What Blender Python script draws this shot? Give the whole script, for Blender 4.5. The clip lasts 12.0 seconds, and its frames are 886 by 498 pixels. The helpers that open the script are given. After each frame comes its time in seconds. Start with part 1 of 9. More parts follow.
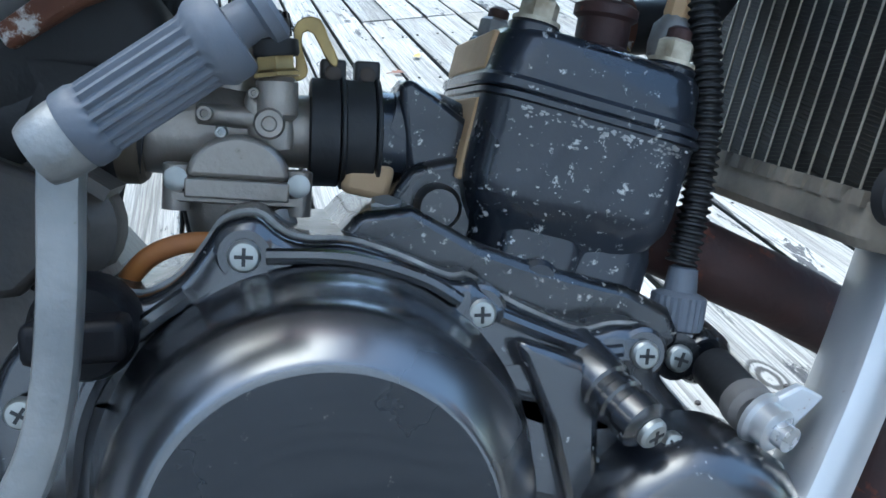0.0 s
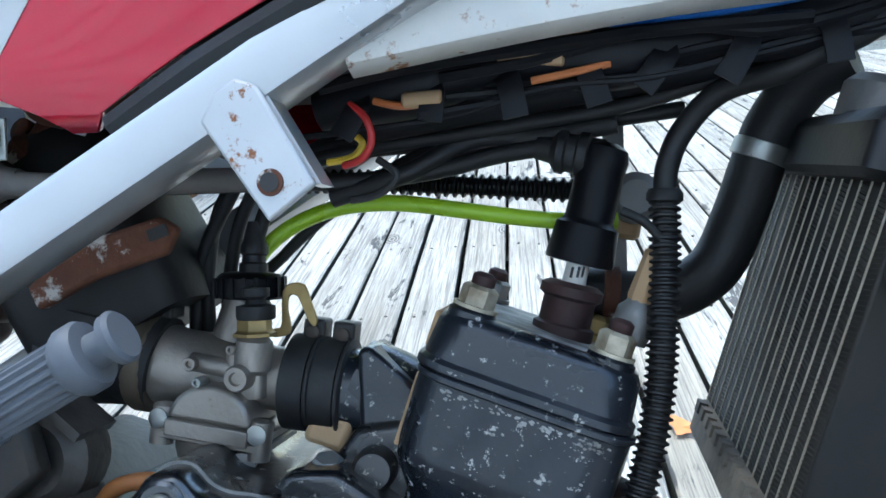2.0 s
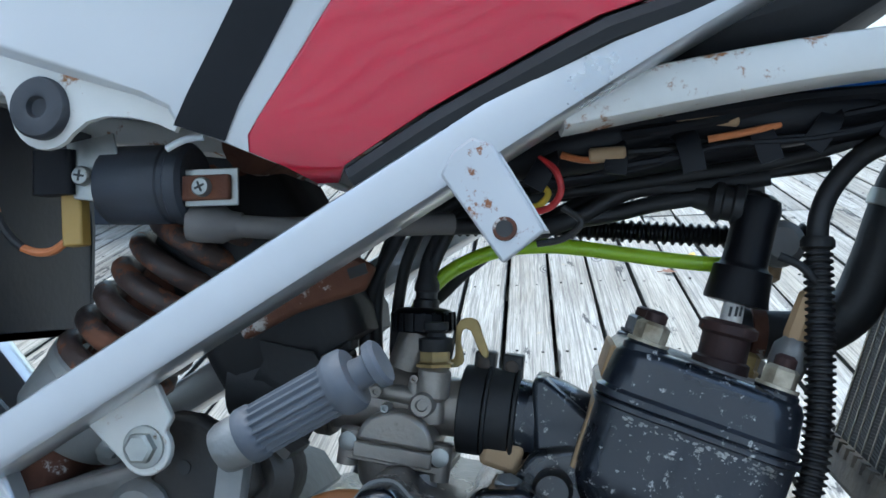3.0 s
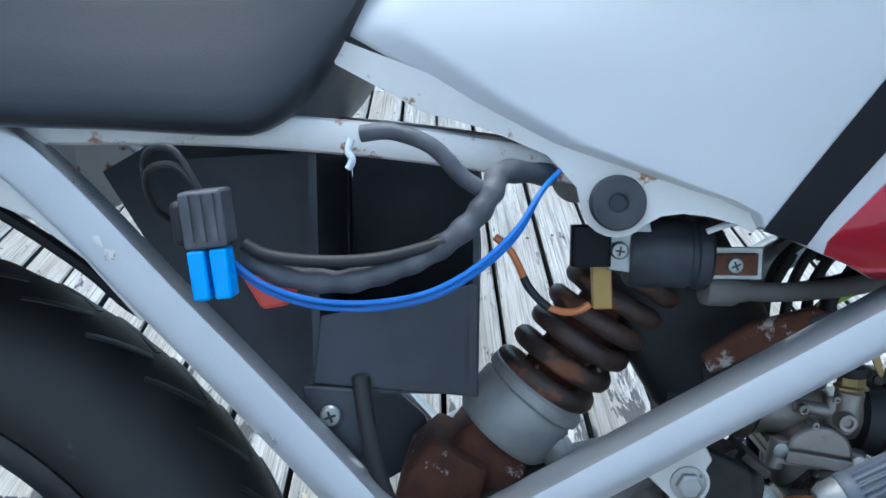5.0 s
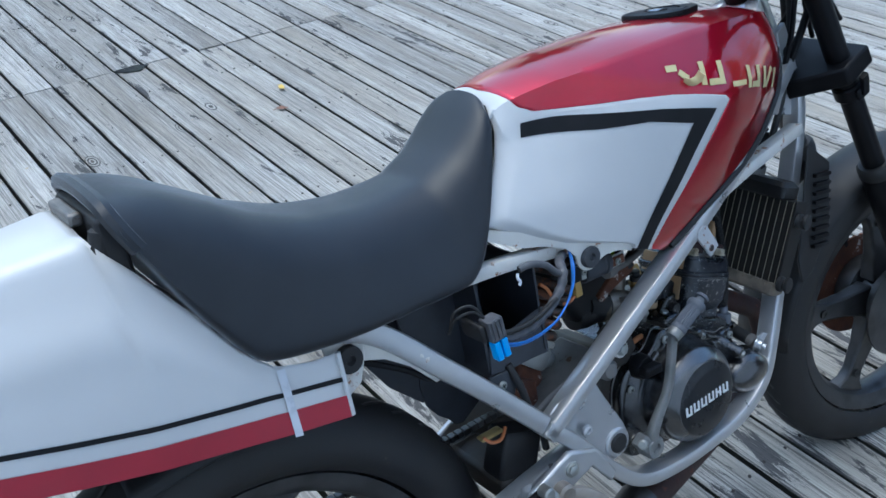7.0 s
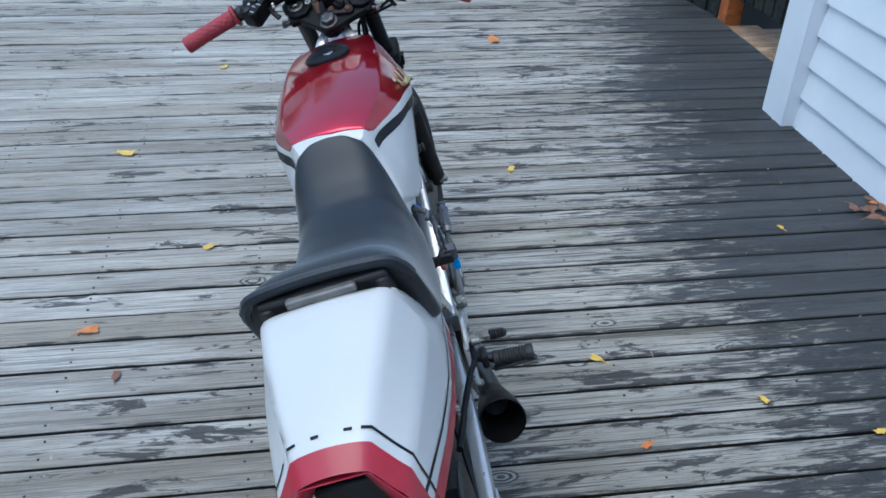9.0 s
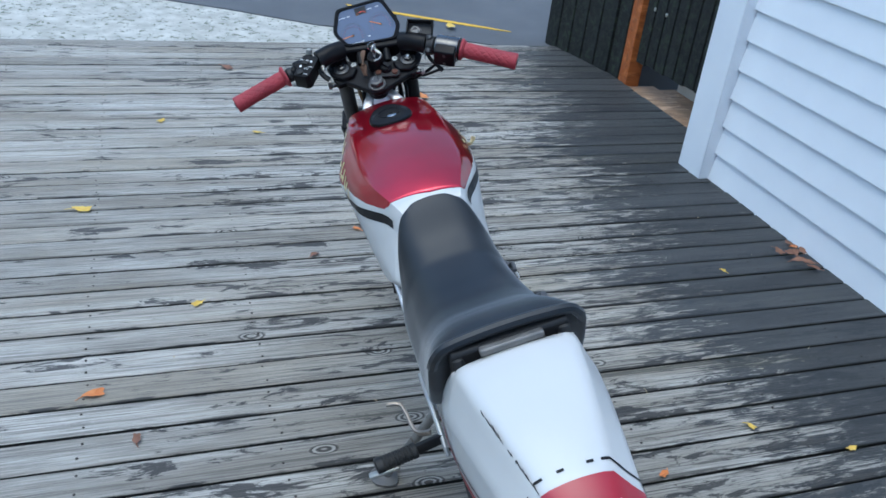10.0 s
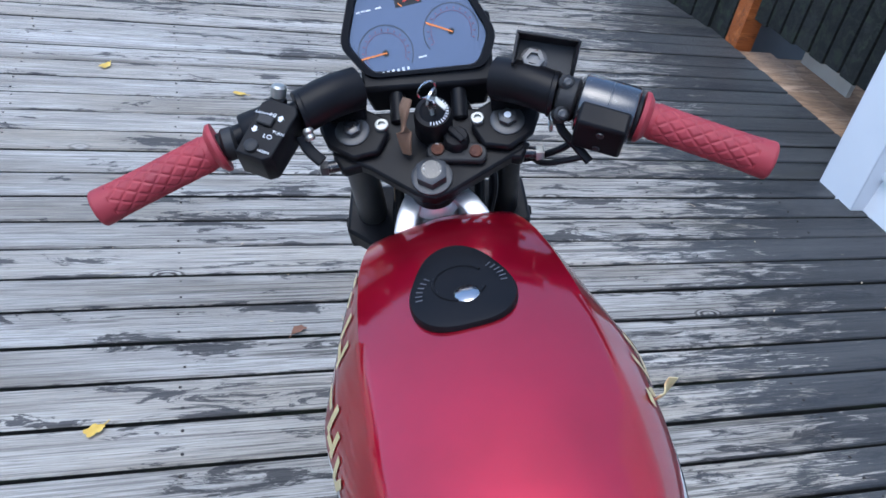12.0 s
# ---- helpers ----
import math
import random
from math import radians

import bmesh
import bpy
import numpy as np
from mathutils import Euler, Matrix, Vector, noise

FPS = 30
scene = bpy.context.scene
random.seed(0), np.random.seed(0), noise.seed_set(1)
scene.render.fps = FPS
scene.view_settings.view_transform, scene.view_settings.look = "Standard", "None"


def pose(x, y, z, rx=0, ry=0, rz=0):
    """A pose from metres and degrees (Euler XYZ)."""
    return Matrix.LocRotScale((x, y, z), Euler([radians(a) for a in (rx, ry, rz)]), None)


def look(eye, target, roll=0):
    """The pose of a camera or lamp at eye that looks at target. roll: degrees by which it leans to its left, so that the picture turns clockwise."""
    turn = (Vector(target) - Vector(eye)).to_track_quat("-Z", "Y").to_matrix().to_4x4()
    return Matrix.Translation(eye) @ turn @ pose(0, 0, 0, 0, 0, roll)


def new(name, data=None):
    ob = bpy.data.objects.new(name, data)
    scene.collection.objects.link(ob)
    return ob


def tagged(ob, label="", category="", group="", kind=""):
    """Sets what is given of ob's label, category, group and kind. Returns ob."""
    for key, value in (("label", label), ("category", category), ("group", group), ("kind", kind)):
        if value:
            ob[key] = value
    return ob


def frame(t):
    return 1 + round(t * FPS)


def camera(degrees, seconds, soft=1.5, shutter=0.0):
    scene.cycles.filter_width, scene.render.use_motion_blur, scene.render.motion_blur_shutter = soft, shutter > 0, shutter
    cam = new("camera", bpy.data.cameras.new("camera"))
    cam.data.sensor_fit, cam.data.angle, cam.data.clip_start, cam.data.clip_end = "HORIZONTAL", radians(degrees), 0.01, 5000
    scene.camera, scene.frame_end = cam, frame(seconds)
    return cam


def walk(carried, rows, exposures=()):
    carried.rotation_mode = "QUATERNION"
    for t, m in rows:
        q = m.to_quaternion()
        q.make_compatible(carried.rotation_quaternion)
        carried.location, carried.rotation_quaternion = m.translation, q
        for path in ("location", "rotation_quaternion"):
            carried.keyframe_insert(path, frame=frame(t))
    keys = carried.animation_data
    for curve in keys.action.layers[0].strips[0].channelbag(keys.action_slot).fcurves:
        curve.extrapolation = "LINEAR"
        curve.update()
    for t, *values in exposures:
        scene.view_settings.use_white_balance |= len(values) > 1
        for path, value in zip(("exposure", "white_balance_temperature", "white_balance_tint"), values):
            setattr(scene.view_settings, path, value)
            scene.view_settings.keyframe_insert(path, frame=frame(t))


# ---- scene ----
# ---------------------------------------------------------------- camera
cam = camera(55.3, 12.0, soft=1.6, shutter=0.0)
PATH = [
    (0, (0.6097, -0.1724, 0.5814), (0.7734, 0.7015, 0.1236), -1.70),
    (0.5, (0.6846, -0.1568, 0.5670), (0.6828, 0.7482, 0.1416), -2.82),
    (1, (0.7218, -0.1550, 0.5715), (0.6218, 0.7675, 0.1987), -4.03),
    (1.5, (0.7379, -0.1634, 0.6060), (0.6153, 0.7677, 0.2623), -3.75),
    (2, (0.7472, -0.1773, 0.6375), (0.6010, 0.7649, 0.3358), -4.29),
    (2.5, (0.7011, -0.2102, 0.6505), (0.5691, 0.7425, 0.3767), -3.54),
    (3, (0.6801, -0.2224, 0.6540), (0.5178, 0.7302, 0.3966), -3.86),
    (3.5, (0.6404, -0.2327, 0.6562), (0.4410, 0.7140, 0.4032), -3.64),
    (3.7, (0.6112, -0.2390, 0.6549), (0.4051, 0.7062, 0.4016), -3.42),
    (5.3, (0.3513, -0.2755, 0.8770), (0.3550, 0.5856, 0.3686), -0.94),
    (5.5, (0.3277, -0.3298, 0.9472), (0.3599, 0.5102, 0.4056), -1.28),
    (6, (0.2172, -0.4750, 1.0780), (0.3568, 0.3415, 0.5178), -0.96),
    (6.5, (-0.0106, -0.5075, 1.1429), (0.3015, 0.2543, 0.5753), 0.61),
    (6.7, (-0.0665, -0.4889, 1.1703), (0.3148, 0.2414, 0.6035), 0.48),
    (8.3, (-0.6514, -0.1053, 1.3202), (0.1361, 0.0589, 0.7262), 2.26),
    (8.5, (-0.7222, -0.0283, 1.3618), (0.0862, 0.0484, 0.7783), 2.63),
    (9, (-0.8911, 0.2019, 1.4176), (-0.0598, 0.1135, 0.8688), 2.03),
    (9.5, (-0.9730, 0.4642, 1.4279), (-0.1525, 0.2344, 0.9045), 4.05),
    (10, (-0.8996, 0.6407, 1.4433), (-0.0682, 0.3736, 0.9561), 6.78),
    (10.5, (-0.6167, 0.5733, 1.3852), (0.2229, 0.3108, 0.9097), 7.34),
    (11, (-0.3509, 0.4923, 1.3590), (0.4783, 0.2429, 0.8587), 8.68),
    (11.5, (-0.0875, 0.4943, 1.3181), (0.7218, 0.2491, 0.7843), 9.66),
    (12, (0.1980, 0.4629, 1.2528), (0.9695, 0.2097, 0.6692), 11.97),
]
walk(cam, [(t, look(eye, target, roll)) for t, eye, target, roll in PATH],
     [(0.0, 2.2, 5750, -3), (1.5, 2.4, 5900, -3), (2.5, 2.0, 5950, -3), (3.7, 1.85, 5950, -3), (5.3, 1.8, 5650, -3), (6.7, 1.35, 5600, -1), (8.3, 1.05, 5550, -1), (10.0, 1.0, 5550, -2), (11.0, 1.05, 5550, 2), (12.0, 1.3, 5550, 6)])

# ---------------------------------------------------------------- sky and sun
world = bpy.data.worlds.new("world")
scene.world = world
world.use_nodes = True
wn, wl = world.node_tree.nodes, world.node_tree.links
sky = wn.new("ShaderNodeTexSky")
sky.sky_type = "NISHITA"
sky.sun_disc = False
sky.sun_elevation, sky.sun_rotation = radians(71), radians(-32)
sky.air_density, sky.dust_density, sky.ozone_density = 1.0, 2.2, 1.0
wl.new(sky.outputs["Color"], wn["Background"].inputs["Color"])
wn["Background"].inputs["Strength"].default_value = 0.15
sun = new("sun", bpy.data.lights.new("sun", "SUN"))
sun.data.energy, sun.data.angle, sun.data.color = 0.4, radians(45), (1.0, 0.95, 0.88)
sun.matrix_world = look((-1.0, 1.6, 5.6), (0, 0, 0))

# ---------------------------------------------------------------- materials
def rgba(c):
    return (*c, 1.0)


def material(name, base, other=None, scale=20.0, rough=0.5, metal=0.0, bump=0.0, bump_scale=200.0, coat=0.0,
             speck=None, speck_scale=60.0, speck_at=0.62, stretch=(1, 1, 1), rough_var=0.1, detail=5.0, bias=0.5):
    """A surface with two scales of colour change, optional worn specks, and fine relief."""
    m = bpy.data.materials.new(name)
    m.use_nodes = True
    n, l = m.node_tree.nodes, m.node_tree.links
    b = n["Principled BSDF"]
    b.inputs["Metallic"].default_value = metal
    b.inputs["Coat Weight"].default_value = coat
    b.inputs["Coat Roughness"].default_value = 0.06
    b.inputs["Coat IOR"].default_value = 1.7
    tc, mp = n.new("ShaderNodeTexCoord"), n.new("ShaderNodeMapping")
    mp.inputs["Scale"].default_value = stretch
    l.new(tc.outputs["Object"], mp.inputs["Vector"])
    big = n.new("ShaderNodeTexNoise")
    big.inputs["Scale"].default_value, big.inputs["Detail"].default_value = scale, detail
    l.new(mp.outputs["Vector"], big.inputs["Vector"])
    ramp = n.new("ShaderNodeValToRGB")
    ramp.color_ramp.elements[0].position, ramp.color_ramp.elements[1].position = bias - 0.18, bias + 0.2
    ramp.color_ramp.elements[0].color, ramp.color_ramp.elements[1].color = rgba(base), rgba(other or base)
    l.new(big.outputs["Fac"], ramp.inputs["Fac"])
    colour = ramp.outputs["Color"]
    rv = n.new("ShaderNodeMapRange")
    rv.inputs["From Min"].default_value, rv.inputs["From Max"].default_value = 0.3, 0.7
    rv.inputs["To Min"].default_value, rv.inputs["To Max"].default_value = max(0.02, rough - rough_var), min(1, rough + rough_var)
    l.new(big.outputs["Fac"], rv.inputs["Value"])
    roughness = rv.outputs["Result"]
    if speck:
        sp = n.new("ShaderNodeTexNoise")
        sp.inputs["Scale"].default_value, sp.inputs["Detail"].default_value, sp.inputs["Roughness"].default_value = speck_scale, 8.0, 0.7
        l.new(tc.outputs["Object"], sp.inputs["Vector"])
        st = n.new("ShaderNodeMapRange")
        st.inputs["From Min"].default_value, st.inputs["From Max"].default_value = speck_at, speck_at + 0.05
        l.new(sp.outputs["Fac"], st.inputs["Value"])
        mix = n.new("ShaderNodeMix")
        mix.data_type = "RGBA"
        l.new(st.outputs["Result"], mix.inputs["Factor"])
        l.new(colour, mix.inputs["A"])
        mix.inputs["B"].default_value = rgba(speck)
        colour = mix.outputs["Result"]
        rm = n.new("ShaderNodeMix")
        l.new(st.outputs["Result"], rm.inputs["Factor"])
        l.new(roughness, rm.inputs["A"])
        rm.inputs["B"].default_value = 0.8
        roughness = rm.outputs["Result"]
    l.new(colour, b.inputs["Base Color"])
    l.new(roughness, b.inputs["Roughness"])
    if bump:
        fine = n.new("ShaderNodeTexNoise")
        fine.inputs["Scale"].default_value, fine.inputs["Detail"].default_value = bump_scale, 4.0
        l.new(mp.outputs["Vector"], fine.inputs["Vector"])
        bp = n.new("ShaderNodeBump")
        bp.inputs["Strength"].default_value, bp.inputs["Distance"].default_value = bump, 0.002
        l.new(fine.outputs["Fac"], bp.inputs["Height"])
        l.new(bp.outputs["Normal"], b.inputs["Normal"])
    return m


WHITE = material("white_paint", (0.555, 0.556, 0.548), (0.575, 0.575, 0.567), 9, 0.34, rough_var=0.015, coat=0.10, bump=0.02, bump_scale=90, speck=(0.22, 0.22, 0.23), speck_scale=150, speck_at=0.765)
RED = material("red_metallic_paint", (0.46, 0.004, 0.026), (0.52, 0.006, 0.033), 14, 0.33, metal=0.86, coat=1.0, rough_var=0.03)
REDFLAT = material("red_stripe_paint", (0.30, 0.005, 0.022), (0.36, 0.008, 0.028), 20, 0.4, coat=0.15)
BLACKTAPE = material("black_stripe_tape", (0.007, 0.0075, 0.009), (0.012, 0.012, 0.014), 40, 0.45)
GOLD = material("gold_lettering", (0.62, 0.50, 0.24), (0.72, 0.60, 0.32), 30, 0.4, metal=0.3)
SILVER = material("silver_frame_paint", (0.475, 0.48, 0.485), (0.51, 0.515, 0.52), 30, 0.29, metal=0.6, rough_var=0.02, coat=0.4, bump=0.03, bump_scale=400,
                  speck=(0.25, 0.13, 0.07), speck_scale=120, speck_at=0.70)
CREAM = material("aged_white_paint", (0.60, 0.58, 0.53), (0.70, 0.68, 0.63), 24, 0.42, bump=0.05, speck=(0.30, 0.13, 0.05), speck_scale=48, speck_at=0.585)
RUSTYSILVER = material("rust_spotted_silver_paint", (0.45, 0.455, 0.46), (0.52, 0.525, 0.53), 18, 0.35, metal=0.3, bump=0.05, speck=(0.26, 0.11, 0.05), speck_scale=85, speck_at=0.575)
VINYL = material("seat_vinyl", (0.008, 0.0105, 0.015), (0.013, 0.016, 0.021), 26, 0.47, bump=0.08, bump_scale=1400, rough_var=0.03, speck=(0.20, 0.17, 0.13), speck_scale=75, speck_at=0.80)
VINYL.node_tree.nodes["Principled BSDF"].inputs["Specular IOR Level"].default_value = 0.5
VINYL.node_tree.nodes["Principled BSDF"].inputs["Sheen Weight"].default_value = 0.40
VINYL.node_tree.nodes["Principled BSDF"].inputs["Sheen Tint"].default_value = (0.90, 0.95, 1.0, 1.0)
VINYL.node_tree.nodes["Principled BSDF"].inputs["Sheen Roughness"].default_value = 0.28
RUBBER = material("black_rubber", (0.008, 0.008, 0.009), (0.016, 0.0155, 0.015), 30, 0.6, bump=0.12, bump_scale=300)
TYRE = material("tyre_rubber", (0.009, 0.009, 0.010), (0.02, 0.0185, 0.017), 14, 0.6, bump=0.1, bump_scale=260, speck=(0.09, 0.075, 0.06), speck_scale=20, speck_at=0.68)
PLASTIC = material("black_plastic", (0.005, 0.005, 0.006), (0.008, 0.008, 0.0095), 25, 0.42, bump=0.06, bump_scale=700)
DUSTY = material("dusty_black_plastic", (0.006, 0.006, 0.007), (0.016, 0.015, 0.0145), 17, 0.55, bump=0.1, bump_scale=300, bias=0.6)
CASE = material("black_engine_enamel", (0.006, 0.007, 0.009), (0.030, 0.028, 0.026), 32, 0.27, coat=0.45, bump=0.12, bump_scale=160,
                speck=(0.36, 0.34, 0.30), speck_scale=210, speck_at=0.595, rough_var=0.12, bias=0.60)
GLOSSCASE = material("polished_black_cover", (0.006, 0.007, 0.009), (0.012, 0.013, 0.016), 12, 0.17, coat=1.0, bump=0.03, bump_scale=60,
                     speck=(0.40, 0.40, 0.38), speck_scale=170, speck_at=0.645, rough_var=0.08)
BLACKTAPE.node_tree.nodes["Principled BSDF"].inputs["Specular IOR Level"].default_value = 0.2
DOMERIM = material("mirror_black_dome_rim", (0.007, 0.008, 0.010), (0.012, 0.013, 0.016), 12, 0.26, coat=1.0, bump=0.02, bump_scale=60, rough_var=0.05)
DOMERIM.node_tree.nodes["Principled BSDF"].inputs["Coat IOR"].default_value = 2.0
for lacquer in (GLOSSCASE, DOMERIM):
    lacquer.node_tree.nodes["Principled BSDF"].inputs["Coat Roughness"].default_value = 0.24
PLASTIC.node_tree.nodes["Principled BSDF"].inputs["Specular IOR Level"].default_value = 0.16
DOMEFACE = material("satin_black_dome_face", (0.008, 0.009, 0.011), (0.014, 0.016, 0.019), 26, 0.30, coat=0.2, bump=0.03, bump_scale=90, speck=(0.10, 0.095, 0.085), speck_scale=120, speck_at=0.64)
DOMEFACE.node_tree.nodes["Principled BSDF"].inputs["Specular IOR Level"].default_value = 0.25
RED.node_tree.nodes["Principled BSDF"].inputs["Coat IOR"].default_value = 1.62
RED.node_tree.nodes["Principled BSDF"].inputs["Specular Tint"].default_value = (0.55, 0.12, 0.16, 1.0)
RED.node_tree.nodes["Principled BSDF"].inputs["Coat Roughness"].default_value = 0.08
for lacquer in (CASE, GLOSSCASE):
    lacquer.node_tree.nodes["Principled BSDF"].inputs["Coat IOR"].default_value = 1.65
BARREL = material("chipped_cylinder_enamel", (0.007, 0.009, 0.013), (0.017, 0.021, 0.029), 13, 0.32, coat=0.3, bump=0.18, bump_scale=190,
                  speck=(0.42, 0.41, 0.38), speck_scale=190, speck_at=0.600, rough_var=0.12)
BARREL.node_tree.nodes["Principled BSDF"].inputs["Specular IOR Level"].default_value = 0.42
CORRODED = material("corroded_alloy", (0.12, 0.115, 0.105), (0.50, 0.49, 0.46), 55, 0.75, metal=0.3, bump=0.5, bump_scale=260)
ALLOY = material("cast_alloy", (0.22, 0.195, 0.168), (0.39, 0.350, 0.305), 26, 0.40, metal=0.6, bump=0.15, bump_scale=420, speck=(0.12, 0.10, 0.08), speck_scale=70, speck_at=0.68)
DULLALLOY = material("dull_stained_alloy", (0.15, 0.145, 0.14), (0.28, 0.27, 0.255), 22, 0.55, metal=0.5, bump=0.2, bump_scale=300, speck=(0.10, 0.06, 0.03), speck_scale=40, speck_at=0.62)
TAN = material("dirty_tan_alloy", (0.35, 0.215, 0.105), (0.47, 0.325, 0.185), 20, 0.7, bump=0.2, bump_scale=260)
STEEL = material("zinc_screw_steel", (0.30, 0.31, 0.29), (0.44, 0.44, 0.41), 60, 0.4, metal=0.8, bump=0.1, speck=(0.16, 0.11, 0.06), speck_scale=120, speck_at=0.64)
DARKSTEEL = material("dark_steel", (0.05, 0.05, 0.052), (0.10, 0.10, 0.10), 30, 0.42, metal=0.7, bump=0.08)
CHROME = material("fork_chrome", (0.35, 0.36, 0.37), (0.5, 0.5, 0.51), 14, 0.2, metal=1.0)
RUST = material("rusted_steel", (0.065, 0.022, 0.012), (0.15, 0.058, 0.03), 45, 0.85, bump=0.5, bump_scale=200, speck=(0.50, 0.46, 0.42), speck_scale=48, speck_at=0.60)
EXHAUSTRUST = material("red_brown_exhaust_rust", (0.018, 0.008, 0.008), (0.050, 0.018, 0.014), 34, 0.7, bump=0.35, bump_scale=170, speck=(0.10, 0.028, 0.014), speck_scale=60, speck_at=0.60)
BRASS = material("brass_fitting", (0.42, 0.30, 0.12), (0.30, 0.22, 0.10), 60, 0.45, metal=0.8, bump=0.2)
GREYBLACK = material("dusty_grommet_rubber", (0.022, 0.024, 0.028), (0.050, 0.053, 0.060), 40, 0.6, bump=0.1, bump_scale=300)
GREY = material("grey_rubber", (0.075, 0.085, 0.104), (0.115, 0.126, 0.146), 22, 0.55, bump=0.12, bump_scale=300)
DUSTGREY = material("dusty_warm_grey_rubber", (0.11, 0.10, 0.092), (0.17, 0.155, 0.14), 30, 0.7, bump=0.15, bump_scale=300)
LEVER = material("worn_kick_alloy", (0.18, 0.185, 0.185), (0.30, 0.30, 0.295), 34, 0.5, metal=0.6, bump=0.25, bump_scale=240, speck=(0.14, 0.12, 0.08), speck_scale=50, speck_at=0.66)
GRIPRED = material("red_grip_rubber", (0.26, 0.026, 0.036), (0.34, 0.036, 0.048), 30, 0.6, bump=0.05, bump_scale=500)
LIME = material("lime_fuel_hose", (0.33, 0.52, 0.02), (0.38, 0.58, 0.03), 30, 0.3)
BLUEWIRE = material("blue_wire", (0.018, 0.13, 0.48), (0.025, 0.17, 0.55), 30, 0.35)
BLUEPLUG = material("blue_connector_plastic", (0.01, 0.30, 0.78), (0.02, 0.36, 0.85), 30, 0.35)
REDPLUG = material("red_plastic", (0.60, 0.05, 0.03), (0.68, 0.08, 0.05), 30, 0.4)
ORANGEWIRE = material("orange_wire", (0.46, 0.14, 0.045), (0.52, 0.18, 0.06), 30, 0.45)
YELLOWWIRE = material("yellow_wire", (0.70, 0.48, 0.05), None, 30, 0.4)
REDWIRE = material("red_wire", (0.5, 0.03, 0.03), None, 30, 0.4)
TAPE = material("grey_loom_tape", (0.045, 0.048, 0.055), (0.11, 0.11, 0.12), 60, 0.5, bump=0.3, bump_scale=160)
CLEARTAPE = material("milky_tape", (0.52, 0.54, 0.58), (0.60, 0.62, 0.65), 60, 0.3)
CERAMIC = material("spark_plug_ceramic", (0.74, 0.72, 0.68), (0.66, 0.62, 0.56), 60, 0.25)
# print ink; also the painted dark of holes, slots and grooves
INKRECESS = material("dark_ink", (0.02, 0.02, 0.02), None, 30, 0.5)
PRINT = material("white_print", (0.75, 0.76, 0.76), None, 30, 0.5)
OILALLOY = material("oil_darkened_alloy", (0.040, 0.036, 0.032), (0.15, 0.13, 0.11), 24, 0.5, metal=0.3, bump=0.25, bump_scale=220, bias=0.54)
OILYBOLT = material("oily_brown_bolt", (0.020, 0.016, 0.013), (0.075, 0.055, 0.040), 60, 0.5, metal=0.4)
TRAY = material("dusty_blue_black_plastic", (0.018, 0.021, 0.028), (0.050, 0.056, 0.068), 17, 0.5, bump=0.1, bump_scale=300, bias=0.55)
CLAMPBAND = material("dusty_black_clamp_steel", (0.014, 0.014, 0.014), (0.040, 0.037, 0.034), 30, 0.5, metal=0.3, bump=0.15, bump_scale=250)
FIN = material("radiator_fins", (0.008, 0.008, 0.008), (0.022, 0.020, 0.017), 30, 0.6, metal=0.3)
RADTUBE = material("radiator_tubes", (0.30, 0.26, 0.20), (0.48, 0.42, 0.33), 40, 0.55, metal=0.2)
RADFIN = material("dusty_zigzag_fins", (0.012, 0.011, 0.010), (0.055, 0.044, 0.031), 26, 0.6, metal=0.4, bias=0.56)
# bluish base colour carries a painted sky reflection
DIALFACE = material("instrument_lens", (0.075, 0.095, 0.16), (0.09, 0.11, 0.18), 8, 0.08, coat=1.0)
DIALRING = material("dim_red_dial_marks", (0.17, 0.07, 0.115), None, 30, 0.5)
NEEDLE = material("orange_needle", (0.9, 0.28, 0.06), None, 30, 0.4)

# ---------------------------------------------------------------- mesh helpers
def home(p):
    """Keeps the tree three levels deep."""
    while p.parent is not None and p.parent.parent is not None:
        p = p.parent
    return p


def part(name, bm, mat, parent=None, label="", smooth=True, m=None, bevel=0.0):
    """Links a bmesh as one mesh object under a thing or a part."""
    bmesh.ops.recalc_face_normals(bm, faces=bm.faces)
    me = bpy.data.meshes.new(name)
    bm.to_mesh(me)
    bm.free()
    me.materials.append(mat)
    if smooth:
        me.shade_smooth()
        me.set_sharp_from_angle(angle=radians(38))
    ob = new(name, me)
    if parent is not None:
        ob.parent = home(parent)
    if m is not None:
        ob.matrix_basis = m
    if bevel:
        bv = ob.modifiers.new("bevel", "BEVEL")
        bv.width, bv.segments, bv.limit_method, bv.angle_limit = bevel, 2, "ANGLE", radians(40)
    return tagged(ob, label) if label else ob


def again(ob, m, parent=None):
    """Another object on the same mesh at the pose m."""
    o = new(ob.name.split(".")[0], ob.data)
    o.parent, o.matrix_basis = home(parent or ob.parent), m
    for md in ob.modifiers:
        bv = o.modifiers.new(md.name, md.type)
        if md.type == "BEVEL":
            bv.width, bv.segments, bv.limit_method, bv.angle_limit = md.width, md.segments, md.limit_method, md.angle_limit
    if "label" in ob:
        o["label"] = ob["label"]
    return o


def frame_along(a, b):
    """The pose whose z runs from a to b, at a."""
    d = Vector(b) - Vector(a)
    return Matrix.Translation(a) @ d.to_track_quat("Z", "Y").to_matrix().to_4x4()


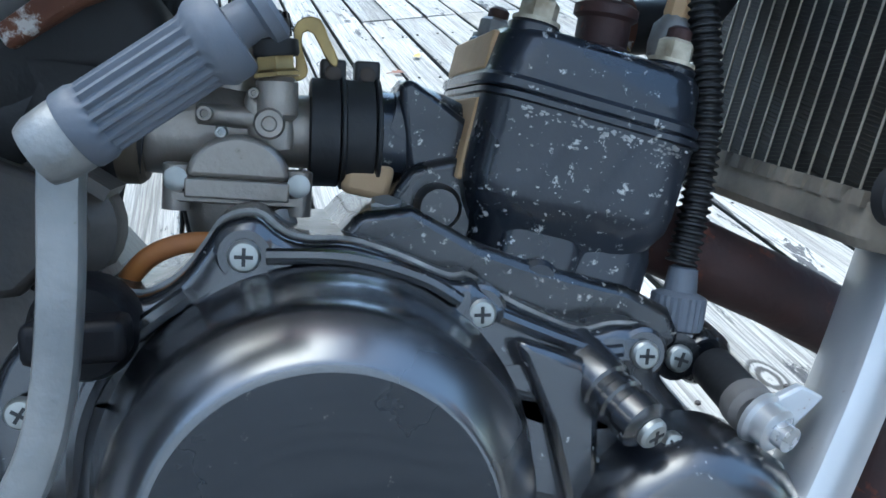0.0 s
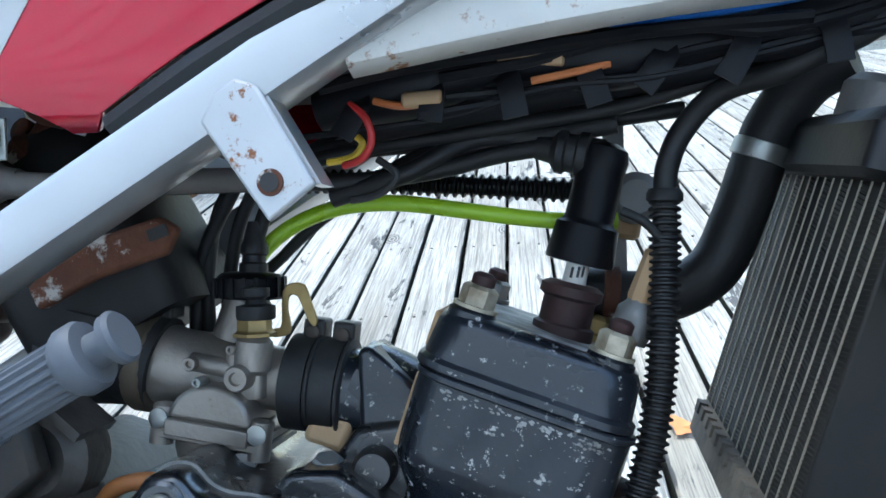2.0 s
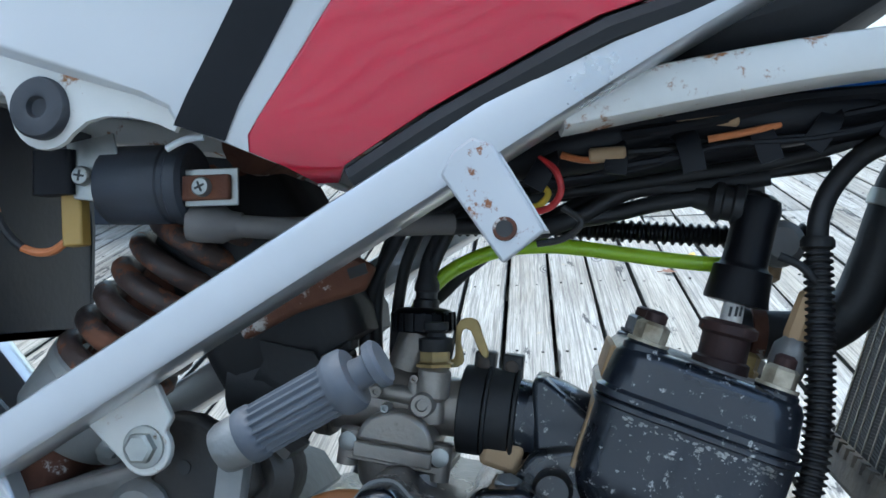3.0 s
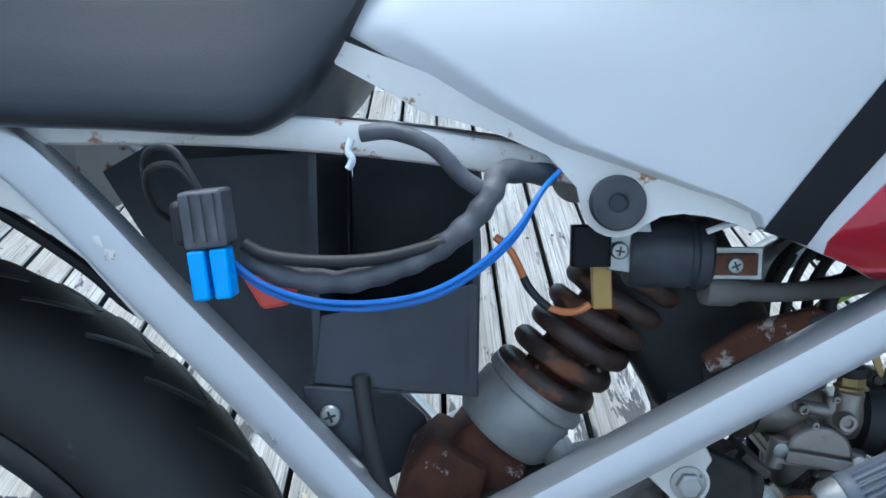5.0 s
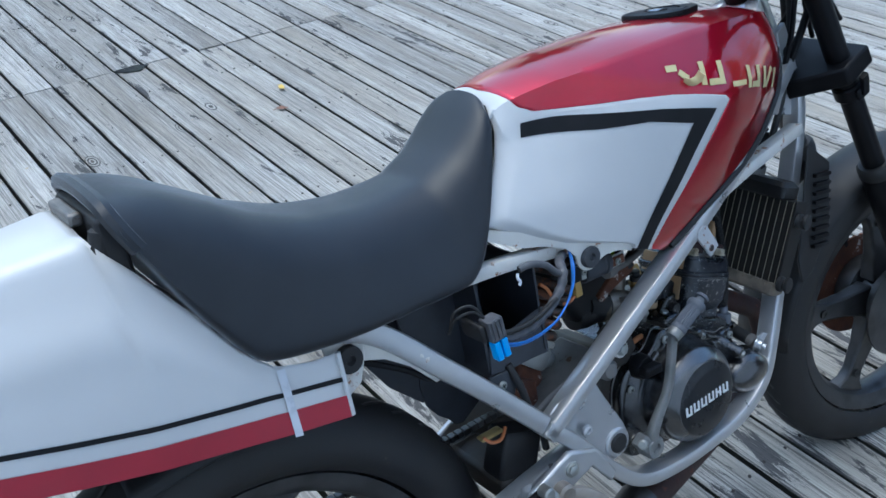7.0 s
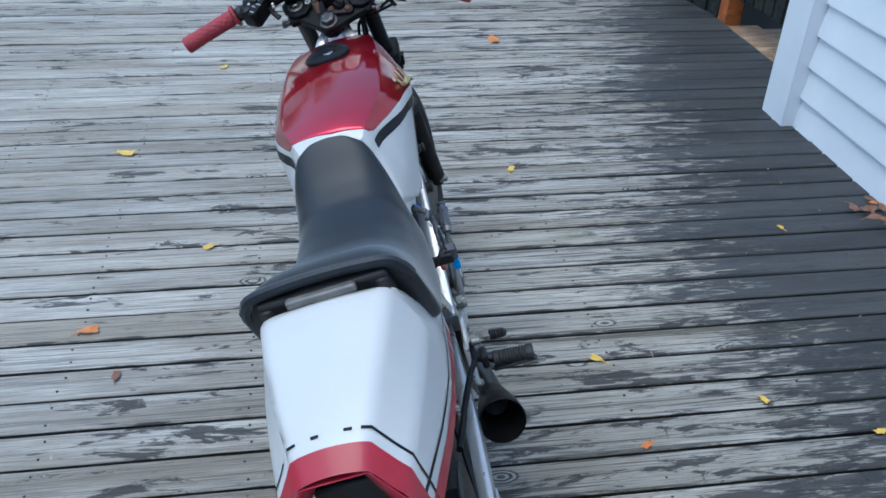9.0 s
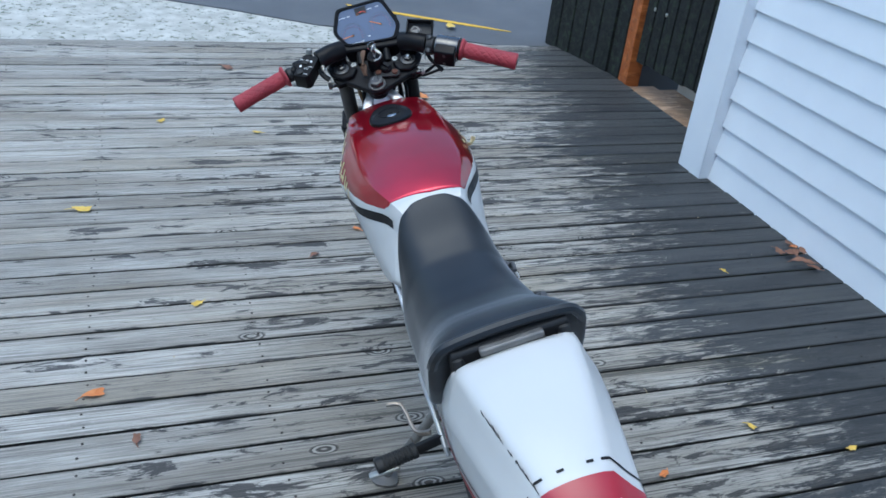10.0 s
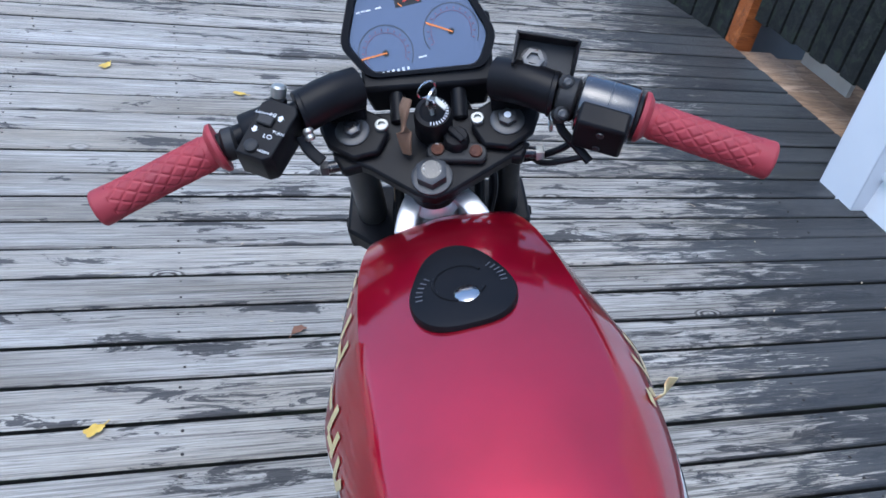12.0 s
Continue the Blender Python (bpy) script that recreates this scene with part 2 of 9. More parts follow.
def add_lathe(bm, profile, m=Matrix(), seg=24):
    """Turns (radius, height) pairs round z."""
    rings = []
    for r, h in profile:
        if r < 1e-6:
            rings.append([bm.verts.new(m @ Vector((0, 0, h)))])
        else:
            rings.append([bm.verts.new(m @ Vector((r * math.cos(k * math.tau / seg), r * math.sin(k * math.tau / seg), h))) for k in range(seg)])
    for a, b in zip(rings, rings[1:]):
        for k in range(seg):
            j = (k + 1) % seg
            q = ([a[0]] if len(a) == 1 else [a[k], a[j]]) + ([b[0]] if len(b) == 1 else [b[j], b[k]])
            if len(q) > 2:
                bm.faces.new(q)
    for ring, flip in ((rings[0], True), (rings[-1], False)):
        if len(ring) > 1:
            bm.faces.new(ring[::-1] if flip else ring)
    return bm


def lathe(profile, a=(0, 0, 0), b=(0, 0, 1), seg=24):
    return add_lathe(bmesh.new(), profile, frame_along(a, b), seg)


def rod(a, b, r, seg=16, edge=0.0):
    """A round bar from a to b with softened ends."""
    length = (Vector(b) - Vector(a)).length
    e = edge or min(r * 0.25, length * 0.2)
    return lathe([(r - e, 0), (r, e), (r, length - e), (r - e, length)], a, b, seg)


def spline(points, n=8):
    """A smooth run of points through the given ones."""
    pts = [Vector(p) for p in points]
    out = []
    for i in range(len(pts) - 1):
        p0, p1, p2, p3 = pts[max(i - 1, 0)], pts[i], pts[i + 1], pts[min(i + 2, len(pts) - 1)]
        for k in range(n):
            t = k / n
            out.append(0.5 * ((2 * p1) + (p2 - p0) * t + (2 * p0 - 5 * p1 + 4 * p2 - p3) * t * t + (3 * p1 - p0 - 3 * p2 + p3) * t ** 3))
    return out + [pts[-1]]


def add_sweep(bm, path, ring, up=(0, 1, 0), scale=None):
    """Carries a closed outline (list of (u, v)) along a path; u goes sideways to up, v along up."""
    loops = []
    for i, p in enumerate(path):
        d = (path[min(i + 1, len(path) - 1)] - path[max(i - 1, 0)]).normalized()
        u = d.cross(Vector(up))
        u = u.normalized() if u.length > 1e-4 else d.orthogonal().normalized()
        v = u.cross(d).normalized()
        k = scale(i / (len(path) - 1)) if scale else 1.0
        loops.append([bm.verts.new(p + u * (a * k) + v * (b * k)) for a, b in ring])
    for a, b in zip(loops, loops[1:]):
        for k in range(len(ring)):
            j = (k + 1) % len(ring)
            bm.faces.new((a[k], a[j], b[j], b[k]))
    bm.faces.new(loops[0][::-1])
    bm.faces.new(loops[-1])
    return bm


def circle(r, n=10):
    return [(r * math.cos(k * math.tau / n), r * math.sin(k * math.tau / n)) for k in range(n)]


def square(w, h, c=0.004):
    """A rectangle with cut corners, w by h."""
    w, h = w / 2, h / 2
    k = c * 0.3
    return [(-w + c, -h), (w - c, -h), (w - k, -h + k), (w, -h + c), (w, h - c), (w - k, h - k), (w - c, h), (-w + c, h), (-w + k, h - k), (-w, h - c), (-w, -h + c), (-w + k, -h + k)]


def pipe(points, r, n=8, seg=10, scale=None):
    return add_sweep(bmesh.new(), spline(points, n), circle(r, seg), (0.13, 0.97, 0.2), scale)


def ribbed(points, r, pitch=0.006, depth=0.0022, n=12, seg=12):
    """A corrugated sleeve along a line."""
    path = spline(points, n)
    dist = [0.0]
    for a, b in zip(path, path[1:]):
        dist.append(dist[-1] + (b - a).length)
    fine, count = [], int(dist[-1] / pitch * 4)
    j = 0
    for i in range(count + 1):
        s = dist[-1] * i / count
        while j < len(path) - 2 and dist[j + 1] < s:
            j += 1
        f = (s - dist[j]) / max(dist[j + 1] - dist[j], 1e-9)
        fine.append(path[j].lerp(path[j + 1], f))
    return add_sweep(bmesh.new(), fine, circle(r, seg), (0.13, 0.97, 0.2), lambda t: 1.0 if round(t * count) % 4 in (0, 1) else 1 - depth / r)


def plate(outline, y0, y1, holes=()):
    """A flat outline in x, z given depth between y0 and y1."""
    bm = bmesh.new()
    a = [bm.verts.new((x, y0, z)) for x, z in outline]
    b = [bm.verts.new((x, y1, z)) for x, z in outline]
    bm.faces.new(a)
    bm.faces.new(b[::-1])
    for k in range(len(a)):
        j = (k + 1) % len(a)
        bm.faces.new((a[k], b[k], b[j], a[j]))
    return bm


def ring_outline(cx, cz, r, a0, a1, n):
    return [(cx + r * math.cos(radians(a0 + (a1 - a0) * k / n)), cz + r * math.sin(radians(a0 + (a1 - a0) * k / n))) for k in range(n + 1)]


def box(x0, x1, y0, y1, z0, z1, bm=None, m=Matrix()):
    bm = bm or bmesh.new()
    v = [bm.verts.new(m @ Vector((x, y, z))) for x in (x0, x1) for y in (y0, y1) for z in (z0, z1)]
    for f in ((0, 1, 3, 2), (4, 6, 7, 5), (0, 4, 5, 1), (2, 3, 7, 6), (0, 2, 6, 4), (1, 5, 7, 3)):
        bm.faces.new([v[k] for k in f])
    return bm


def loft(loops, caps=True, closed=True):
    bm = bmesh.new()
    rows = [[bm.verts.new(p) for p in loop] for loop in loops]
    n = len(rows[0])
    for a, b in zip(rows, rows[1:]):
        for k in range(n if closed else n - 1):
            j = (k + 1) % n
            bm.faces.new((a[k], a[j], b[j], b[k]))
    if caps and closed:
        bm.faces.new(rows[0][::-1])
        bm.faces.new(rows[-1])
    return bm


def lerp_table(xs, vs, x):
    """Smooth reading of a short table."""
    if x <= xs[0]:
        return vs[0]
    if x >= xs[-1]:
        return vs[-1]
    for i in range(len(xs) - 1):
        if x <= xs[i + 1]:
            h = xs[i + 1] - xs[i]
            t = (x - xs[i]) / h
            def slope(k):
                if k <= 0 or k >= len(xs) - 1:
                    a, b = max(k - 1, 0), min(k + 1, len(xs) - 1)
                    return (vs[b] - vs[a]) / (xs[b] - xs[a])
                d0, d1 = (vs[k] - vs[k - 1]) / (xs[k] - xs[k - 1]), (vs[k + 1] - vs[k]) / (xs[k + 1] - xs[k])
                return 0 if d0 * d1 <= 0 else 2 * d0 * d1 / (d0 + d1)
            m0, m1 = slope(i) * h, slope(i + 1) * h
            return (2 * t ** 3 - 3 * t * t + 1) * vs[i] + (t ** 3 - 2 * t * t + t) * m0 + (-2 * t ** 3 + 3 * t * t) * vs[i + 1] + (t ** 3 - t * t) * m1
    return vs[-1]


def lin(xs, vs, x):
    return float(np.interp(x, xs, vs))


def solidify(ob, t, offset=-1):
    sm = ob.modifiers.new("thickness", "SOLIDIFY")
    sm.thickness, sm.offset = t, offset
    return ob


def mirrored(bm):
    """Adds the mirror image across y = 0."""
    geom = bm.verts[:] + bm.edges[:] + bm.faces[:]
    made = bmesh.ops.duplicate(bm, geom=geom)["geom"]
    for v in [g for g in made if isinstance(g, bmesh.types.BMVert)]:
        v.co.y = -v.co.y
    return bm


def flipped(bm):
    for v in bm.verts:
        v.co.y = -v.co.y
    return bm

# ---------------------------------------------------------------- the deck, house, fence and street
def wood(name, dark, light, mildew, rough=0.7):
    """Weathered timber: streaks along y, cloudy mildew, each piece shifted by its own random number."""
    m = bpy.data.materials.new(name)
    m.use_nodes = True
    n, l = m.node_tree.nodes, m.node_tree.links
    b = n["Principled BSDF"]
    b.inputs["Specular IOR Level"].default_value = 0.3
    geo, info, add, mp = n.new("ShaderNodeNewGeometry"), n.new("ShaderNodeObjectInfo"), n.new("ShaderNodeVectorMath"), n.new("ShaderNodeMapping")
    tc = n.new("ShaderNodeTexCoord")
    comb = n.new("ShaderNodeCombineXYZ")
    mul = n.new("ShaderNodeMath")
    mul.operation = "MULTIPLY"
    mul.inputs[1].default_value = 37.0
    l.new(info.outputs["Random"], mul.inputs[0])
    l.new(mul.outputs[0], comb.inputs["X"])
    l.new(mul.outputs[0], comb.inputs["Y"])
    add.operation = "ADD"
    l.new(tc.outputs["Object"], add.inputs[0])
    l.new(comb.outputs[0], add.inputs[1])
    def tex(sx, sy, sz, detail, roughness=0.6, dist=0.0):
        mp = n.new("ShaderNodeMapping")
        mp.inputs["Scale"].default_value = (sx, sy, sz)
        l.new(add.outputs[0], mp.inputs["Vector"])
        t = n.new("ShaderNodeTexNoise")
        t.inputs["Scale"].default_value, t.inputs["Detail"].default_value = 1.0, detail
        t.inputs["Roughness"].default_value, t.inputs["Distortion"].default_value = roughness, dist
        l.new(mp.outputs[0], t.inputs["Vector"])
        return t.outputs["Fac"]
    def remap(v, a, c, lo=0.0, hi=1.0):
        r = n.new("ShaderNodeMapRange")
        r.inputs["From Min"].default_value, r.inputs["From Max"].default_value = a, c
        r.inputs["To Min"].default_value, r.inputs["To Max"].default_value = lo, hi
        l.new(v, r.inputs["Value"])
        return r.outputs["Result"]
    def blend(f, a, c):
        x = n.new("ShaderNodeMix")
        x.data_type = "RGBA"
        l.new(f, x.inputs["Factor"])
        for s, v in (("A", a), ("B", c)):
            if isinstance(v, tuple):
                x.inputs[s].default_value = rgba(v)
            else:
                l.new(v, x.inputs[s])
        return x.outputs["Result"]
    grain = tex(210, 4.0, 210, 7, 0.7, 0.9)
    fine = tex(260, 26, 260, 7, 0.75, 0.3)
    crack = tex(170, 2.2, 170, 5, 0.6, 0.6)
    blotch = tex(24, 5.5, 24, 9, 0.72, 0.6)
    silver = tex(16, 2.0, 16, 5, 0.65, 0.4)
    tone = tex(6, 1.1, 6, 3)
    def rough_edge(v, k):
        """Breaks a mask's edge along the fibres."""
        x = n.new("ShaderNodeMath")
        x.operation = "MULTIPLY_ADD"
        l.new(fine, x.inputs[0])
        x.inputs[1].default_value = k
        l.new(v, x.inputs[2])
        return x.outputs[0]
    c = blend(remap(grain, 0.36, 0.60), dark, light)
    c = blend(remap(info.outputs["Random"], 0.45, 0.75, 0.0, 0.55), c, tuple(v * f for v, f in zip(dark, (1.0, 0.95, 0.80))))
    c = blend(remap(tone, 0.35, 0.75, 0.0, 0.45), c, tuple(v * 0.62 for v in dark))
    c = blend(remap(rough_edge(silver, 0.55), 0.82, 0.87, 0.0, 0.6), c, tuple(min(0.85, v * 1.3) for v in light))
    c = blend(remap(crack, 0.395, 0.355, 0.0, 0.7), c, tuple(v * 0.18 for v in dark))
    c = blend(remap(rough_edge(blotch, 0.55), 0.812, 0.846, 0.0, 0.84), c, mildew)
    lum = n.new("ShaderNodeMath")
    lum.operation = "MULTIPLY_ADD"
    l.new(info.outputs["Random"], lum.inputs[0])
    lum.inputs[1].default_value, lum.inputs[2].default_value = 0.55, 0.72
    hs = n.new("ShaderNodeHueSaturation")
    l.new(c, hs.inputs["Color"])
    l.new(lum.outputs[0], hs.inputs["Value"])
    l.new(hs.outputs["Color"], b.inputs["Base Color"])
    l.new(remap(blotch, 0.3, 0.7, rough + 0.12, rough - 0.15), b.inputs["Roughness"])
    bp = n.new("ShaderNodeBump")
    bp.inputs["Strength"].default_value, bp.inputs["Distance"].default_value = 0.55, 0.004
    l.new(grain, bp.inputs["Height"])
    l.new(bp.outputs["Normal"], b.inputs["Normal"])
    return m


def deck_wood(name):
    """Old softwood decking: silvered fibres, thin grain lines, knots, ragged mildew, and a worn black algae film near the house."""
    m = bpy.data.materials.new(name)
    m.use_nodes = True
    n, l = m.node_tree.nodes, m.node_tree.links
    b = n["Principled BSDF"]
    b.inputs["Specular IOR Level"].default_value = 0.35
    tc, geo, info = n.new("ShaderNodeTexCoord"), n.new("ShaderNodeNewGeometry"), n.new("ShaderNodeObjectInfo")

    def put(socket, v):
        if isinstance(v, (int, float)):
            socket.default_value = v
        elif isinstance(v, tuple):
            socket.default_value = rgba(v)
        else:
            l.new(v, socket)

    def calc(op, a, c=0.0, d=0.0):
        x = n.new("ShaderNodeMath")
        x.operation = op
        for k, v in enumerate((a, c, d)):
            put(x.inputs[k], v)
        return x.outputs[0]

    def remap(v, a, c, lo=0.0, hi=1.0):
        r = n.new("ShaderNodeMapRange")
        for key, val in (("Value", v), ("From Min", a), ("From Max", c), ("To Min", lo), ("To Max", hi)):
            put(r.inputs[key], val)
        return r.outputs["Result"]

    def blend(f, a, c):
        x = n.new("ShaderNodeMix")
        x.data_type = "RGBA"
        for key, v in (("Factor", f), ("A", a), ("B", c)):
            put(x.inputs[key], v)
        return x.outputs["Result"]

    rand = info.outputs["Random"]
    comb, add = n.new("ShaderNodeCombineXYZ"), n.new("ShaderNodeVectorMath")
    shift = calc("MULTIPLY", rand, 37.0)
    l.new(shift, comb.inputs["X"])
    l.new(shift, comb.inputs["Y"])
    l.new(tc.outputs["Object"], add.inputs[0])
    l.new(comb.outputs[0], add.inputs[1])
    own, place = n.new("ShaderNodeSeparateXYZ"), n.new("ShaderNodeSeparateXYZ")
    l.new(tc.outputs["Object"], own.inputs[0])
    l.new(geo.outputs["Position"], place.inputs[0])

    def tex(sx, sy, detail, roughness=0.6, dist=0.0):
        mp, t = n.new("ShaderNodeMapping"), n.new("ShaderNodeTexNoise")
        mp.inputs["Scale"].default_value = (sx, sy, 1.0)
        l.new(add.outputs[0], mp.inputs["Vector"])
        t.inputs["Scale"].default_value, t.inputs["Detail"].default_value = 1.0, detail
        t.inputs["Roughness"].default_value, t.inputs["Distortion"].default_value = roughness, dist
        l.new(mp.outputs[0], t.inputs["Vector"])
        return t.outputs["Fac"]

    fibre = tex(330, 7.0, 6, 0.7, 0.4)
    lines = tex(120, 1.3, 4, 0.6, 1.1)
    tone = tex(9, 1.0, 4, 0.6)
    warm = tex(5, 0.7, 3)
    patch = tex(24, 5.0, 11, 0.74, 0.5)
    cloud = tex(11, 1.6, 3, 0.5)
    flake = tex(44, 7.5, 11, 0.76, 0.7)
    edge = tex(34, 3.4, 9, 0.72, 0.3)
    chip = tex(90, 16, 6, 0.7, 0.4)
    # silvered wood, some boards browner
    c = blend(remap(tone, 0.34, 0.66), (0.35, 0.325, 0.28), (0.68, 0.658, 0.605))
    c = blend(remap(warm, 0.46, 0.68, 0.0, 0.55), c, (0.30, 0.255, 0.185))
    c = blend(remap(rand, 0.55, 0.95, 0.0, 0.45), c, (0.24, 0.215, 0.17))
    c = blend(remap(fibre, 0.38, 0.60, 0.70, 0.0), c, (0.15, 0.14, 0.125))
    c = blend(calc("MULTIPLY", remap(lines, 0.465, 0.425, 0.0, 0.75), remap(place.outputs["Y"], 0.30, 0.60, 1.0, 0.55)), c, (0.075, 0.070, 0.064))
    # knots with growth rings
    km, vo = n.new("ShaderNodeMapping"), n.new("ShaderNodeTexVoronoi")
    km.inputs["Scale"].default_value = (7.0, 3.4, 0.0)
    l.new(add.outputs[0], km.inputs["Vector"])
    vo.inputs["Scale"].default_value = 1.0
    l.new(km.outputs[0], vo.inputs["Vector"])
    hue = n.new("ShaderNodeSeparateColor")
    l.new(vo.outputs["Color"], hue.inputs[0])
    away = calc("MULTIPLY_ADD", calc("SUBTRACT", fibre, 0.5), 0.035, vo.outputs["Distance"])
    rings = calc("SINE", remap(away, 0.0, 0.16, 1.2, 21.0))
    knot = blend(remap(rings, -0.5, 0.7), (0.050, 0.046, 0.042), (0.42, 0.40, 0.36))
    knot = blend(remap(away, 0.045, 0.03), knot, (0.10, 0.085, 0.07))
    c = blend(calc("MULTIPLY", remap(away, 0.155, 0.125, 0.0, 0.9), remap(hue.outputs[0], 0.50, 0.55)), c, knot)
    # mildew in ragged patches and along the board's edges; edge colour also carries gap shade
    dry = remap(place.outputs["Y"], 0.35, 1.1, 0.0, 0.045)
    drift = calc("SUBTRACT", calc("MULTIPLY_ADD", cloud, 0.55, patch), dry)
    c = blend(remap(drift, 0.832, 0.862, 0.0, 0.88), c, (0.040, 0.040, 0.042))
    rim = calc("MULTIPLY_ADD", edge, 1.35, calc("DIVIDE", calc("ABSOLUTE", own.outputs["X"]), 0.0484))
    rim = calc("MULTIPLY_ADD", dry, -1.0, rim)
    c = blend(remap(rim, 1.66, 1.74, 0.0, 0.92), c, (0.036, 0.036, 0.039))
    # black algae film, worn through in flakes, thickest beside the house
    lean = calc("MULTIPLY_ADD", remap(place.outputs["X"], 1.6, 4.0), 0.50, place.outputs["Y"])
    cover = calc("MULTIPLY_ADD", calc("SUBTRACT", rand, 0.5), 0.30, remap(lean, -0.22, -1.22))
    film = calc("MULTIPLY_ADD", calc("SUBTRACT", 0.5, flake), 2.4, cover)
    film = calc("MULTIPLY_ADD", calc("SUBTRACT", 0.5, fibre), 0.9, film)
    filmed = remap(film, 0.41, 0.60, 0.0, 0.93)
    c = blend(filmed, c, blend(remap(tone, 0.35, 0.65), (0.024, 0.027, 0.032), (0.042, 0.046, 0.050)))
    # pale chips and green tinge
    c = blend(calc("MULTIPLY", remap(chip, 0.705, 0.725, 0.0, 0.8), filmed), c, (0.42, 0.41, 0.37))
    c = blend(calc("MULTIPLY", remap(warm, 0.60, 0.70, 0.0, 0.35), remap(cover, 0.1, 0.4)), c, (0.085, 0.088, 0.040))
    hs = n.new("ShaderNodeHueSaturation")
    l.new(c, hs.inputs["Color"])
    l.new(calc("MULTIPLY_ADD", rand, 0.46, 0.72), hs.inputs["Value"])
    l.new(hs.outputs["Color"], b.inputs["Base Color"])
    l.new(remap(filmed, 0.0, 1.0, 0.82, 0.58), b.inputs["Roughness"])
    bp = n.new("ShaderNodeBump")
    bp.inputs["Strength"].default_value, bp.inputs["Distance"].default_value = 0.6, 0.004
    l.new(calc("MULTIPLY_ADD", lines, 0.8, calc("MULTIPLY_ADD", filmed, -0.06, fibre)), bp.inputs["Height"])
    l.new(bp.outputs["Normal"], b.inputs["Normal"])
    return m


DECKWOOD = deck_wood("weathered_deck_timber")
# black fence stain; also the dark colour put into the deck gaps
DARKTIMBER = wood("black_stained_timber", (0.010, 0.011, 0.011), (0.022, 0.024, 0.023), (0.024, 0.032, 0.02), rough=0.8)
BROWNTIMBER = wood("brown_stained_timber", (0.20, 0.085, 0.03), (0.34, 0.16, 0.07), (0.14, 0.06, 0.025), rough=0.5)
FRESHTIMBER = wood("bare_brown_boards", (0.24, 0.15, 0.09), (0.42, 0.29, 0.19), (0.15, 0.09, 0.05), rough=0.7)
BOARDPAINT = material("white_weatherboard_paint", (0.70, 0.73, 0.77), (0.76, 0.79, 0.82), 3, 0.45, bump=0.04, bump_scale=60, speck=(0.35, 0.36, 0.36), speck_scale=22, speck_at=0.79)
ASPHALT = material("asphalt", (0.085, 0.09, 0.10), (0.13, 0.135, 0.145), 3, 0.8, bump=0.6, bump_scale=160, speck=(0.16, 0.16, 0.16), speck_scale=120, speck_at=0.68)
GRAVEL = material("mossy_concrete_strip", (0.36, 0.35, 0.31), (0.58, 0.57, 0.52), 9, 0.9, bump=0.8, bump_scale=80, speck=(0.10, 0.115, 0.07), speck_scale=26, speck_at=0.56)
SOIL = material("dark_soil", (0.02, 0.018, 0.015), (0.035, 0.03, 0.026), 6, 0.95)
YELLOWPAINT = material("yellow_road_paint", (0.72, 0.45, 0.04), (0.62, 0.38, 0.04), 20, 0.7, speck=(0.1, 0.1, 0.1), speck_scale=40, speck_at=0.7)
YELLOWLEAF = material("yellow_leaf", (0.62, 0.40, 0.06), (0.72, 0.52, 0.12), 40, 0.6, bump=0.2)
ORANGELEAF = material("orange_leaf", (0.55, 0.17, 0.04), (0.62, 0.25, 0.08), 40, 0.6, bump=0.2)
BROWNLEAF = material("brown_dry_leaf", (0.16, 0.075, 0.045), (0.26, 0.13, 0.08), 40, 0.7, bump=0.2)
SLATE = material("slate_blue_panel", (0.018, 0.024, 0.035), (0.026, 0.033, 0.045), 6, 0.45, bump=0.05)
OFFWHITE = material("off_white_board", (0.55, 0.50, 0.44), (0.62, 0.58, 0.52), 10, 0.6)

TURN = radians(3.3)
SITE = Matrix.Rotation(TURN, 4, "Z")
PITCH, BOARD = 0.1066, 0.0976


def setting(name, label, category, bm=None, mat=None):
    ob = part(name, bm, mat, None, smooth=False) if bm else new(name)
    return tagged(ob, label, category, kind="structure")


ground = setting("ground", "dark bare soil and verge beyond the timber deck", "ground", box(-300, 300, -300, 300, -0.6, -0.34), SOIL)
bm = bmesh.new()
EDGE = [(40.0, 60.0), (6.4, 4.3), (5.017, 1.04), (4.754, 0.47), (4.448, -0.084), (4.319, -0.66), (4.09, -1.23), (4.06, -1.6), (4.0, -60.0)]
for a, c in zip(EDGE, EDGE[1:]):
    bm.faces.new([bm.verts.new((x, y, -0.012)) for x, y in (a, c, (80.0, c[1]), (80.0, a[1]))])
ext = bmesh.ops.extrude_face_region(bm, geom=bm.faces[:])
bmesh.ops.translate(bm, verts=[g for g in ext["geom"] if isinstance(g, bmesh.types.BMVert)], vec=(0, 0, -0.3))
setting("road", "grey asphalt street beside the timber deck", "road", bm, ASPHALT)
bm = bmesh.new()
box(3.98, 42.0, -60, 60, -0.3, -0.020, bm, SITE)
for v in bm.verts:
    if v.co.z > -0.1:
        v.co.z += 0.004 * math.sin(v.co.y)
setting("pavement", "mossy rough concrete strip between deck and street", "pavement", bm, GRAVEL)
bm = bmesh.new()
for k in range(24):
    a, c = k / 24, (k + 1) / 24
    q = []
    for f, side in ((a, -1), (c, -1), (c, 1), (a, 1)):
        x, y = 4.95 + (4.43 - 4.95) * f, -0.35 + (-1.36 + 0.35) * f
        w = 0.042 * (1 - 0.75 * max(0, f - 0.75) / 0.25) + 0.004 * noise.noise((f * 40, side, 0))
        q.append(bm.verts.new((x + side * w * 0.9, y + side * w * 0.42, -0.008)))
    bm.faces.new(q)
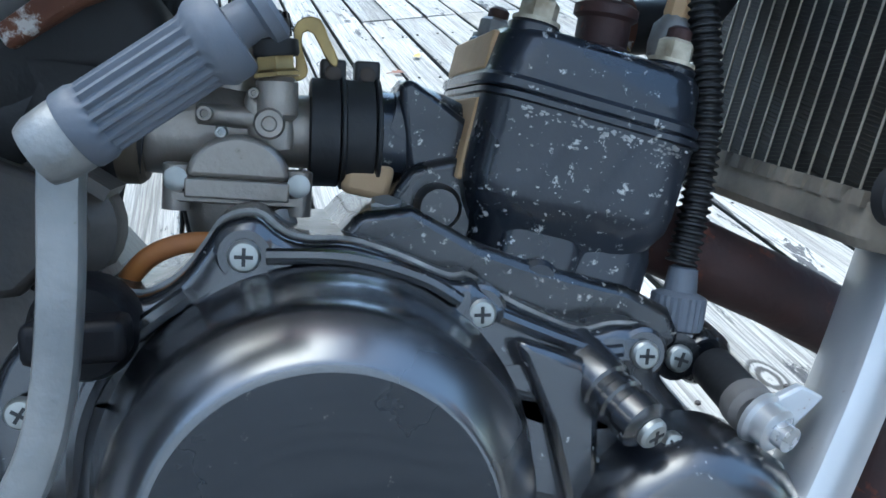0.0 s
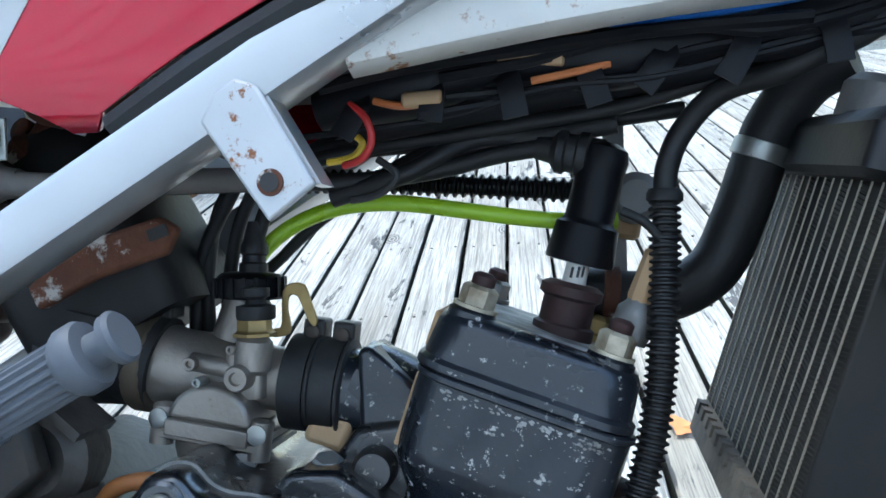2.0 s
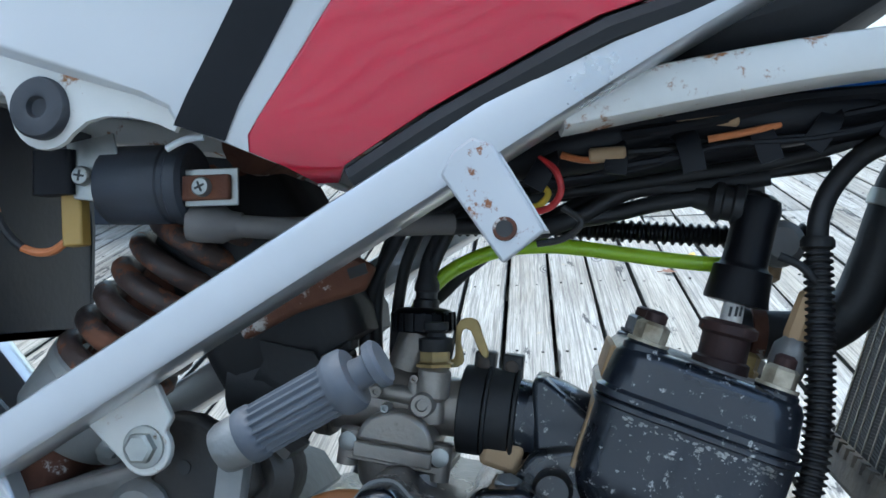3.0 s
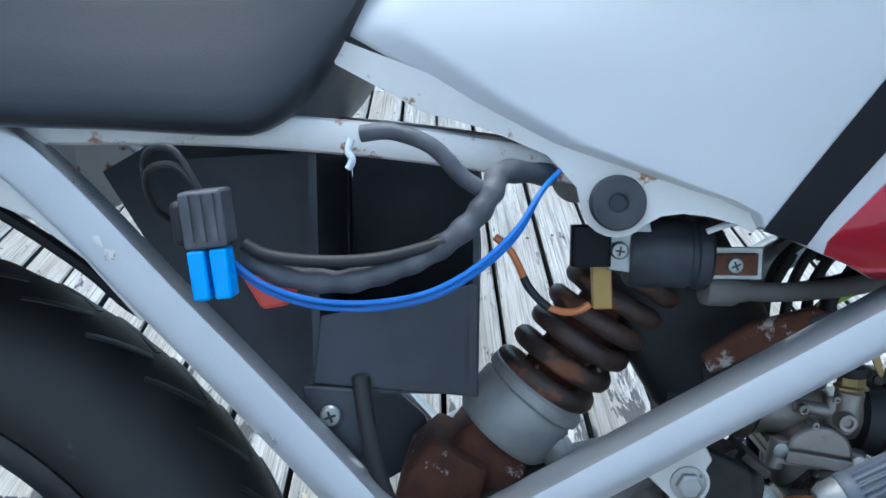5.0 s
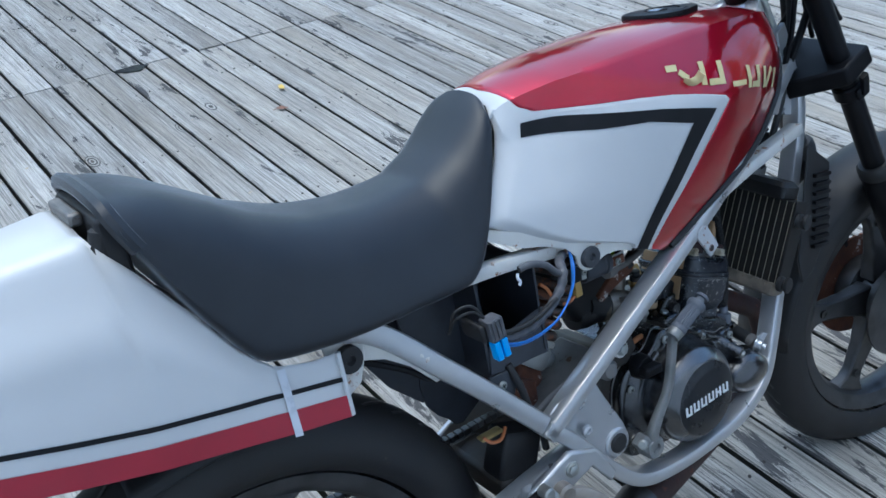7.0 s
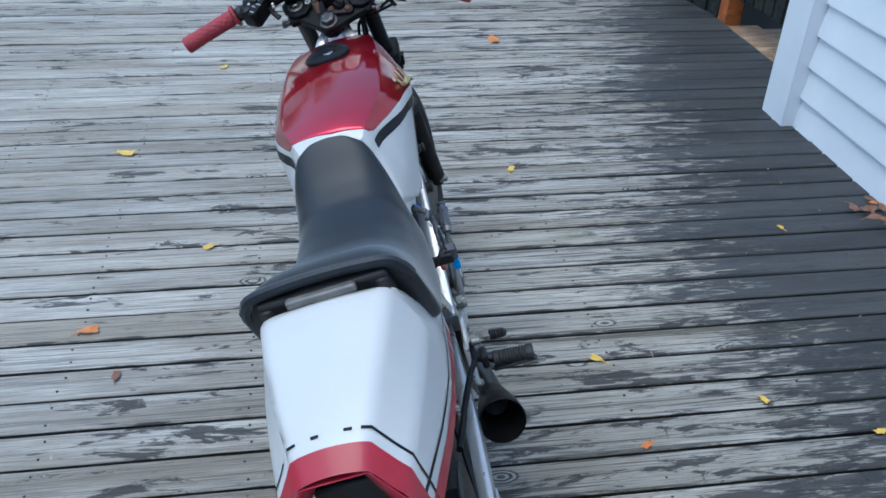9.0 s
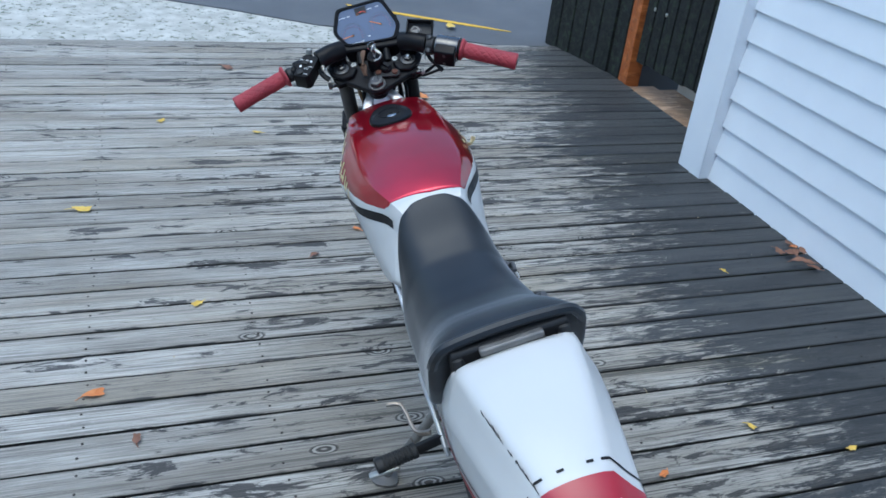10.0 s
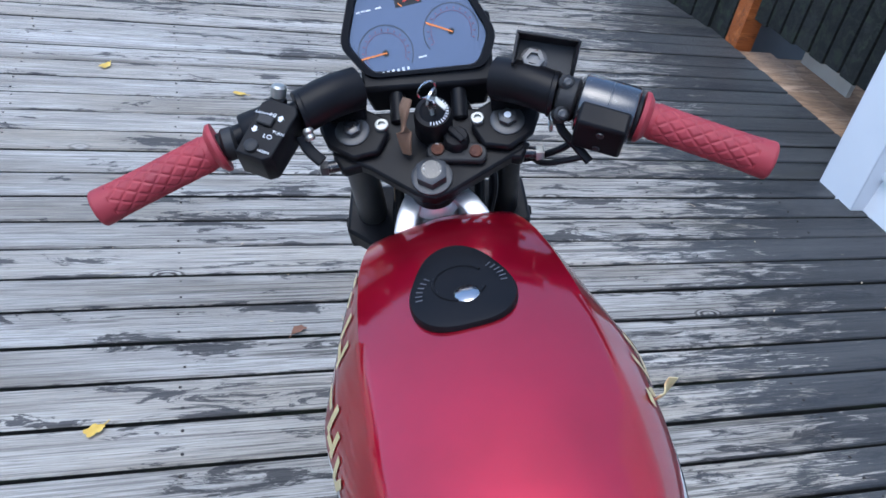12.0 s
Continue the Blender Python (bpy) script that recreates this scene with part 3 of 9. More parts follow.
bmesh.ops.remove_doubles(bm, verts=bm.verts, dist=0.0005)
ext = bmesh.ops.extrude_face_region(bm, geom=bm.faces[:])
bmesh.ops.translate(bm, verts=[g for g in ext["geom"] if isinstance(g, bmesh.types.BMVert)], vec=(0, 0, -0.003))
setting("road_marking", "worn yellow painted line on the asphalt", "road marking", bm, YELLOWPAINT)

# house wall: lapped weatherboards behind a corner board
# unseen upper part added, up to 4.2 m, to keep sky light off the deck
wall = setting("wall_house", "white painted lapped weatherboard house wall", "wall", box(-6.0, 2.0, -1.86, -1.665, -0.3, 4.2, None, SITE), BOARDPAINT)
bm = bmesh.new()
prof = [(0.0, -0.006), (0.020, 0.0), (0.0195, 0.008), (0.004, 0.130), (-0.008, 0.130)]
loops = [[(x, d, h) for d, h in prof] for x in (-6.0, 2.012)]
wb = part("weatherboard", loft(loops), BOARDPAINT, wall, smooth=False, m=SITE @ Matrix.Translation((0, -1.655, -0.004)))
for k in range(1, 33):
    again(wb, SITE @ Matrix.Translation((0, -1.655, -0.004 + 0.1255 * k)))
part("corner_board", box(2.013, 2.185, -1.70, -1.588, -0.05, 4.2, None, SITE), BOARDPAINT, wall, bevel=0.004)
part("corner_board", box(2.120, 2.183, -2.60, -1.702, -0.05, 4.2, None, SITE), BOARDPAINT, wall, bevel=0.004)

# gate recess: brown post, dark pale gate, dark fence
fence = setting("fence", "black stained vertical board fence with mossy foot", "fence")
pale = part("board", box(-0.062, 0.062, -0.011, 0.011, -0.06, 1.75), DARKTIMBER, fence, m=SITE @ Matrix.Translation((3.42, -1.905, 0)), bevel=0.003)
for k in range(1, 6):
    again(pale, SITE @ pose(3.42 + 0.126 * k, -1.905 + 0.024 * k, 0, 0, 0, 8))
part("rail", box(3.36, 4.10, -1.96, -1.925, 0.35, 0.44, None, SITE), DARKTIMBER, fence)
POSTWOOD = wood("orange_stained_timber", (0.27, 0.075, 0.02), (0.40, 0.135, 0.04), (0.16, 0.05, 0.018), rough=0.5)
post = tagged(part("gate_post", box(3.265, 3.355, -1.99, -1.90, -0.1, 1.9, None, SITE), POSTWOOD, None, smooth=False, bevel=0.004),
              "orange-brown stained timber gate post beside the fence", "post")
gate = tagged(new("gate"), "black stained timber gate of narrow vertical pales", "gate")
slat = part("slat", box(-0.043, 0.043, -0.009, 0.009, 0.0, 1.55), DARKTIMBER, gate, m=SITE @ Matrix.Translation((3.205, -1.935, 0.14)), bevel=0.003)
for k in range(1, 11):
    again(slat, SITE @ pose(3.205 - 0.098 * k, -1.935, 0.142 + 0.004 * k + 0.006 * (k % 2), 0, 0, 0))
part("rail", box(2.18, 3.26, -1.985, -1.946, 0.42, 0.50, None, SITE), DARKTIMBER, gate)
part("rail", box(2.18, 3.26, -1.985, -1.946, 1.30, 1.38, None, SITE), DARKTIMBER, gate)
for k in range(2):
    bm = add_lathe(bmesh.new(), [(0.011, 0), (0.011, 0.003), (0.006, 0.006), (0, 0.006)], SITE @ Matrix.Translation((3.165 - 0.12 * k, -1.925, 0.455)) @ Matrix.Rotation(radians(-90), 4, "X"), 12)
    part("bolt", bm, STEEL, gate)
step = tagged(new("boardwalk"), "bare brown timber boards on the ground behind the gate", "boards")
for k in range(4):
    part("board", box(2.20, 3.26 - 0.05 * (k % 2), -1.90 - 0.19 * (k + 1), -1.905 - 0.19 * k, -0.06, -0.012 - 0.004 * k, None, SITE), FRESHTIMBER, step, smooth=False, bevel=0.003)
tagged(part("board_offcut", box(2.85, 3.18, -2.22, -2.20, -0.02, 0.26, None, SITE), OFFWHITE, None, smooth=False), "pale board offcut standing behind the gate", "board")
# unseen wall added behind the deck to block sky light
setting("wall_rear", "unseen plain white wall added behind to shade the deck", "wall", box(-4.2, -4.0, -1.66, 6.0, -0.3, 3.4, None, SITE), BOARDPAINT)
setting("wall_back", "dark stained fence closing the recess behind the gate", "wall", box(2.19, 3.7, -2.78, -2.72, -0.3, 1.8, None, SITE), DARKTIMBER)

# a low wooden planter beyond the motorcycle
chest = tagged(new("storage_chest"), "dark slate panelled outdoor chest with brown timber corner posts", "chest")
for x, y in ((-0.55, 2.50), (-1.65, 2.64), (-0.50, 3.05), (-1.60, 3.19)):
    part("post", loft([[(x + sx * w, y + sy * w, z) for sx, sy in ((-1, -1), (1, -1), (1, 1), (-1, 1))] for z, w in ((0.0, 0.047), (0.30, 0.055), (0.72, 0.055))]), BROWNTIMBER, chest, smooth=False, bevel=0.004)
for a, c in (((-0.60, 2.49), (-1.60, 2.62)), ((-0.53, 2.56), (-0.49, 3.00))):
    d = (Vector((*c, 0)) - Vector((*a, 0)))
    part("panel", box(0, d.length, -0.012, 0.012, 0.03, 0.66, None, Matrix.Translation((*a, 0)) @ Matrix.Rotation(math.atan2(d.y, d.x), 4, "Z")), SLATE, chest, bevel=0.003)
part("lid", box(-1.72, -0.46, 2.45, 3.22, 0.722, 0.75), BROWNTIMBER, chest, smooth=False, bevel=0.004)


def leaf_mesh(size, seed):
    """A small curled leaf with a toothed outline and a stalk."""
    rng = random.Random(seed)
    bm = bmesh.new()
    n = 18
    rim = []
    for k in range(n):
        a = k * math.tau / n
        r = size * (0.62 + 0.30 * abs(math.cos(a * 2.5)) + 0.1 * rng.random()) * (1.0 if abs(math.sin(a)) < 0.8 else 0.8)
        rim.append(bm.verts.new((r * math.cos(a), 0.72 * r * math.sin(a), 0.004 + 0.16 * size * (math.sin(a * 2 + seed) + 1) * 0.5 + 0.003 * rng.random())))
    mid = bm.verts.new((0, 0, 0.004))
    for k in range(n):
        bm.faces.new((mid, rim[k], rim[(k + 1) % n]))
    add_sweep(bm, [Vector((size * 0.7, 0, 0.006)), Vector((size * 1.1, 0.1 * size, 0.004)), Vector((size * 1.5, 0.3 * size, 0.003))], circle(0.0012, 5), (0, 0, 1))
    return bm


LEAVES = [(3.10, -0.436, 0.055, "orange"), (1.92, 1.057, 0.038, "yellow"), (1.755, -0.312, 0.024, "yellow"), (0.72, -0.376, 0.022, "yellow"),
          (1.288, 0.677, 0.022, "yellow"), (3.50, 0.516, 0.045, "brown"), (0.90, 0.93, 0.030, "orange"), (0.72, 0.82, 0.020, "brown"),
          (2.62, 0.42, 0.022, "yellow"), (2.75, 0.82, 0.026, "yellow"), (1.42, -0.03, 0.026, "brown"), (1.55, 0.30, 0.020, "brown"),
          (1.33, -1.13, 0.015, "yellow"), (0.43, -0.98, 0.018, "yellow"), (4.45, -0.95, 0.060, "yellow"), (0.97, 2.05, 0.020, "yellow"),
          (0.90, 1.90, 0.022, "brown"), (1.72, 0.13, 0.018, "orange"), (0.42, -0.42, 0.018, "orange"), (0.55, -0.75, 0.016, "yellow")]
LEAFMAT = {"yellow": YELLOWLEAF, "orange": ORANGELEAF, "brown": BROWNLEAF}
for k, (x, y, r, tint) in enumerate(LEAVES):
    lf = part("leaf", leaf_mesh(r, k), LEAFMAT[tint], None, m=pose(x, y, 0.001, 0, 0, k * 77))
    tagged(lf, {"yellow": "fallen yellow leaf lying on the deck", "orange": "fallen orange leaf lying on the deck", "brown": "dry brown leaf lying on the deck"}[tint], "leaf", "fallen leaves")
for k in range(9):
    rng = random.Random(40 + k)
    lf = part("leaf", leaf_mesh(0.020 + 0.014 * rng.random(), 60 + k), (BROWNLEAF, ORANGELEAF)[k % 7 == 3], None,
              m=pose(1.40 + rng.uniform(-0.10, 0.12), -1.475 + rng.uniform(-0.05, 0.07), 0.002 + 0.009 * k * 0.4, rng.uniform(-14, 14), rng.uniform(-14, 14), rng.uniform(0, 360)))
    tagged(lf, "dry brown leaf heaped against the house wall", "leaf", "leaves heaped at the wall")

# ---------------------------------------------------------------- the motorcycle, in its own upright axes: x ahead, y to its left, z up
LEAN = Matrix.Rotation(radians(-17.94), 4, "X")
bike = tagged(new("motorcycle"), "stripped red and white two-stroke motorcycle leaning on its side stand", "motorcycle")
bike.matrix_basis = LEAN

# fuel tank: side surface y(x, z), crease at CREASE, gently domed top
TX = [0.28, 0.345, 0.42, 0.47, 0.53, 0.60, 0.667, 0.72, 0.78, 0.83, 0.862]
TZ = [0.590, 0.62, 0.66, 0.70, 0.75, 0.775, 0.80, 0.82, 0.852]
TY = [[0.080, 0.082, 0.083, 0.083, 0.070, 0.062, 0.055, 0.050, 0.036],
      [0.084, 0.086, 0.088, 0.087, 0.075, 0.066, 0.058, 0.053, 0.040],
      [0.086, 0.090, 0.093, 0.093, 0.083, 0.076, 0.069, 0.066, 0.061],
      [0.086, 0.094, 0.099, 0.101, 0.098, 0.095, 0.089, 0.085, 0.077],
      [0.087, 0.100, 0.107, 0.112, 0.115, 0.116, 0.112, 0.105, 0.087],
      [0.086, 0.097, 0.109, 0.118, 0.125, 0.127, 0.122, 0.113, 0.091],
      [0.082, 0.090, 0.105, 0.118, 0.130, 0.134, 0.125, 0.114, 0.091],
      [0.078, 0.084, 0.094, 0.108, 0.124, 0.125, 0.117, 0.107, 0.088],
      [0.070, 0.074, 0.080, 0.090, 0.104, 0.107, 0.104, 0.097, 0.081],
      [0.050, 0.054, 0.060, 0.068, 0.082, 0.086, 0.084, 0.079, 0.066],
      [0.030, 0.034, 0.040, 0.046, 0.054, 0.056, 0.054, 0.050, 0.038]]
CREASE = 0.852


def left_swell(x):
    """The left half bulges a little more, most beside the seat nose."""
    return lerp_table([0.28, 0.36, 0.46, 0.56, 0.64, 0.87], [1.20, 1.22, 1.18, 1.10, 1.07, 1.07], x)


def tank_y(x, z):
    return lerp_table(TX, [lerp_table(TZ, row, z) for row in TY], x)


def tank_top(x):
    return lerp_table([0.34, 0.37, 0.40, 0.43, 0.46, 0.52, 0.60, 0.68, 0.76, 0.82, 0.865], [0.760, 0.800, 0.839, 0.850, 0.856, 0.863, 0.867, 0.866, 0.861, 0.853, 0.832], x)


def fall(x):
    """How far the crease sinks towards both ends."""
    return lerp_table([0.33, 0.36, 0.385, 0.40, 0.42, 0.46, 0.70, 0.78, 0.82, 0.865], [0.075, 0.048, 0.022, 0.012, 0.006, 0.0, 0.0, 0.003, 0.008, 0.026], x)


def sink(x, z):
    """The upper edge drops with fall() and is rolled over beside the seat nose."""
    u = max(0.0, (z - 0.70) / 0.152)
    return z - fall(x) * u ** 2 - lerp_table([0.34, 0.385, 0.41, 0.44, 0.48, 0.53, 0.60, 0.66], [0.0, 0.006, 0.011, 0.012, 0.010, 0.006, 0.002, 0.0], min(max(x, 0.34), 0.66)) * u ** 6


ROWZ = [0.597 + 0.255 * k / 40 for k in range(41)]
def x_left(z):
    return lin([0.590, 0.600, 0.6095, 0.6153, 0.6195, 0.631, 0.661, 0.679, 0.714, 0.720, 0.784, 0.800, 0.820, 0.852], [0.584, 0.573, 0.5505, 0.5385, 0.5195, 0.514, 0.421, 0.385, 0.325, 0.326, 0.365, 0.372, 0.378, 0.380], z)
def x_right(z):
    return lin([0.590, 0.600, 0.624, 0.654, 0.668, 0.701, 0.741, 0.787, 0.816, 0.852], [0.592, 0.582, 0.625, 0.688, 0.731, 0.784, 0.830, 0.852, 0.848, 0.830], z)
def x_red(z):
    """Where white gives way to red on the side."""
    return lin([0.590, 0.600, 0.6095, 0.6125, 0.623, 0.700, 0.773, 0.780, 0.786, 0.798, 0.805, 0.811, 0.820, 0.835, 0.852], [0.584, 0.573, 0.5505, 0.548, 0.556, 0.618, 0.668, 0.645, 0.622, 0.568, 0.510, 0.454, 0.422, 0.406, 0.401], z)


def half_lines(a_of, b_of, cols, tuck):
    """Rows of one half of the tank from its lower edge to the middle of its top."""
    rows = [(z, None) for z in ROWZ] + [(CREASE, f) for f in [k / 12 for k in range(1, 12)]]
    lines = []
    for z, f in rows:
        a, b = a_of(z, f), b_of(z, f)
        line = []
        for k in range(cols + 1):
            x = a + (b - a) * k / cols
            if f is None:
                yy, zz = tank_y(x, z) - tuck * max(0.0, 1 - k / cols / 0.09), sink(x, z)
            else:
                s = 1 - f
                yy, zz = tank_y(x, CREASE) * s, sink(x, CREASE) + (tank_top(x) - sink(x, CREASE)) * (1 - s ** 2.0)
            line.append((x, yy, zz))
        lines.append(line)
    return lines


def tank_shell(bounds, left_bounds, cols=56, tuck=0.0):
    """Both sides and the top between two boundaries, each a function of the row."""
    lines, left = half_lines(*bounds, cols, tuck), half_lines(*left_bounds, cols, tuck)
    full = [[(x, -y, z) for x, y, z in ln] for ln in lines] + [[(x, 0.0, tank_top(x)) for x, y, z in lines[-1]]] + [[(x, y * left_swell(x), z) for x, y, z in ln] for ln in left[::-1]]
    bm = loft(full, caps=False, closed=False)
    bmesh.ops.remove_doubles(bm, verts=bm.verts, dist=0.0002)
    return bm


def colour_edge(z, f):
    """White gives way to red along this line on the right half."""
    return x_red(z) if f is None else 0.401


def colour_edge_left(z, f):
    """On the left half the line meets the top a little further ahead."""
    return x_red(z) + 0.015 * min(1.0, max(0.0, (z - 0.800) / 0.025)) if f is None else 0.401 + 0.015 * (1 - f)


def nose(z, f):
    return x_right(z) if f is None else 0.830 + 0.02 * f


def collar(z, f):
    return x_left(z) if f is None else 0.374 - 0.022 * f


tank = tagged(new("fuel_tank"), "red and white fuel tank with black stripes")
tank.parent = bike
red = part("red_shell", tank_shell((colour_edge, nose), (colour_edge_left, nose)), RED, tank, "glossy red painted upper tank")
solidify(red, 0.004)
white = part("white_shell", tank_shell((collar, colour_edge), (collar, colour_edge_left), 60, 0.007), WHITE, tank, "chalky white painted side panels")
solidify(white, 0.004)


def decal(outline, lift, side=-1):
    """A painted shape given in x, z, laid on the tank's side."""
    bm = bmesh.new()
    bm.faces.new([bm.verts.new((x, 0, z)) for x, z in outline])
    for axis, lo, hi, step in ((0, 0.30, 0.88, 0.012), (2, 0.59, 0.85, 0.010)):
        for k in range(int((hi - lo) / step)):
            co, no = [0, 0, 0], [0, 0, 0]
            co[axis], no[axis] = lo + k * step, 1
            bmesh.ops.bisect_plane(bm, geom=bm.verts[:] + bm.edges[:] + bm.faces[:], plane_co=co, plane_no=no)
    for v in bm.verts:
        v.co.y = side * (tank_y(v.co.x, v.co.z) * (left_swell(v.co.x) if side > 0 else 1.0) + lift)
        v.co.z = sink(v.co.x, v.co.z)
    return bm


STRIPE = [(0.404, 0.812), (0.44, 0.806), (0.485, 0.797), (0.564, 0.783), (0.625, 0.769), (0.6435, 0.764), (0.549, 0.628), (0.5415, 0.614), (0.5205, 0.621), (0.5285, 0.634), (0.6075, 0.755), (0.544, 0.773), (0.484, 0.779), (0.44, 0.787), (0.400, 0.795)]
for side in (-1, 1):
    part("black_stripe", decal(STRIPE, 0.0008, side), BLACKTAPE, tank, "black angled side stripe")
# raised gold maker's marks, drawn as plain bars
MARKS = [(0.594, 0.834, 0.016, 0.007, -8), (0.607, 0.824, 0.014, 0.007, -50), (0.636, 0.822, 0.008, 0.026, -8), (0.651, 0.810, 0.022, 0.007, -8), (0.664, 0.819, 0.008, 0.026, -8),
         (0.690, 0.802, 0.030, 0.006, -8), (0.716, 0.806, 0.008, 0.026, -8), (0.728, 0.795, 0.018, 0.007, -8), (0.739, 0.803, 0.008, 0.026, -8),
         (0.758, 0.799, 0.008, 0.026, -8), (0.771, 0.797, 0.008, 0.028, -42), (0.792, 0.793, 0.008, 0.025, -8)]
for side in (-1, 1):
    for x, z, w, h, tilt in MARKS:
        z += -0.012 - 0.08 * (x - 0.6)
        if side > 0:
            x, z = 1.377 - x, z + 0.022
        tilt = tilt if side < 0 else -tilt - 16
        c, s = math.cos(radians(tilt)), math.sin(radians(tilt))
        corners = [(x + c * a - s * b * 0.95 - side * 0.18 * b, z + s * a + c * b) for a, b in ((-w / 2, -h / 2), (w / 2, -h / 2), (w / 2, h / 2), (-w / 2, h / 2))]
        part("gold_bar", decal(corners, 0.0012, side), GOLD, tank, "worn gold bar")
# lower rubber trim and mounting flange with rubber grommet
for side in (-1, 1):
    edge = [(x_right(z) + 0.003, side * (tank_y(x_right(z), z) - 0.004), z - 0.005) for z in ROWZ[1:32]]
    part("edge_trim", add_sweep(bmesh.new(), [Vector(p) for p in edge], circle(0.006, 8)), RUBBER, tank, "black rubber edge trim")
    fl = [(0.318, 0.712), (0.365, 0.694), (0.395, 0.680), (0.451, 0.662), (0.518, 0.636), (0.5215, 0.6245), (0.5180, 0.6195), (0.510, 0.6235), (0.498, 0.6268), (0.486, 0.6280), (0.4765, 0.6265)]
    fl += ring_outline(0.456, 0.633, 0.017, -40, -170, 8) + [(0.437, 0.640), (0.423, 0.655), (0.395, 0.667), (0.365, 0.675), (0.322, 0.698)]
    bm = plate(fl, 0.0, 0.003)
    for v in bm.verts:
        v.co.y = side * (tank_y(min(max(v.co.x, 0.33), 0.55), max(v.co.z, 0.62)) - 0.001 - v.co.y - 0.004)
    part("flange", bm, CREAM, tank, "white mounting flange with chipped edge")
    part("grommet", lathe([(0.004, 0), (0.0120, 0.0), (0.0132, 0.002), (0.0132, 0.0075), (0.0122, 0.009), (0.0062, 0.0094), (0.0048, 0.0088), (0.0040, 0.006)], (0.456, side * 0.086, 0.633), (0.456, side * 0.5, 0.633), 28), GREYBLACK, tank, "round black rubber mounting grommet")
# filler cap
capm = Matrix.Translation((0.712, 0.005, 0.8655)) @ Matrix.Rotation(radians(2.0), 4, "Y")
cap = []
for k in range(48):
    a = k * math.tau / 48
    r = 0.0510 + 0.0042 * math.cos(3 * a) + 0.002 * math.cos(a)
    cap.append((r * math.cos(a) * 1.03, r * math.sin(a) * 0.86))
bm = loft([[capm @ Vector((x * k, y * k, h)) for x, y in cap] for k, h in ((0.96, -0.012), (1.0, -0.003), (1.0, 0.001), (0.975, 0.0035), (0.90, 0.0045), (0.5, 0.005), (0.02, 0.005))])
capo = part("filler_cap", bm, PLASTIC, tank, "black rounded triangular lockable filler cap")
ringpath = [capm @ Vector((0.004 + 0.022 * math.cos(radians(a)), 0.022 * math.sin(radians(a)), 0.0052)) for a in range(-60, 250, 10)]
part("ridge", add_sweep(bmesh.new(), ringpath, circle(0.0014, 6), (0, 0, 1)), PLASTIC, capo)
part("lock", lathe([(0.0105, 0), (0.0105, 0.0015), (0.009, 0.0025), (0.0, 0.0025)], capm @ Vector((-0.012, -0.003, 0.0045)), capm @ Vector((-0.012, -0.003, 1)), 20), CHROME, capo, "bright round key lock")
for a0 in (-70, 70):
    for k in range(6):
        a = radians(a0 - 25 + 9 * k)
        c = capm @ Matrix.Translation((-0.004 + 0.033 * math.cos(a + math.pi * (0.03)), 0.036 * math.sin(a), 0.0047)) @ Matrix.Rotation(a, 4, "Z")
        part("print_bar", box(-0.0028, 0.0028, -0.0006, 0.0006, 0, 0.0004, None, c), TAPE, capo, "faint raised print")
part("loose_mark", add_sweep(bmesh.new(), spline([(0.604, -0.121, 0.806), (0.608, -0.128, 0.803), (0.613, -0.134, 0.806), (0.614, -0.139, 0.813)], 4), square(0.010, 0.0012, 0.0003), (1, 0, 0.3)), GOLD, tank, "curled loose end of a gold bar")

# seat
SX = [-0.036, -0.02, 0.01, 0.05, 0.10, 0.16, 0.22, 0.28, 0.30, 0.325, 0.346, 0.364, 0.374, 0.380]
STOP = [0.866, 0.864, 0.853, 0.830, 0.800, 0.778, 0.770, 0.774, 0.782, 0.795, 0.813, 0.831, 0.840, 0.845]
SBOT = [0.834, 0.797, 0.735, 0.683, 0.674, 0.669, 0.667, 0.664, 0.672, 0.703, 0.748, 0.788, 0.812, 0.830]
SWB = [0.112, 0.116, 0.120, 0.122, 0.122, 0.120, 0.117, 0.112, 0.106, 0.095, 0.084, 0.070, 0.060, 0.047]
SWT = [0.098, 0.100, 0.100, 0.096, 0.090, 0.082, 0.075, 0.069, 0.070, 0.068, 0.065, 0.059, 0.051, 0.035]
loops = []
for k in range(61):
    x = SX[0] + (SX[-1] - SX[0]) * k / 60
    zt, zb, wb_, wt = (lerp_table(SX, v, x) for v in (STOP, SBOT, SWB, SWT))
    drop = zt - 0.020 - zb
    def side(f):
        return (wt + (wb_ - wt) * f + 0.005 * math.sin(f * math.pi), zt - 0.020 - drop * f)
    a, b, c = (0.42 * wt, zt - 0.0012), (wt + 0.003, zt - 0.003), side(0.42)
    half = [(0.0, zt), (0.22 * wt, zt - 0.0003)]
    half += [tuple(p * (1 - t) ** 2 + q * (2 * t * (1 - t)) + r * t * t for p, q, r in zip(a, b, c)) for t in (k / 11 for k in range(12))]
    half += [side(f) for f in (0.54, 0.66, 0.77)]
    e = (wb_ - 0.002, zb + 0.001)
    half += [tuple(p * (1 - t) ** 2 + q * (2 * t * (1 - t)) + r * t * t for p, q, r in zip(side(0.86), e, (wb_ - 0.016, zb))) for t in (0, 0.25, 0.5, 0.75, 1)]
    half += [(wb_ * 0.5, zb + 0.002)]
    off = 0.008 * min(1.0, max(0.0, (x - 0.15) / 0.2))
    loops.append([Vector((x, off - y, z)) for y, z in half] + [Vector((x, off + y, z)) for y, z in half[:0:-1]])
seat = tagged(new("seat"), "long black vinyl covered seat")
seat.parent = bike
part("cushion", loft(loops), VINYL, seat, "black vinyl cushion with a matt top")
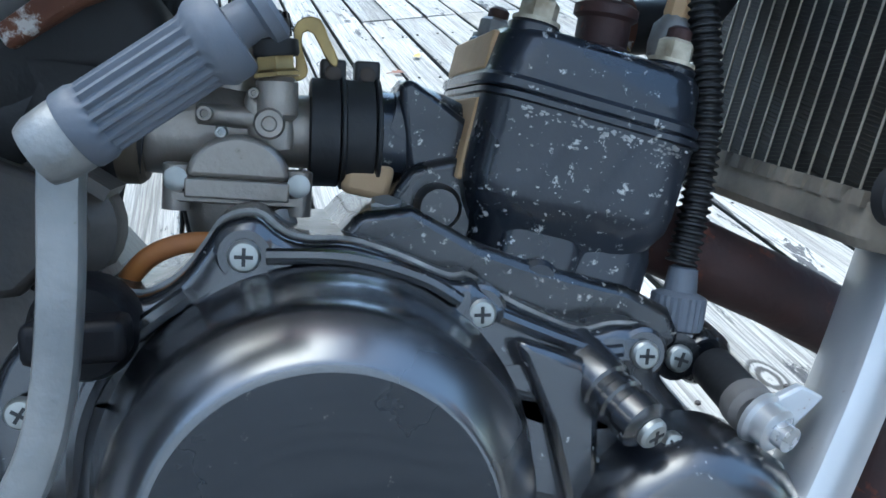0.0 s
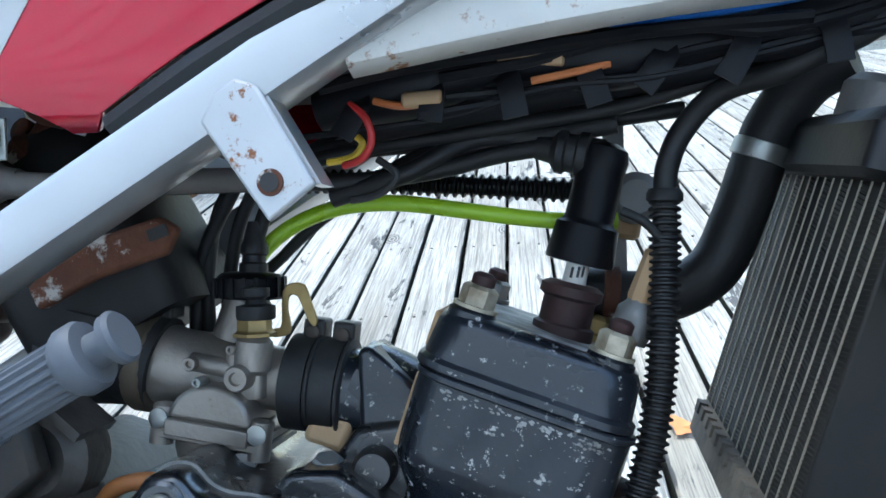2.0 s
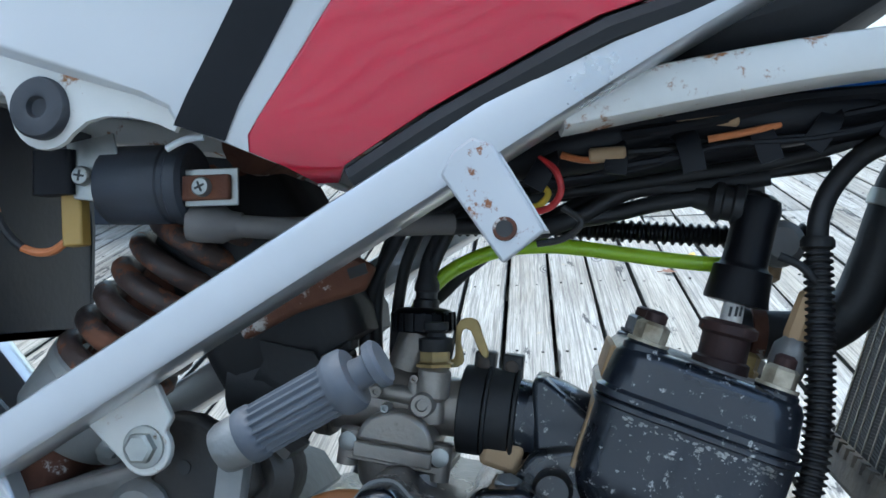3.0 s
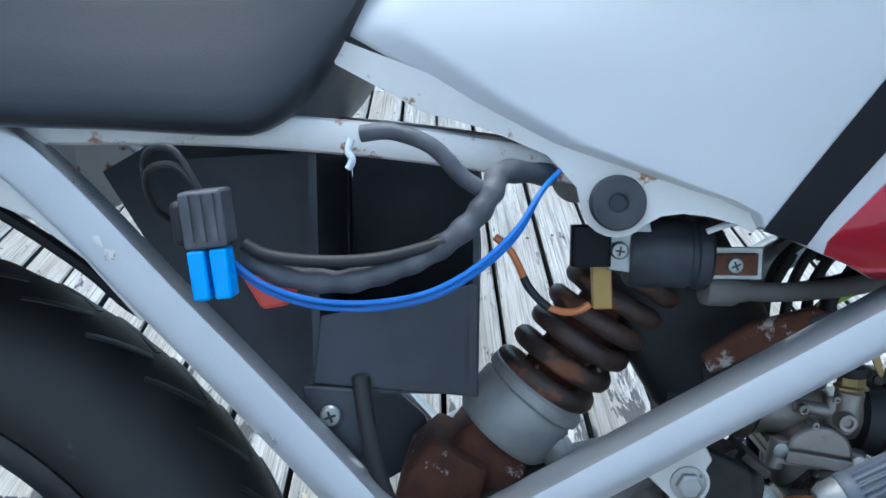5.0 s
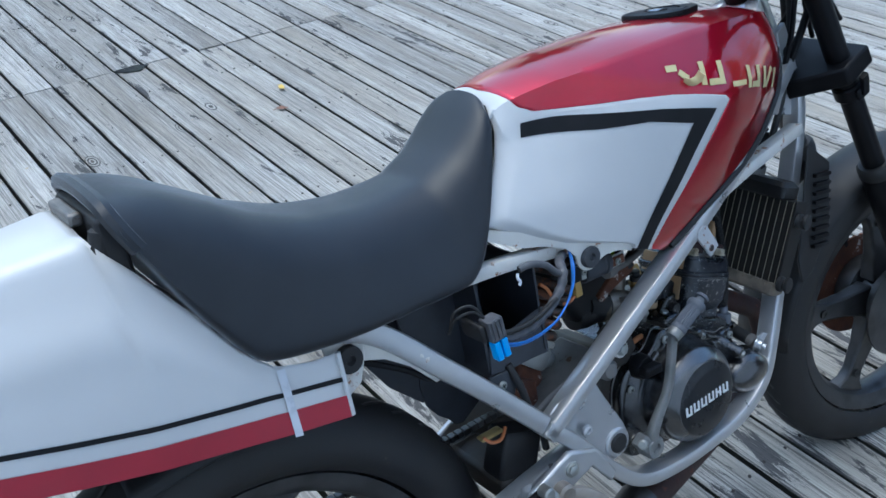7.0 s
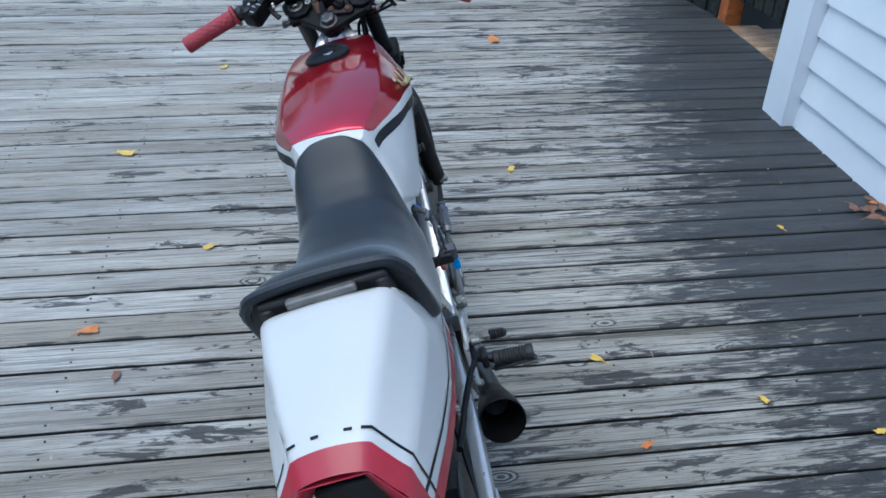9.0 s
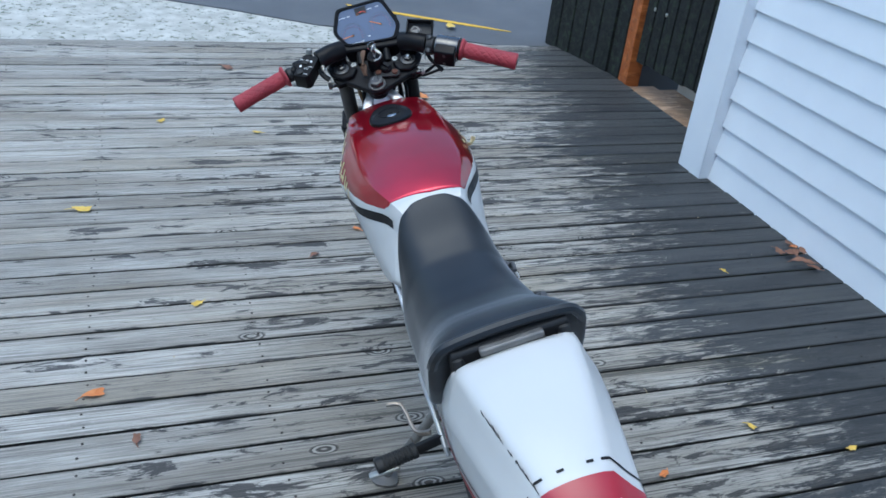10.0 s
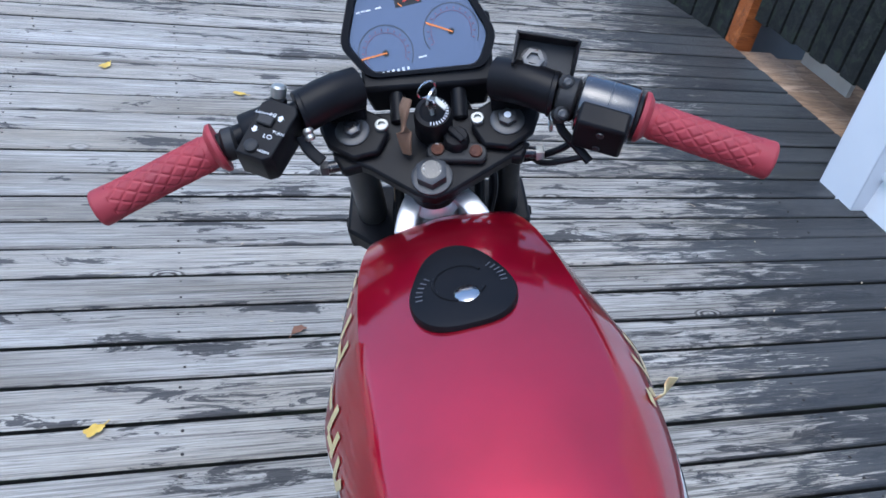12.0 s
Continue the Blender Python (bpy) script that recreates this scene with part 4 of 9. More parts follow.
# open plastic seat base seen behind the cushion
part("seat_base", loft([[Vector((x, y, z)) for y, z in ((-0.088, zb), (-0.084, zt), (0.084, zt), (0.088, zb))] for x, zt, zb in ((-0.050, 0.846, 0.800), (-0.030, 0.855, 0.790))]), DUSTY, seat, "black plastic seat base edge", bevel=0.004)
part("lip", add_sweep(bmesh.new(), spline([(-0.026, -0.108, 0.820), (-0.036, -0.101, 0.842), (-0.041, -0.080, 0.858), (-0.042, 0, 0.864), (-0.041, 0.080, 0.858), (-0.036, 0.101, 0.842), (-0.026, 0.108, 0.820)], 8), circle(0.008, 8), (1, 0, 0)), VINYL, seat, "rolled vinyl rear lip")
part("bracket", box(-0.062, -0.050, -0.045, 0.045, 0.838, 0.850), DULLALLOY, seat, "dull alloy strap on the seat base", bevel=0.003)
for y in (-0.075, 0.075):
    part("rubber_stop", rod((-0.056, y, 0.80), (-0.044, y, 0.838), 0.010), RUBBER, seat)

# tail fairing
TAILX = [0.116, 0.088, 0.056, 0.030, 0.001, -0.031, -0.062, -0.12, -0.18, -0.24, -0.285, -0.325]
TTOP = [0.662, 0.665, 0.674, 0.700, 0.748, 0.796, 0.835, 0.830, 0.821, 0.809, 0.799, 0.786]
TTY = [0.105, 0.106, 0.106, 0.105, 0.100, 0.092, 0.083, 0.074, 0.062, 0.051, 0.043, 0.038]
TBOT = [0.594, 0.600, 0.606, 0.612, 0.618, 0.624, 0.630, 0.643, 0.657, 0.672, 0.682, 0.692]
TBY = [0.106, 0.108, 0.109, 0.110, 0.110, 0.109, 0.109, 0.105, 0.099, 0.090, 0.083, 0.076]


def tail_point(x, v, lift=0.0):
    """v from 0 at the lower edge to 1 at the ridge, on the right side (as positive y)."""
    zt, yt, zb, yb = (lin(TAILX[::-1], t[::-1], x) for t in (TTOP, TTY, TBOT, TBY))
    y = yb + (yt - yb) * v + (0.012 * math.sin(v * math.pi) + 0.0045 * math.exp(-((v - 0.62) / 0.10) ** 2)) * min(1, max(0, (0.04 - x) / 0.1))
    if x < -0.2:
        # the rear opening is cut at a slant, the top edge further ahead
        x = -0.2 + (x + 0.2) * (0.135 - 0.038 * min(1.0, max(0.0, v))) / 0.125
    return Vector((x, y + lift, zb + (zt - zb) * v))


XS = [0.116 - 0.441 * k / 50 for k in range(51)]
tail = tagged(new("tail_fairing"), "scuffed white tail fairing with red lower edge")
tail.parent = bike
def tail_profile(x):
    """Lower right edge, over the rounded ridges and the top, to the lower left edge."""
    side = [tail_point(x, 0.93 * v / 12) for v in range(13)]
    corner = tail_point(x, 1)
    def over(f):
        return Vector((corner.x, corner.y * f, corner.z + 0.006 * (1 - f * f)))
    bend = [side[-1] * (1 - t) ** 2 + corner * (2 * t * (1 - t)) + over(0.80) * t * t for t in (0.2, 0.4, 0.6, 0.8, 1.0)]
    return side + bend, [over(f) for f in (0.8, 0.6, 0.4, 0.2, 0.0, -0.2, -0.4, -0.6, -0.8)]


bm = bmesh.new()
EDGE_X = max(x for x in XS if x <= -0.060)
for sgn in (-1, 1):
    prior = None
    for x in XS:
        line = tail_profile(x)[0] if x <= EDGE_X else [tail_point(x, v / 17) for v in range(18)]
        row = [bm.verts.new((p.x, sgn * p.y, p.z)) for p in line]
        if prior:
            for k in range(17):
                bm.faces.new((prior[k], prior[k + 1], row[k + 1], row[k]))
        prior = row
prior = None
for x in XS:
    if x <= EDGE_X:
        row = [bm.verts.new(p) for p in tail_profile(x)[1]]
        if prior:
            for k in range(8):
                bm.faces.new((prior[k], prior[k + 1], row[k + 1], row[k]))
        prior = row
bmesh.ops.remove_doubles(bm, verts=bm.verts, dist=0.0002)
solidify(part("tail_shell", bm, WHITE, tail, "white painted tail shell with black scuffs"), 0.0012, 0)


def tail_strip(h0, h1, lift, x0=0.116, x1=-0.325):
    lines = []
    for k in range(45):
        x = x0 + (x1 - x0) * k / 44
        zt, zb = lin(TAILX[::-1], TTOP[::-1], x), lin(TAILX[::-1], TBOT[::-1], x)
        lines.append([tail_point(x, h / (zt - zb), lift) for h in (h0, (h0 + h1) / 2, h1)])
    return lines


for sgn in (-1, 1):
    for nm, h0, h1, lift, mt, lb in (("red_edge", -0.001, 0.0225, 0.0016, REDFLAT, "red painted lower edge"), ("pinstripe", 0.0375, 0.0425, 0.0015, BLACKTAPE, "thin black pinstripe")):
        part(nm, loft([[Vector((p.x, sgn * p.y, p.z)) for p in r] for r in tail_strip(h0, h1, lift)], False, False), mt, tail, lb)
    part("tape", loft([[Vector((p.x, sgn * p.y, p.z)) for p in r] for r in tail_strip(-0.004, 0.066, 0.0026, 0.0625, 0.0545)], False, False), CLEARTAPE, tail, "strip of milky repair tape")
    part("front_edge", add_sweep(bmesh.new(), [Vector((p.x, sgn * p.y, p.z)) for p in [tail_point(0.117, v / 6) for v in range(7)]], circle(0.003, 6)), WHITE, tail)
# dark lines and red arch round the open lamp recess
arch = [tail_point(-0.312, v) for v in (0.0, 0.2, 0.4, 0.6, 0.8, 0.97)]
arch = [Vector((p.x, -p.y, p.z)) for p in arch] + [Vector((-0.312, y, tail_point(-0.312, 1).z + 0.005)) for y in (-0.03, 0, 0.03)] + arch[::-1]
def arch_band(x0, x1, lift, cut=slice(None)):
    lines = []
    for x in (x0, (x0 + x1) / 2, x1):
        s = [tail_point(x, v / 8, lift) for v in range(9)]
        zr = tail_point(x, 1).z
        yr = tail_point(x, 1).y
        lines.append(([Vector((p.x, -p.y, p.z)) for p in s] + [Vector((tail_point(x, 1).x, yr * f, zr + lift + 0.006 * (1 - f * f))) for f in (-0.8, -0.6, -0.4, -0.2, 0, 0.2, 0.4, 0.6, 0.8)] + s[::-1])[cut])
    return loft(lines, False, False)
part("red_rear_band", arch_band(-0.290, -0.328, 0.0020), REDFLAT, tail, "red painted band round the lamp opening")
for cut in (slice(0, 10), slice(10, 12), slice(14, 16), slice(17, 19), slice(19, 27)):
    part("pinstripe", arch_band(-0.268, -0.2725, 0.0016, cut), BLACKTAPE, tail, "broken black pinstripe")
rim = []
for k, sc in ((0, 1.0), (1, 0.90), (2, 0.80)):
    side = [tail_point(-0.327, q / 8) for q in range(9)]
    ring = [(sg, p) for sg, p in [(-1, p) for p in side] + [(1, p) for p in side[::-1]]]
    rim.append([Vector((p.x + 0.003 * k + 0.010 * k * min(1.0, max(0.0, (p.z - 0.74) / 0.04)), sg * (p.y - 0.010 * k), p.z - 0.004 * k * min(1.0, max(0.0, (p.z - 0.74) / 0.04)))) for sg, p in ring])
solidify(part("lamp_surround", loft(rim, False, False), REDFLAT, tail, "red inner rim of the lamp opening"), 0.002)
part("inner_tray", box(-0.270, 0.06, -0.055, 0.055, 0.655, 0.662), DUSTY, tail, "black plastic inner tray", bevel=0.002)
part("lamp_bracket", box(-0.270, -0.240, -0.040, 0.040, 0.655, 0.745), DUSTY, tail, "dark bracket in the lamp opening", bevel=0.004)
# scuffs: short dark worn streaks on the ridge
rng = random.Random(5)
for k in range(22):
    x = -0.14 - 0.14 * rng.random()
    p = tail_point(x, 0.985 + 0.02 * rng.random(), 0.0014)
    sg = 1
    ln = 0.004 + 0.012 * rng.random()
    q = tail_point(x - ln, 0.985, 0.0014)
    w = 0.0004 + 0.0011 * rng.random()
    part("scuff", loft([[Vector((a.x, sg * (a.y + 0.001), a.z + 0.0008 - w)), Vector((a.x, sg * (a.y + 0.0003), a.z + 0.001 + w))] for a in (p, q)], False, False), BLACKTAPE, tail, "black scuff mark")

# ---------------------------------------------------------------- frame
chassis = tagged(new("frame"), "silver painted square-tube frame with rust spots")
chassis.parent = bike


def beam(name, pts, w, h, mat=None, n=8, label="", both=True, c=0.004):
    for sgn in ((-1, 1) if both else (-1,)):
        path = spline([(x, sgn * abs(y) if y else 0, z) for x, y, z in pts], n)
        part(name, add_sweep(bmesh.new(), path, square(h, w, c)), mat or SILVER, chassis, label)


beam("main_tube", [(0.352, 0.086, 0.440), (0.48, 0.086, 0.5155), (0.60, 0.086, 0.5863), (0.72, 0.082, 0.657), (0.80, 0.068, 0.700), (0.875, 0.047, 0.737), (0.915, 0.034, 0.756)], 0.028, 0.021)
beam("down_tube", [(0.938, 0.030, 0.715), (0.930, 0.034, 0.660), (0.905, 0.039, 0.585), (0.870, 0.044, 0.495), (0.838, 0.052, 0.425), (0.803, 0.064, 0.368), (0.763, 0.077, 0.326), (0.705, 0.085, 0.301), (0.64, 0.087, 0.292), (0.56, 0.087, 0.290), (0.495, 0.086, 0.302), (0.445, 0.086, 0.345), (0.385, 0.086, 0.420), (0.352, 0.086, 0.452)], 0.028, 0.020, n=6, both=False)
beam("brace_tube", [(0.672, 0.076, 0.624), (0.78, 0.062, 0.642), (0.925, 0.040, 0.656)], 0.022, 0.018, CREAM, label="off-white cross brace with rust streaks")
beam("seat_strut", [(0.352, 0.086, 0.456), (0.30, 0.087, 0.515), (0.24, 0.088, 0.580), (0.165, 0.088, 0.657), (0.10, 0.088, 0.685), (0.0, 0.085, 0.715), (-0.12, 0.075, 0.742)], 0.020, 0.024)
beam("seat_rail", [(0.155, 0.078, 0.668), (0.25, 0.076, 0.668), (0.34, 0.074, 0.662), (0.43, 0.070, 0.650), (0.52, 0.064, 0.640), (0.62, 0.058, 0.650)], 0.020, 0.017, CREAM, label="off-white upper seat rail")
part("gusset", plate([(0.1422, 0.636), (0.1426, 0.6528), (0.1607, 0.6575), (0.1992, 0.6199), (0.2315, 0.5751), (0.224, 0.5735), (0.1977, 0.6045), (0.1711, 0.6251)], -0.0905, -0.0865), CREAM, chassis, "off-white gusset plate with rust", bevel=0.001)
part("weld", lathe([(0.0, -0.013), (0.004, -0.011), (0.0062, -0.005), (0.0055, 0.001), (0.0066, 0.006), (0.004, 0.012), (0.0, 0.014)], (0.211, -0.0925, 0.6120), (0.261, -0.0925, 0.5520), 12), CREAM, chassis, "lumpy white painted weld")
part("head_tube", rod((0.872, 0, 0.857), (0.950, 0, 0.698), 0.029, 24), SILVER, chassis)
for sgn in (-1, 1):
    g = [(0.874, 0.690), (0.895, 0.716), (0.905, 0.760), (0.900, 0.800), (0.918, 0.812), (0.935, 0.770), (0.950, 0.720), (0.945, 0.675), (0.922, 0.676)]
    part("head_gusset", plate(g, sgn * 0.026, sgn * 0.034), SILVER, chassis, "pierced silver steering head gusset", bevel=0.002)
    for x, z in ((0.918, 0.770), (0.930, 0.735), (0.915, 0.725)):
        # dark disc painted in for the shaded hole
        part("gusset_hole", lathe([(0.007, 0), (0.007, 0.001), (0, 0.001)], (x, sgn * 0.0342, z), (x, sgn, z), 16), INKRECESS, chassis)
# pivot plates
for sgn in (-1, 1):
    pl = [(0.352, 0.448), (0.372, 0.466), (0.432, 0.490), (0.452, 0.447), (0.478, 0.396), (0.483, 0.380), (0.480, 0.364), (0.470, 0.353), (0.455, 0.350), (0.442, 0.356), (0.421, 0.372), (0.397, 0.404)]
    po = part("pivot_plate", plate(pl, sgn * 0.076, sgn * 0.088), SILVER, chassis, "silver pivot plate with open bolt holes", bevel=0.002)
    for x, z in ((0.380, 0.457), (0.411, 0.420)):
        part("boss", lathe([(0.0035, 0), (0.0075, 0), (0.0075, 0.004), (0.0045, 0.006), (0.0035, 0.003), (0.0, 0.003)], (x, sgn * 0.094, z), (x, sgn * 9, z), 16), SILVER, po)
    part("pivot_boss", lathe([(0.020, 0), (0.020, 0.016), (0.018, 0.018), (0.0135, 0.018)], (0.462, sgn * 0.074, 0.374), (0.462, sgn * 9, 0.374), 28), SILVER, po)
    part("pivot_plug", lathe([(0.0134, 0), (0.0134, 0.003), (0.011, 0.005), (0, 0.005)], (0.462, sgn * 0.0905, 0.374), (0.462, sgn * 9, 0.374), 24), RUBBER, po, "black rubber pivot plug")
    # tab with hole below the main tube, on one side alone
    if sgn > 0:
        continue
    tab = [(0.628, 0.597), (0.633, 0.606), (0.640, 0.611), (0.648, 0.608), (0.667, 0.575), (0.651, 0.563)]
    tb = part("bracket_tab", plate(tab, sgn * 0.097, sgn * 0.101), RUSTYSILVER, chassis, "rusty silver fairing tab", bevel=0.0012)
    part("tab_web", plate([(0.640, 0.612), (0.649, 0.608), (0.668, 0.5752), (0.664, 0.575), (0.645, 0.606)], sgn * 0.082, sgn * 0.0972), SILVER, tb)
    part("tab_hole", lathe([(0.0032, 0), (0.0046, 0), (0.0044, 0.0008), (0.0032, 0.0008)], (0.652, sgn * 0.1011, 0.576), (0.652, sgn * 9, 0.576), 20), RUST, tb)
    part("hole_dark", lathe([(0.0032, 0), (0.0032, 0.0004), (0, 0.0004)], (0.652, sgn * 0.1020, 0.576), (0.652, sgn * 9, 0.576), 16), INKRECESS, tb)
for sgn in (-1, 1):
    # rear tail mount with grommet
    mt = [(0.108, 0.668), (0.152, 0.668), (0.150, 0.640), (0.140, 0.614), (0.118, 0.602), (0.110, 0.640)]
    mo = part("tail_mount", plate(mt, sgn * 0.088, sgn * 0.092), CREAM, chassis, "off-white tail mounting plate", bevel=0.001)
    part("grommet", lathe([(0.0035, 0), (0.0135, 0), (0.0145, 0.002), (0.0145, 0.008), (0.0135, 0.010), (0.0055, 0.010), (0.0035, 0.006)], (0.130, sgn * 0.092, 0.646), (0.130, sgn * 9, 0.646), 28), RUBBER, mo, "round black rubber grommet")
    # gusset web behind the seat strut
    part("strut_web", plate([(0.150, 0.667), (0.175, 0.654), (0.230, 0.590), (0.222, 0.582), (0.200, 0.606), (0.150, 0.640)], sgn * 0.083, sgn * 0.086), CREAM, chassis, "folded off-white web")

# ---------------------------------------------------------------- wheels, swingarm
def wheel(name, centre, r_tyre, r_rim, half, m, label):
    w = tagged(new(name), label)
    w.parent = bike
    w.matrix_basis = m
    ax = (0, 1, 0)
    def turned(profile, seg=72):
        return add_lathe(bmesh.new(), profile, Matrix.Rotation(radians(-90), 4, "X"), seg)
    tp = []
    for k in range(25):
        a = radians(-128 + 256 * k / 24)
        tp.append((r_rim + (r_tyre - r_rim) * (0.40 + 0.60 * math.cos(a)) if abs(a) < 1.6 else r_rim + (r_tyre - r_rim) * (0.40 + 0.42 * math.cos(a)), half * math.sin(a) * 1.0))
    bm = bmesh.new()
    rings = []
    seg = 96
    for r, h in tp:
        rings.append([bm.verts.new((r * math.cos(k * math.tau / seg), h, r * math.sin(k * math.tau / seg))) for k in range(seg)])
    for a, b in zip(rings, rings[1:]):
        for k in range(seg):
            bm.faces.new((a[k], a[(k + 1) % seg], b[(k + 1) % seg], b[k]))
    ty = part("tyre", bm, TYRE, w, "worn black tyre with angled grooves")
    for k in range(44):
        a0 = k * math.tau / 44
        for sg in (-1, 1):
            pts = []
            for q in range(6):
                a = radians(5 + 20 * q / 5)
                r = r_rim + (r_tyre - r_rim) * (0.40 + 0.60 * math.cos(a)) - 0.0002
                pts.append(Vector((r * math.cos(a0 + 0.10 * q / 5 * 1.2), sg * half * math.sin(a), r * math.sin(a0 + 0.10 * q / 5 * 1.2))))
            if k == 0:
                # groove's shade drawn as a dark strip on the tread
                gm = part("groove", add_sweep(bmesh.new(), pts, square(0.005, 0.0012, 0.0003), Vector((math.cos(a0), 0, math.sin(a0)))), INKRECESS, ty)
                first = gm if sg < 0 else first
                second = gm if sg > 0 else None
            else:
                again(first if sg < 0 else second, Matrix.Rotation(-a0, 4, "Y"))
    rp = [(r_rim - 0.016, -half * 0.50), (r_rim - 0.004, -half * 0.66), (r_rim + 0.008, -half * 0.72), (r_rim + 0.009, -half * 0.66), (r_rim + 0.002, -half * 0.58), (r_rim + 0.002, half * 0.58), (r_rim + 0.009, half * 0.66), (r_rim + 0.008, half * 0.72), (r_rim - 0.004, half * 0.66), (r_rim - 0.016, half * 0.50), (r_rim - 0.024, half * 0.2), (r_rim - 0.024, -half * 0.2), (r_rim - 0.016, -half * 0.50)]
    bm = bmesh.new()
    rings = [[bm.verts.new((r * math.cos(k * math.tau / seg), h, r * math.sin(k * math.tau / seg))) for k in range(seg)] for r, h in rp]
    for a, b in zip(rings, rings[1:]):
        for k in range(seg):
            bm.faces.new((a[k], a[(k + 1) % seg], b[(k + 1) % seg], b[k]))
    part("rim", bm, DARKSTEEL, w, "dark grey cast rim")
    part("hub", lathe([(0.030, -0.055), (0.058, -0.05), (0.060, -0.02), (0.042, -0.012), (0.042, 0.012), (0.060, 0.02), (0.058, 0.05), (0.03, 0.055)], (0, 0, 0), (0, 1, 0), 32), DARKSTEEL, w)
    sp = loft([[Vector((xx, y, z)) for xx, y in ((-ww, -th), (ww, -th), (ww, th), (-ww, th))] for z, ww, th in ((0.045, 0.030, 0.016), (0.10, 0.020, 0.012), (0.15, 0.017, 0.010), (r_rim - 0.04, 0.022, 0.011), (r_rim - 0.02, 0.040, 0.013))])
    spoke = part("spoke", sp, DARKSTEEL, w, "dark cast spoke", bevel=0.004, m=Matrix.Rotation(radians(14), 4, "Y"))
    for k in range(1, 5):
        again(spoke, Matrix.Rotation(radians(14 + 72 * k), 4, "Y"))
    for k in range(5):
        mm = Matrix.Rotation(radians(14 + 72 * k), 4, "Y")
        part("spoke_boss", lathe([(0.008, 0), (0.008, 0.002), (0.004, 0.002), (0.004, 0.0005), (0, 0.0005)], mm @ Vector((0, -0.012, r_rim - 0.055)), mm @ Vector((0, -9, r_rim - 0.055)), 12), INKRECESS, w)
    for sg in (-1, 1):
        part("brake_disc" if sg < 0 else "sprocket", lathe([(0.055, 0), (0.098, 0), (0.098, 0.004), (0.055, 0.004)], (0, sg * 0.052, 0), (0, sg * 9, 0), 48), DARKSTEEL if sg < 0 else RUST, w)
    part("axle", rod((0, -0.105, 0), (0, 0.105, 0), 0.009), STEEL, w)
    return w


OILY = material("oily_dusty_black_steel", (0.012, 0.011, 0.010), (0.060, 0.046, 0.034), 24, 0.6, bump=0.25, bump_scale=200, bias=0.56)
rear = wheel("rear_wheel", None, 0.303, 0.217, 0.051, Matrix.Translation((-0.004, 0, 0.302)), "rear wheel with dark cast spokes and worn tyre")
swing = tagged(new("swingarm"), "scuffed silver box-section swingarm")
swing.parent = bike
for sgn in (-1, 1):
    part("arm", add_sweep(bmesh.new(), spline([(0.44, sgn * 0.062, 0.374), (0.33, sgn * 0.072, 0.366), (0.16, sgn * 0.083, 0.344), (0.0, sgn * 0.086, 0.320), (-0.06, sgn * 0.086, 0.312)], 6), square(0.040, 0.026, 0.005)), SILVER if sgn < 0 else OILY, swing, "" if sgn < 0 else "oily black far arm")
    part("axle_plate", plate([(-0.07, 0.298), (-0.07, 0.326), (0.02, 0.340), (0.02, 0.300)], sgn * 0.1, sgn * 0.105), SILVER, swing, bevel=0.002)
    part("axle_nut", lathe([(0.014, 0), (0.014, 0.012), (0.010, 0.014), (0, 0.014)], (-0.02, sgn * 0.105, 0.312), (-0.02, sgn * 9, 0.312), 6), STEEL, swing)
part("cross_member", box(0.300, 0.350, -0.060, 0.060, 0.352, 0.388), OILY, swing, "oily dark swingarm cross member", bevel=0.008)
# black inner mudguard above the tyre, chain and guard on the far side
mud = []
for k in range(22):
    a = radians(80 + 26 * k / 21)
    mud.append([Vector((-0.004 + (0.326 - 0.004 * abs(f)) * math.cos(a), 0.050 * f, 0.302 + (0.322 - 0.022 * f * f) * math.sin(a))) for f in (-1.25, -1, -0.5, 0, 0.5, 1, 1.25)])
solidify(part("mudguard", loft(mud, False, False), DUSTY, bike, "black plastic inner mudguard"), 0.003)

# ---------------------------------------------------------------- engine
engine = tagged(new("engine"), "black enamelled liquid-cooled single cylinder engine")
engine.parent = bike


def sub(name, label=""):
    e = tagged(new(name), label)
    e.parent = bike
    return e


def screw(at, r=0.0056, parent=None, away=(0, -1, 0), head=0.0035, mat=None):
    """A pan-head cross-slot screw."""
    r *= 0.86
    m = frame_along(at, Vector(at) + Vector(away))
    o = part("screw", add_lathe(bmesh.new(), [(r, 0), (r, head * 0.55), (r * 0.82, head * 0.9), (r * 0.5, head), (0, head)], m, 22), mat or STEEL, parent or engine, "dull zinc cross-slot screw")
    a = radians(20 + 61 * (at[0] * 1000 % 5))
    for k in (0, 1):
        q = m @ Matrix.Rotation(a + k * math.pi / 2, 4, "Z")
        # recess shade drawn as two dark bars
        part("slot", box(-r * 0.55, r * 0.55, -r * 0.11, r * 0.11, head * 0.75, head + 0.0003, None, q), INKRECESS, o)
    return o


def hexbolt(at, r, h, parent, away=(0, -1, 0), mat=None, washer=True, label=""):
    m = frame_along(at, Vector(at) + Vector(away))
    bm = bmesh.new()
    if washer:
        add_lathe(bm, [(r * 1.45, 0), (r * 1.45, 0.0016), (r * 1.3, 0.002)], m, 22)
    add_lathe(bm, [(r, 0.0), (r * 1.08, 0.001), (r * 1.08, h * 0.85), (r * 0.85, h), (0, h)], m, 6)
    return part("hex_bolt", bm, mat or STEEL, parent, label or "zinc hex bolt")


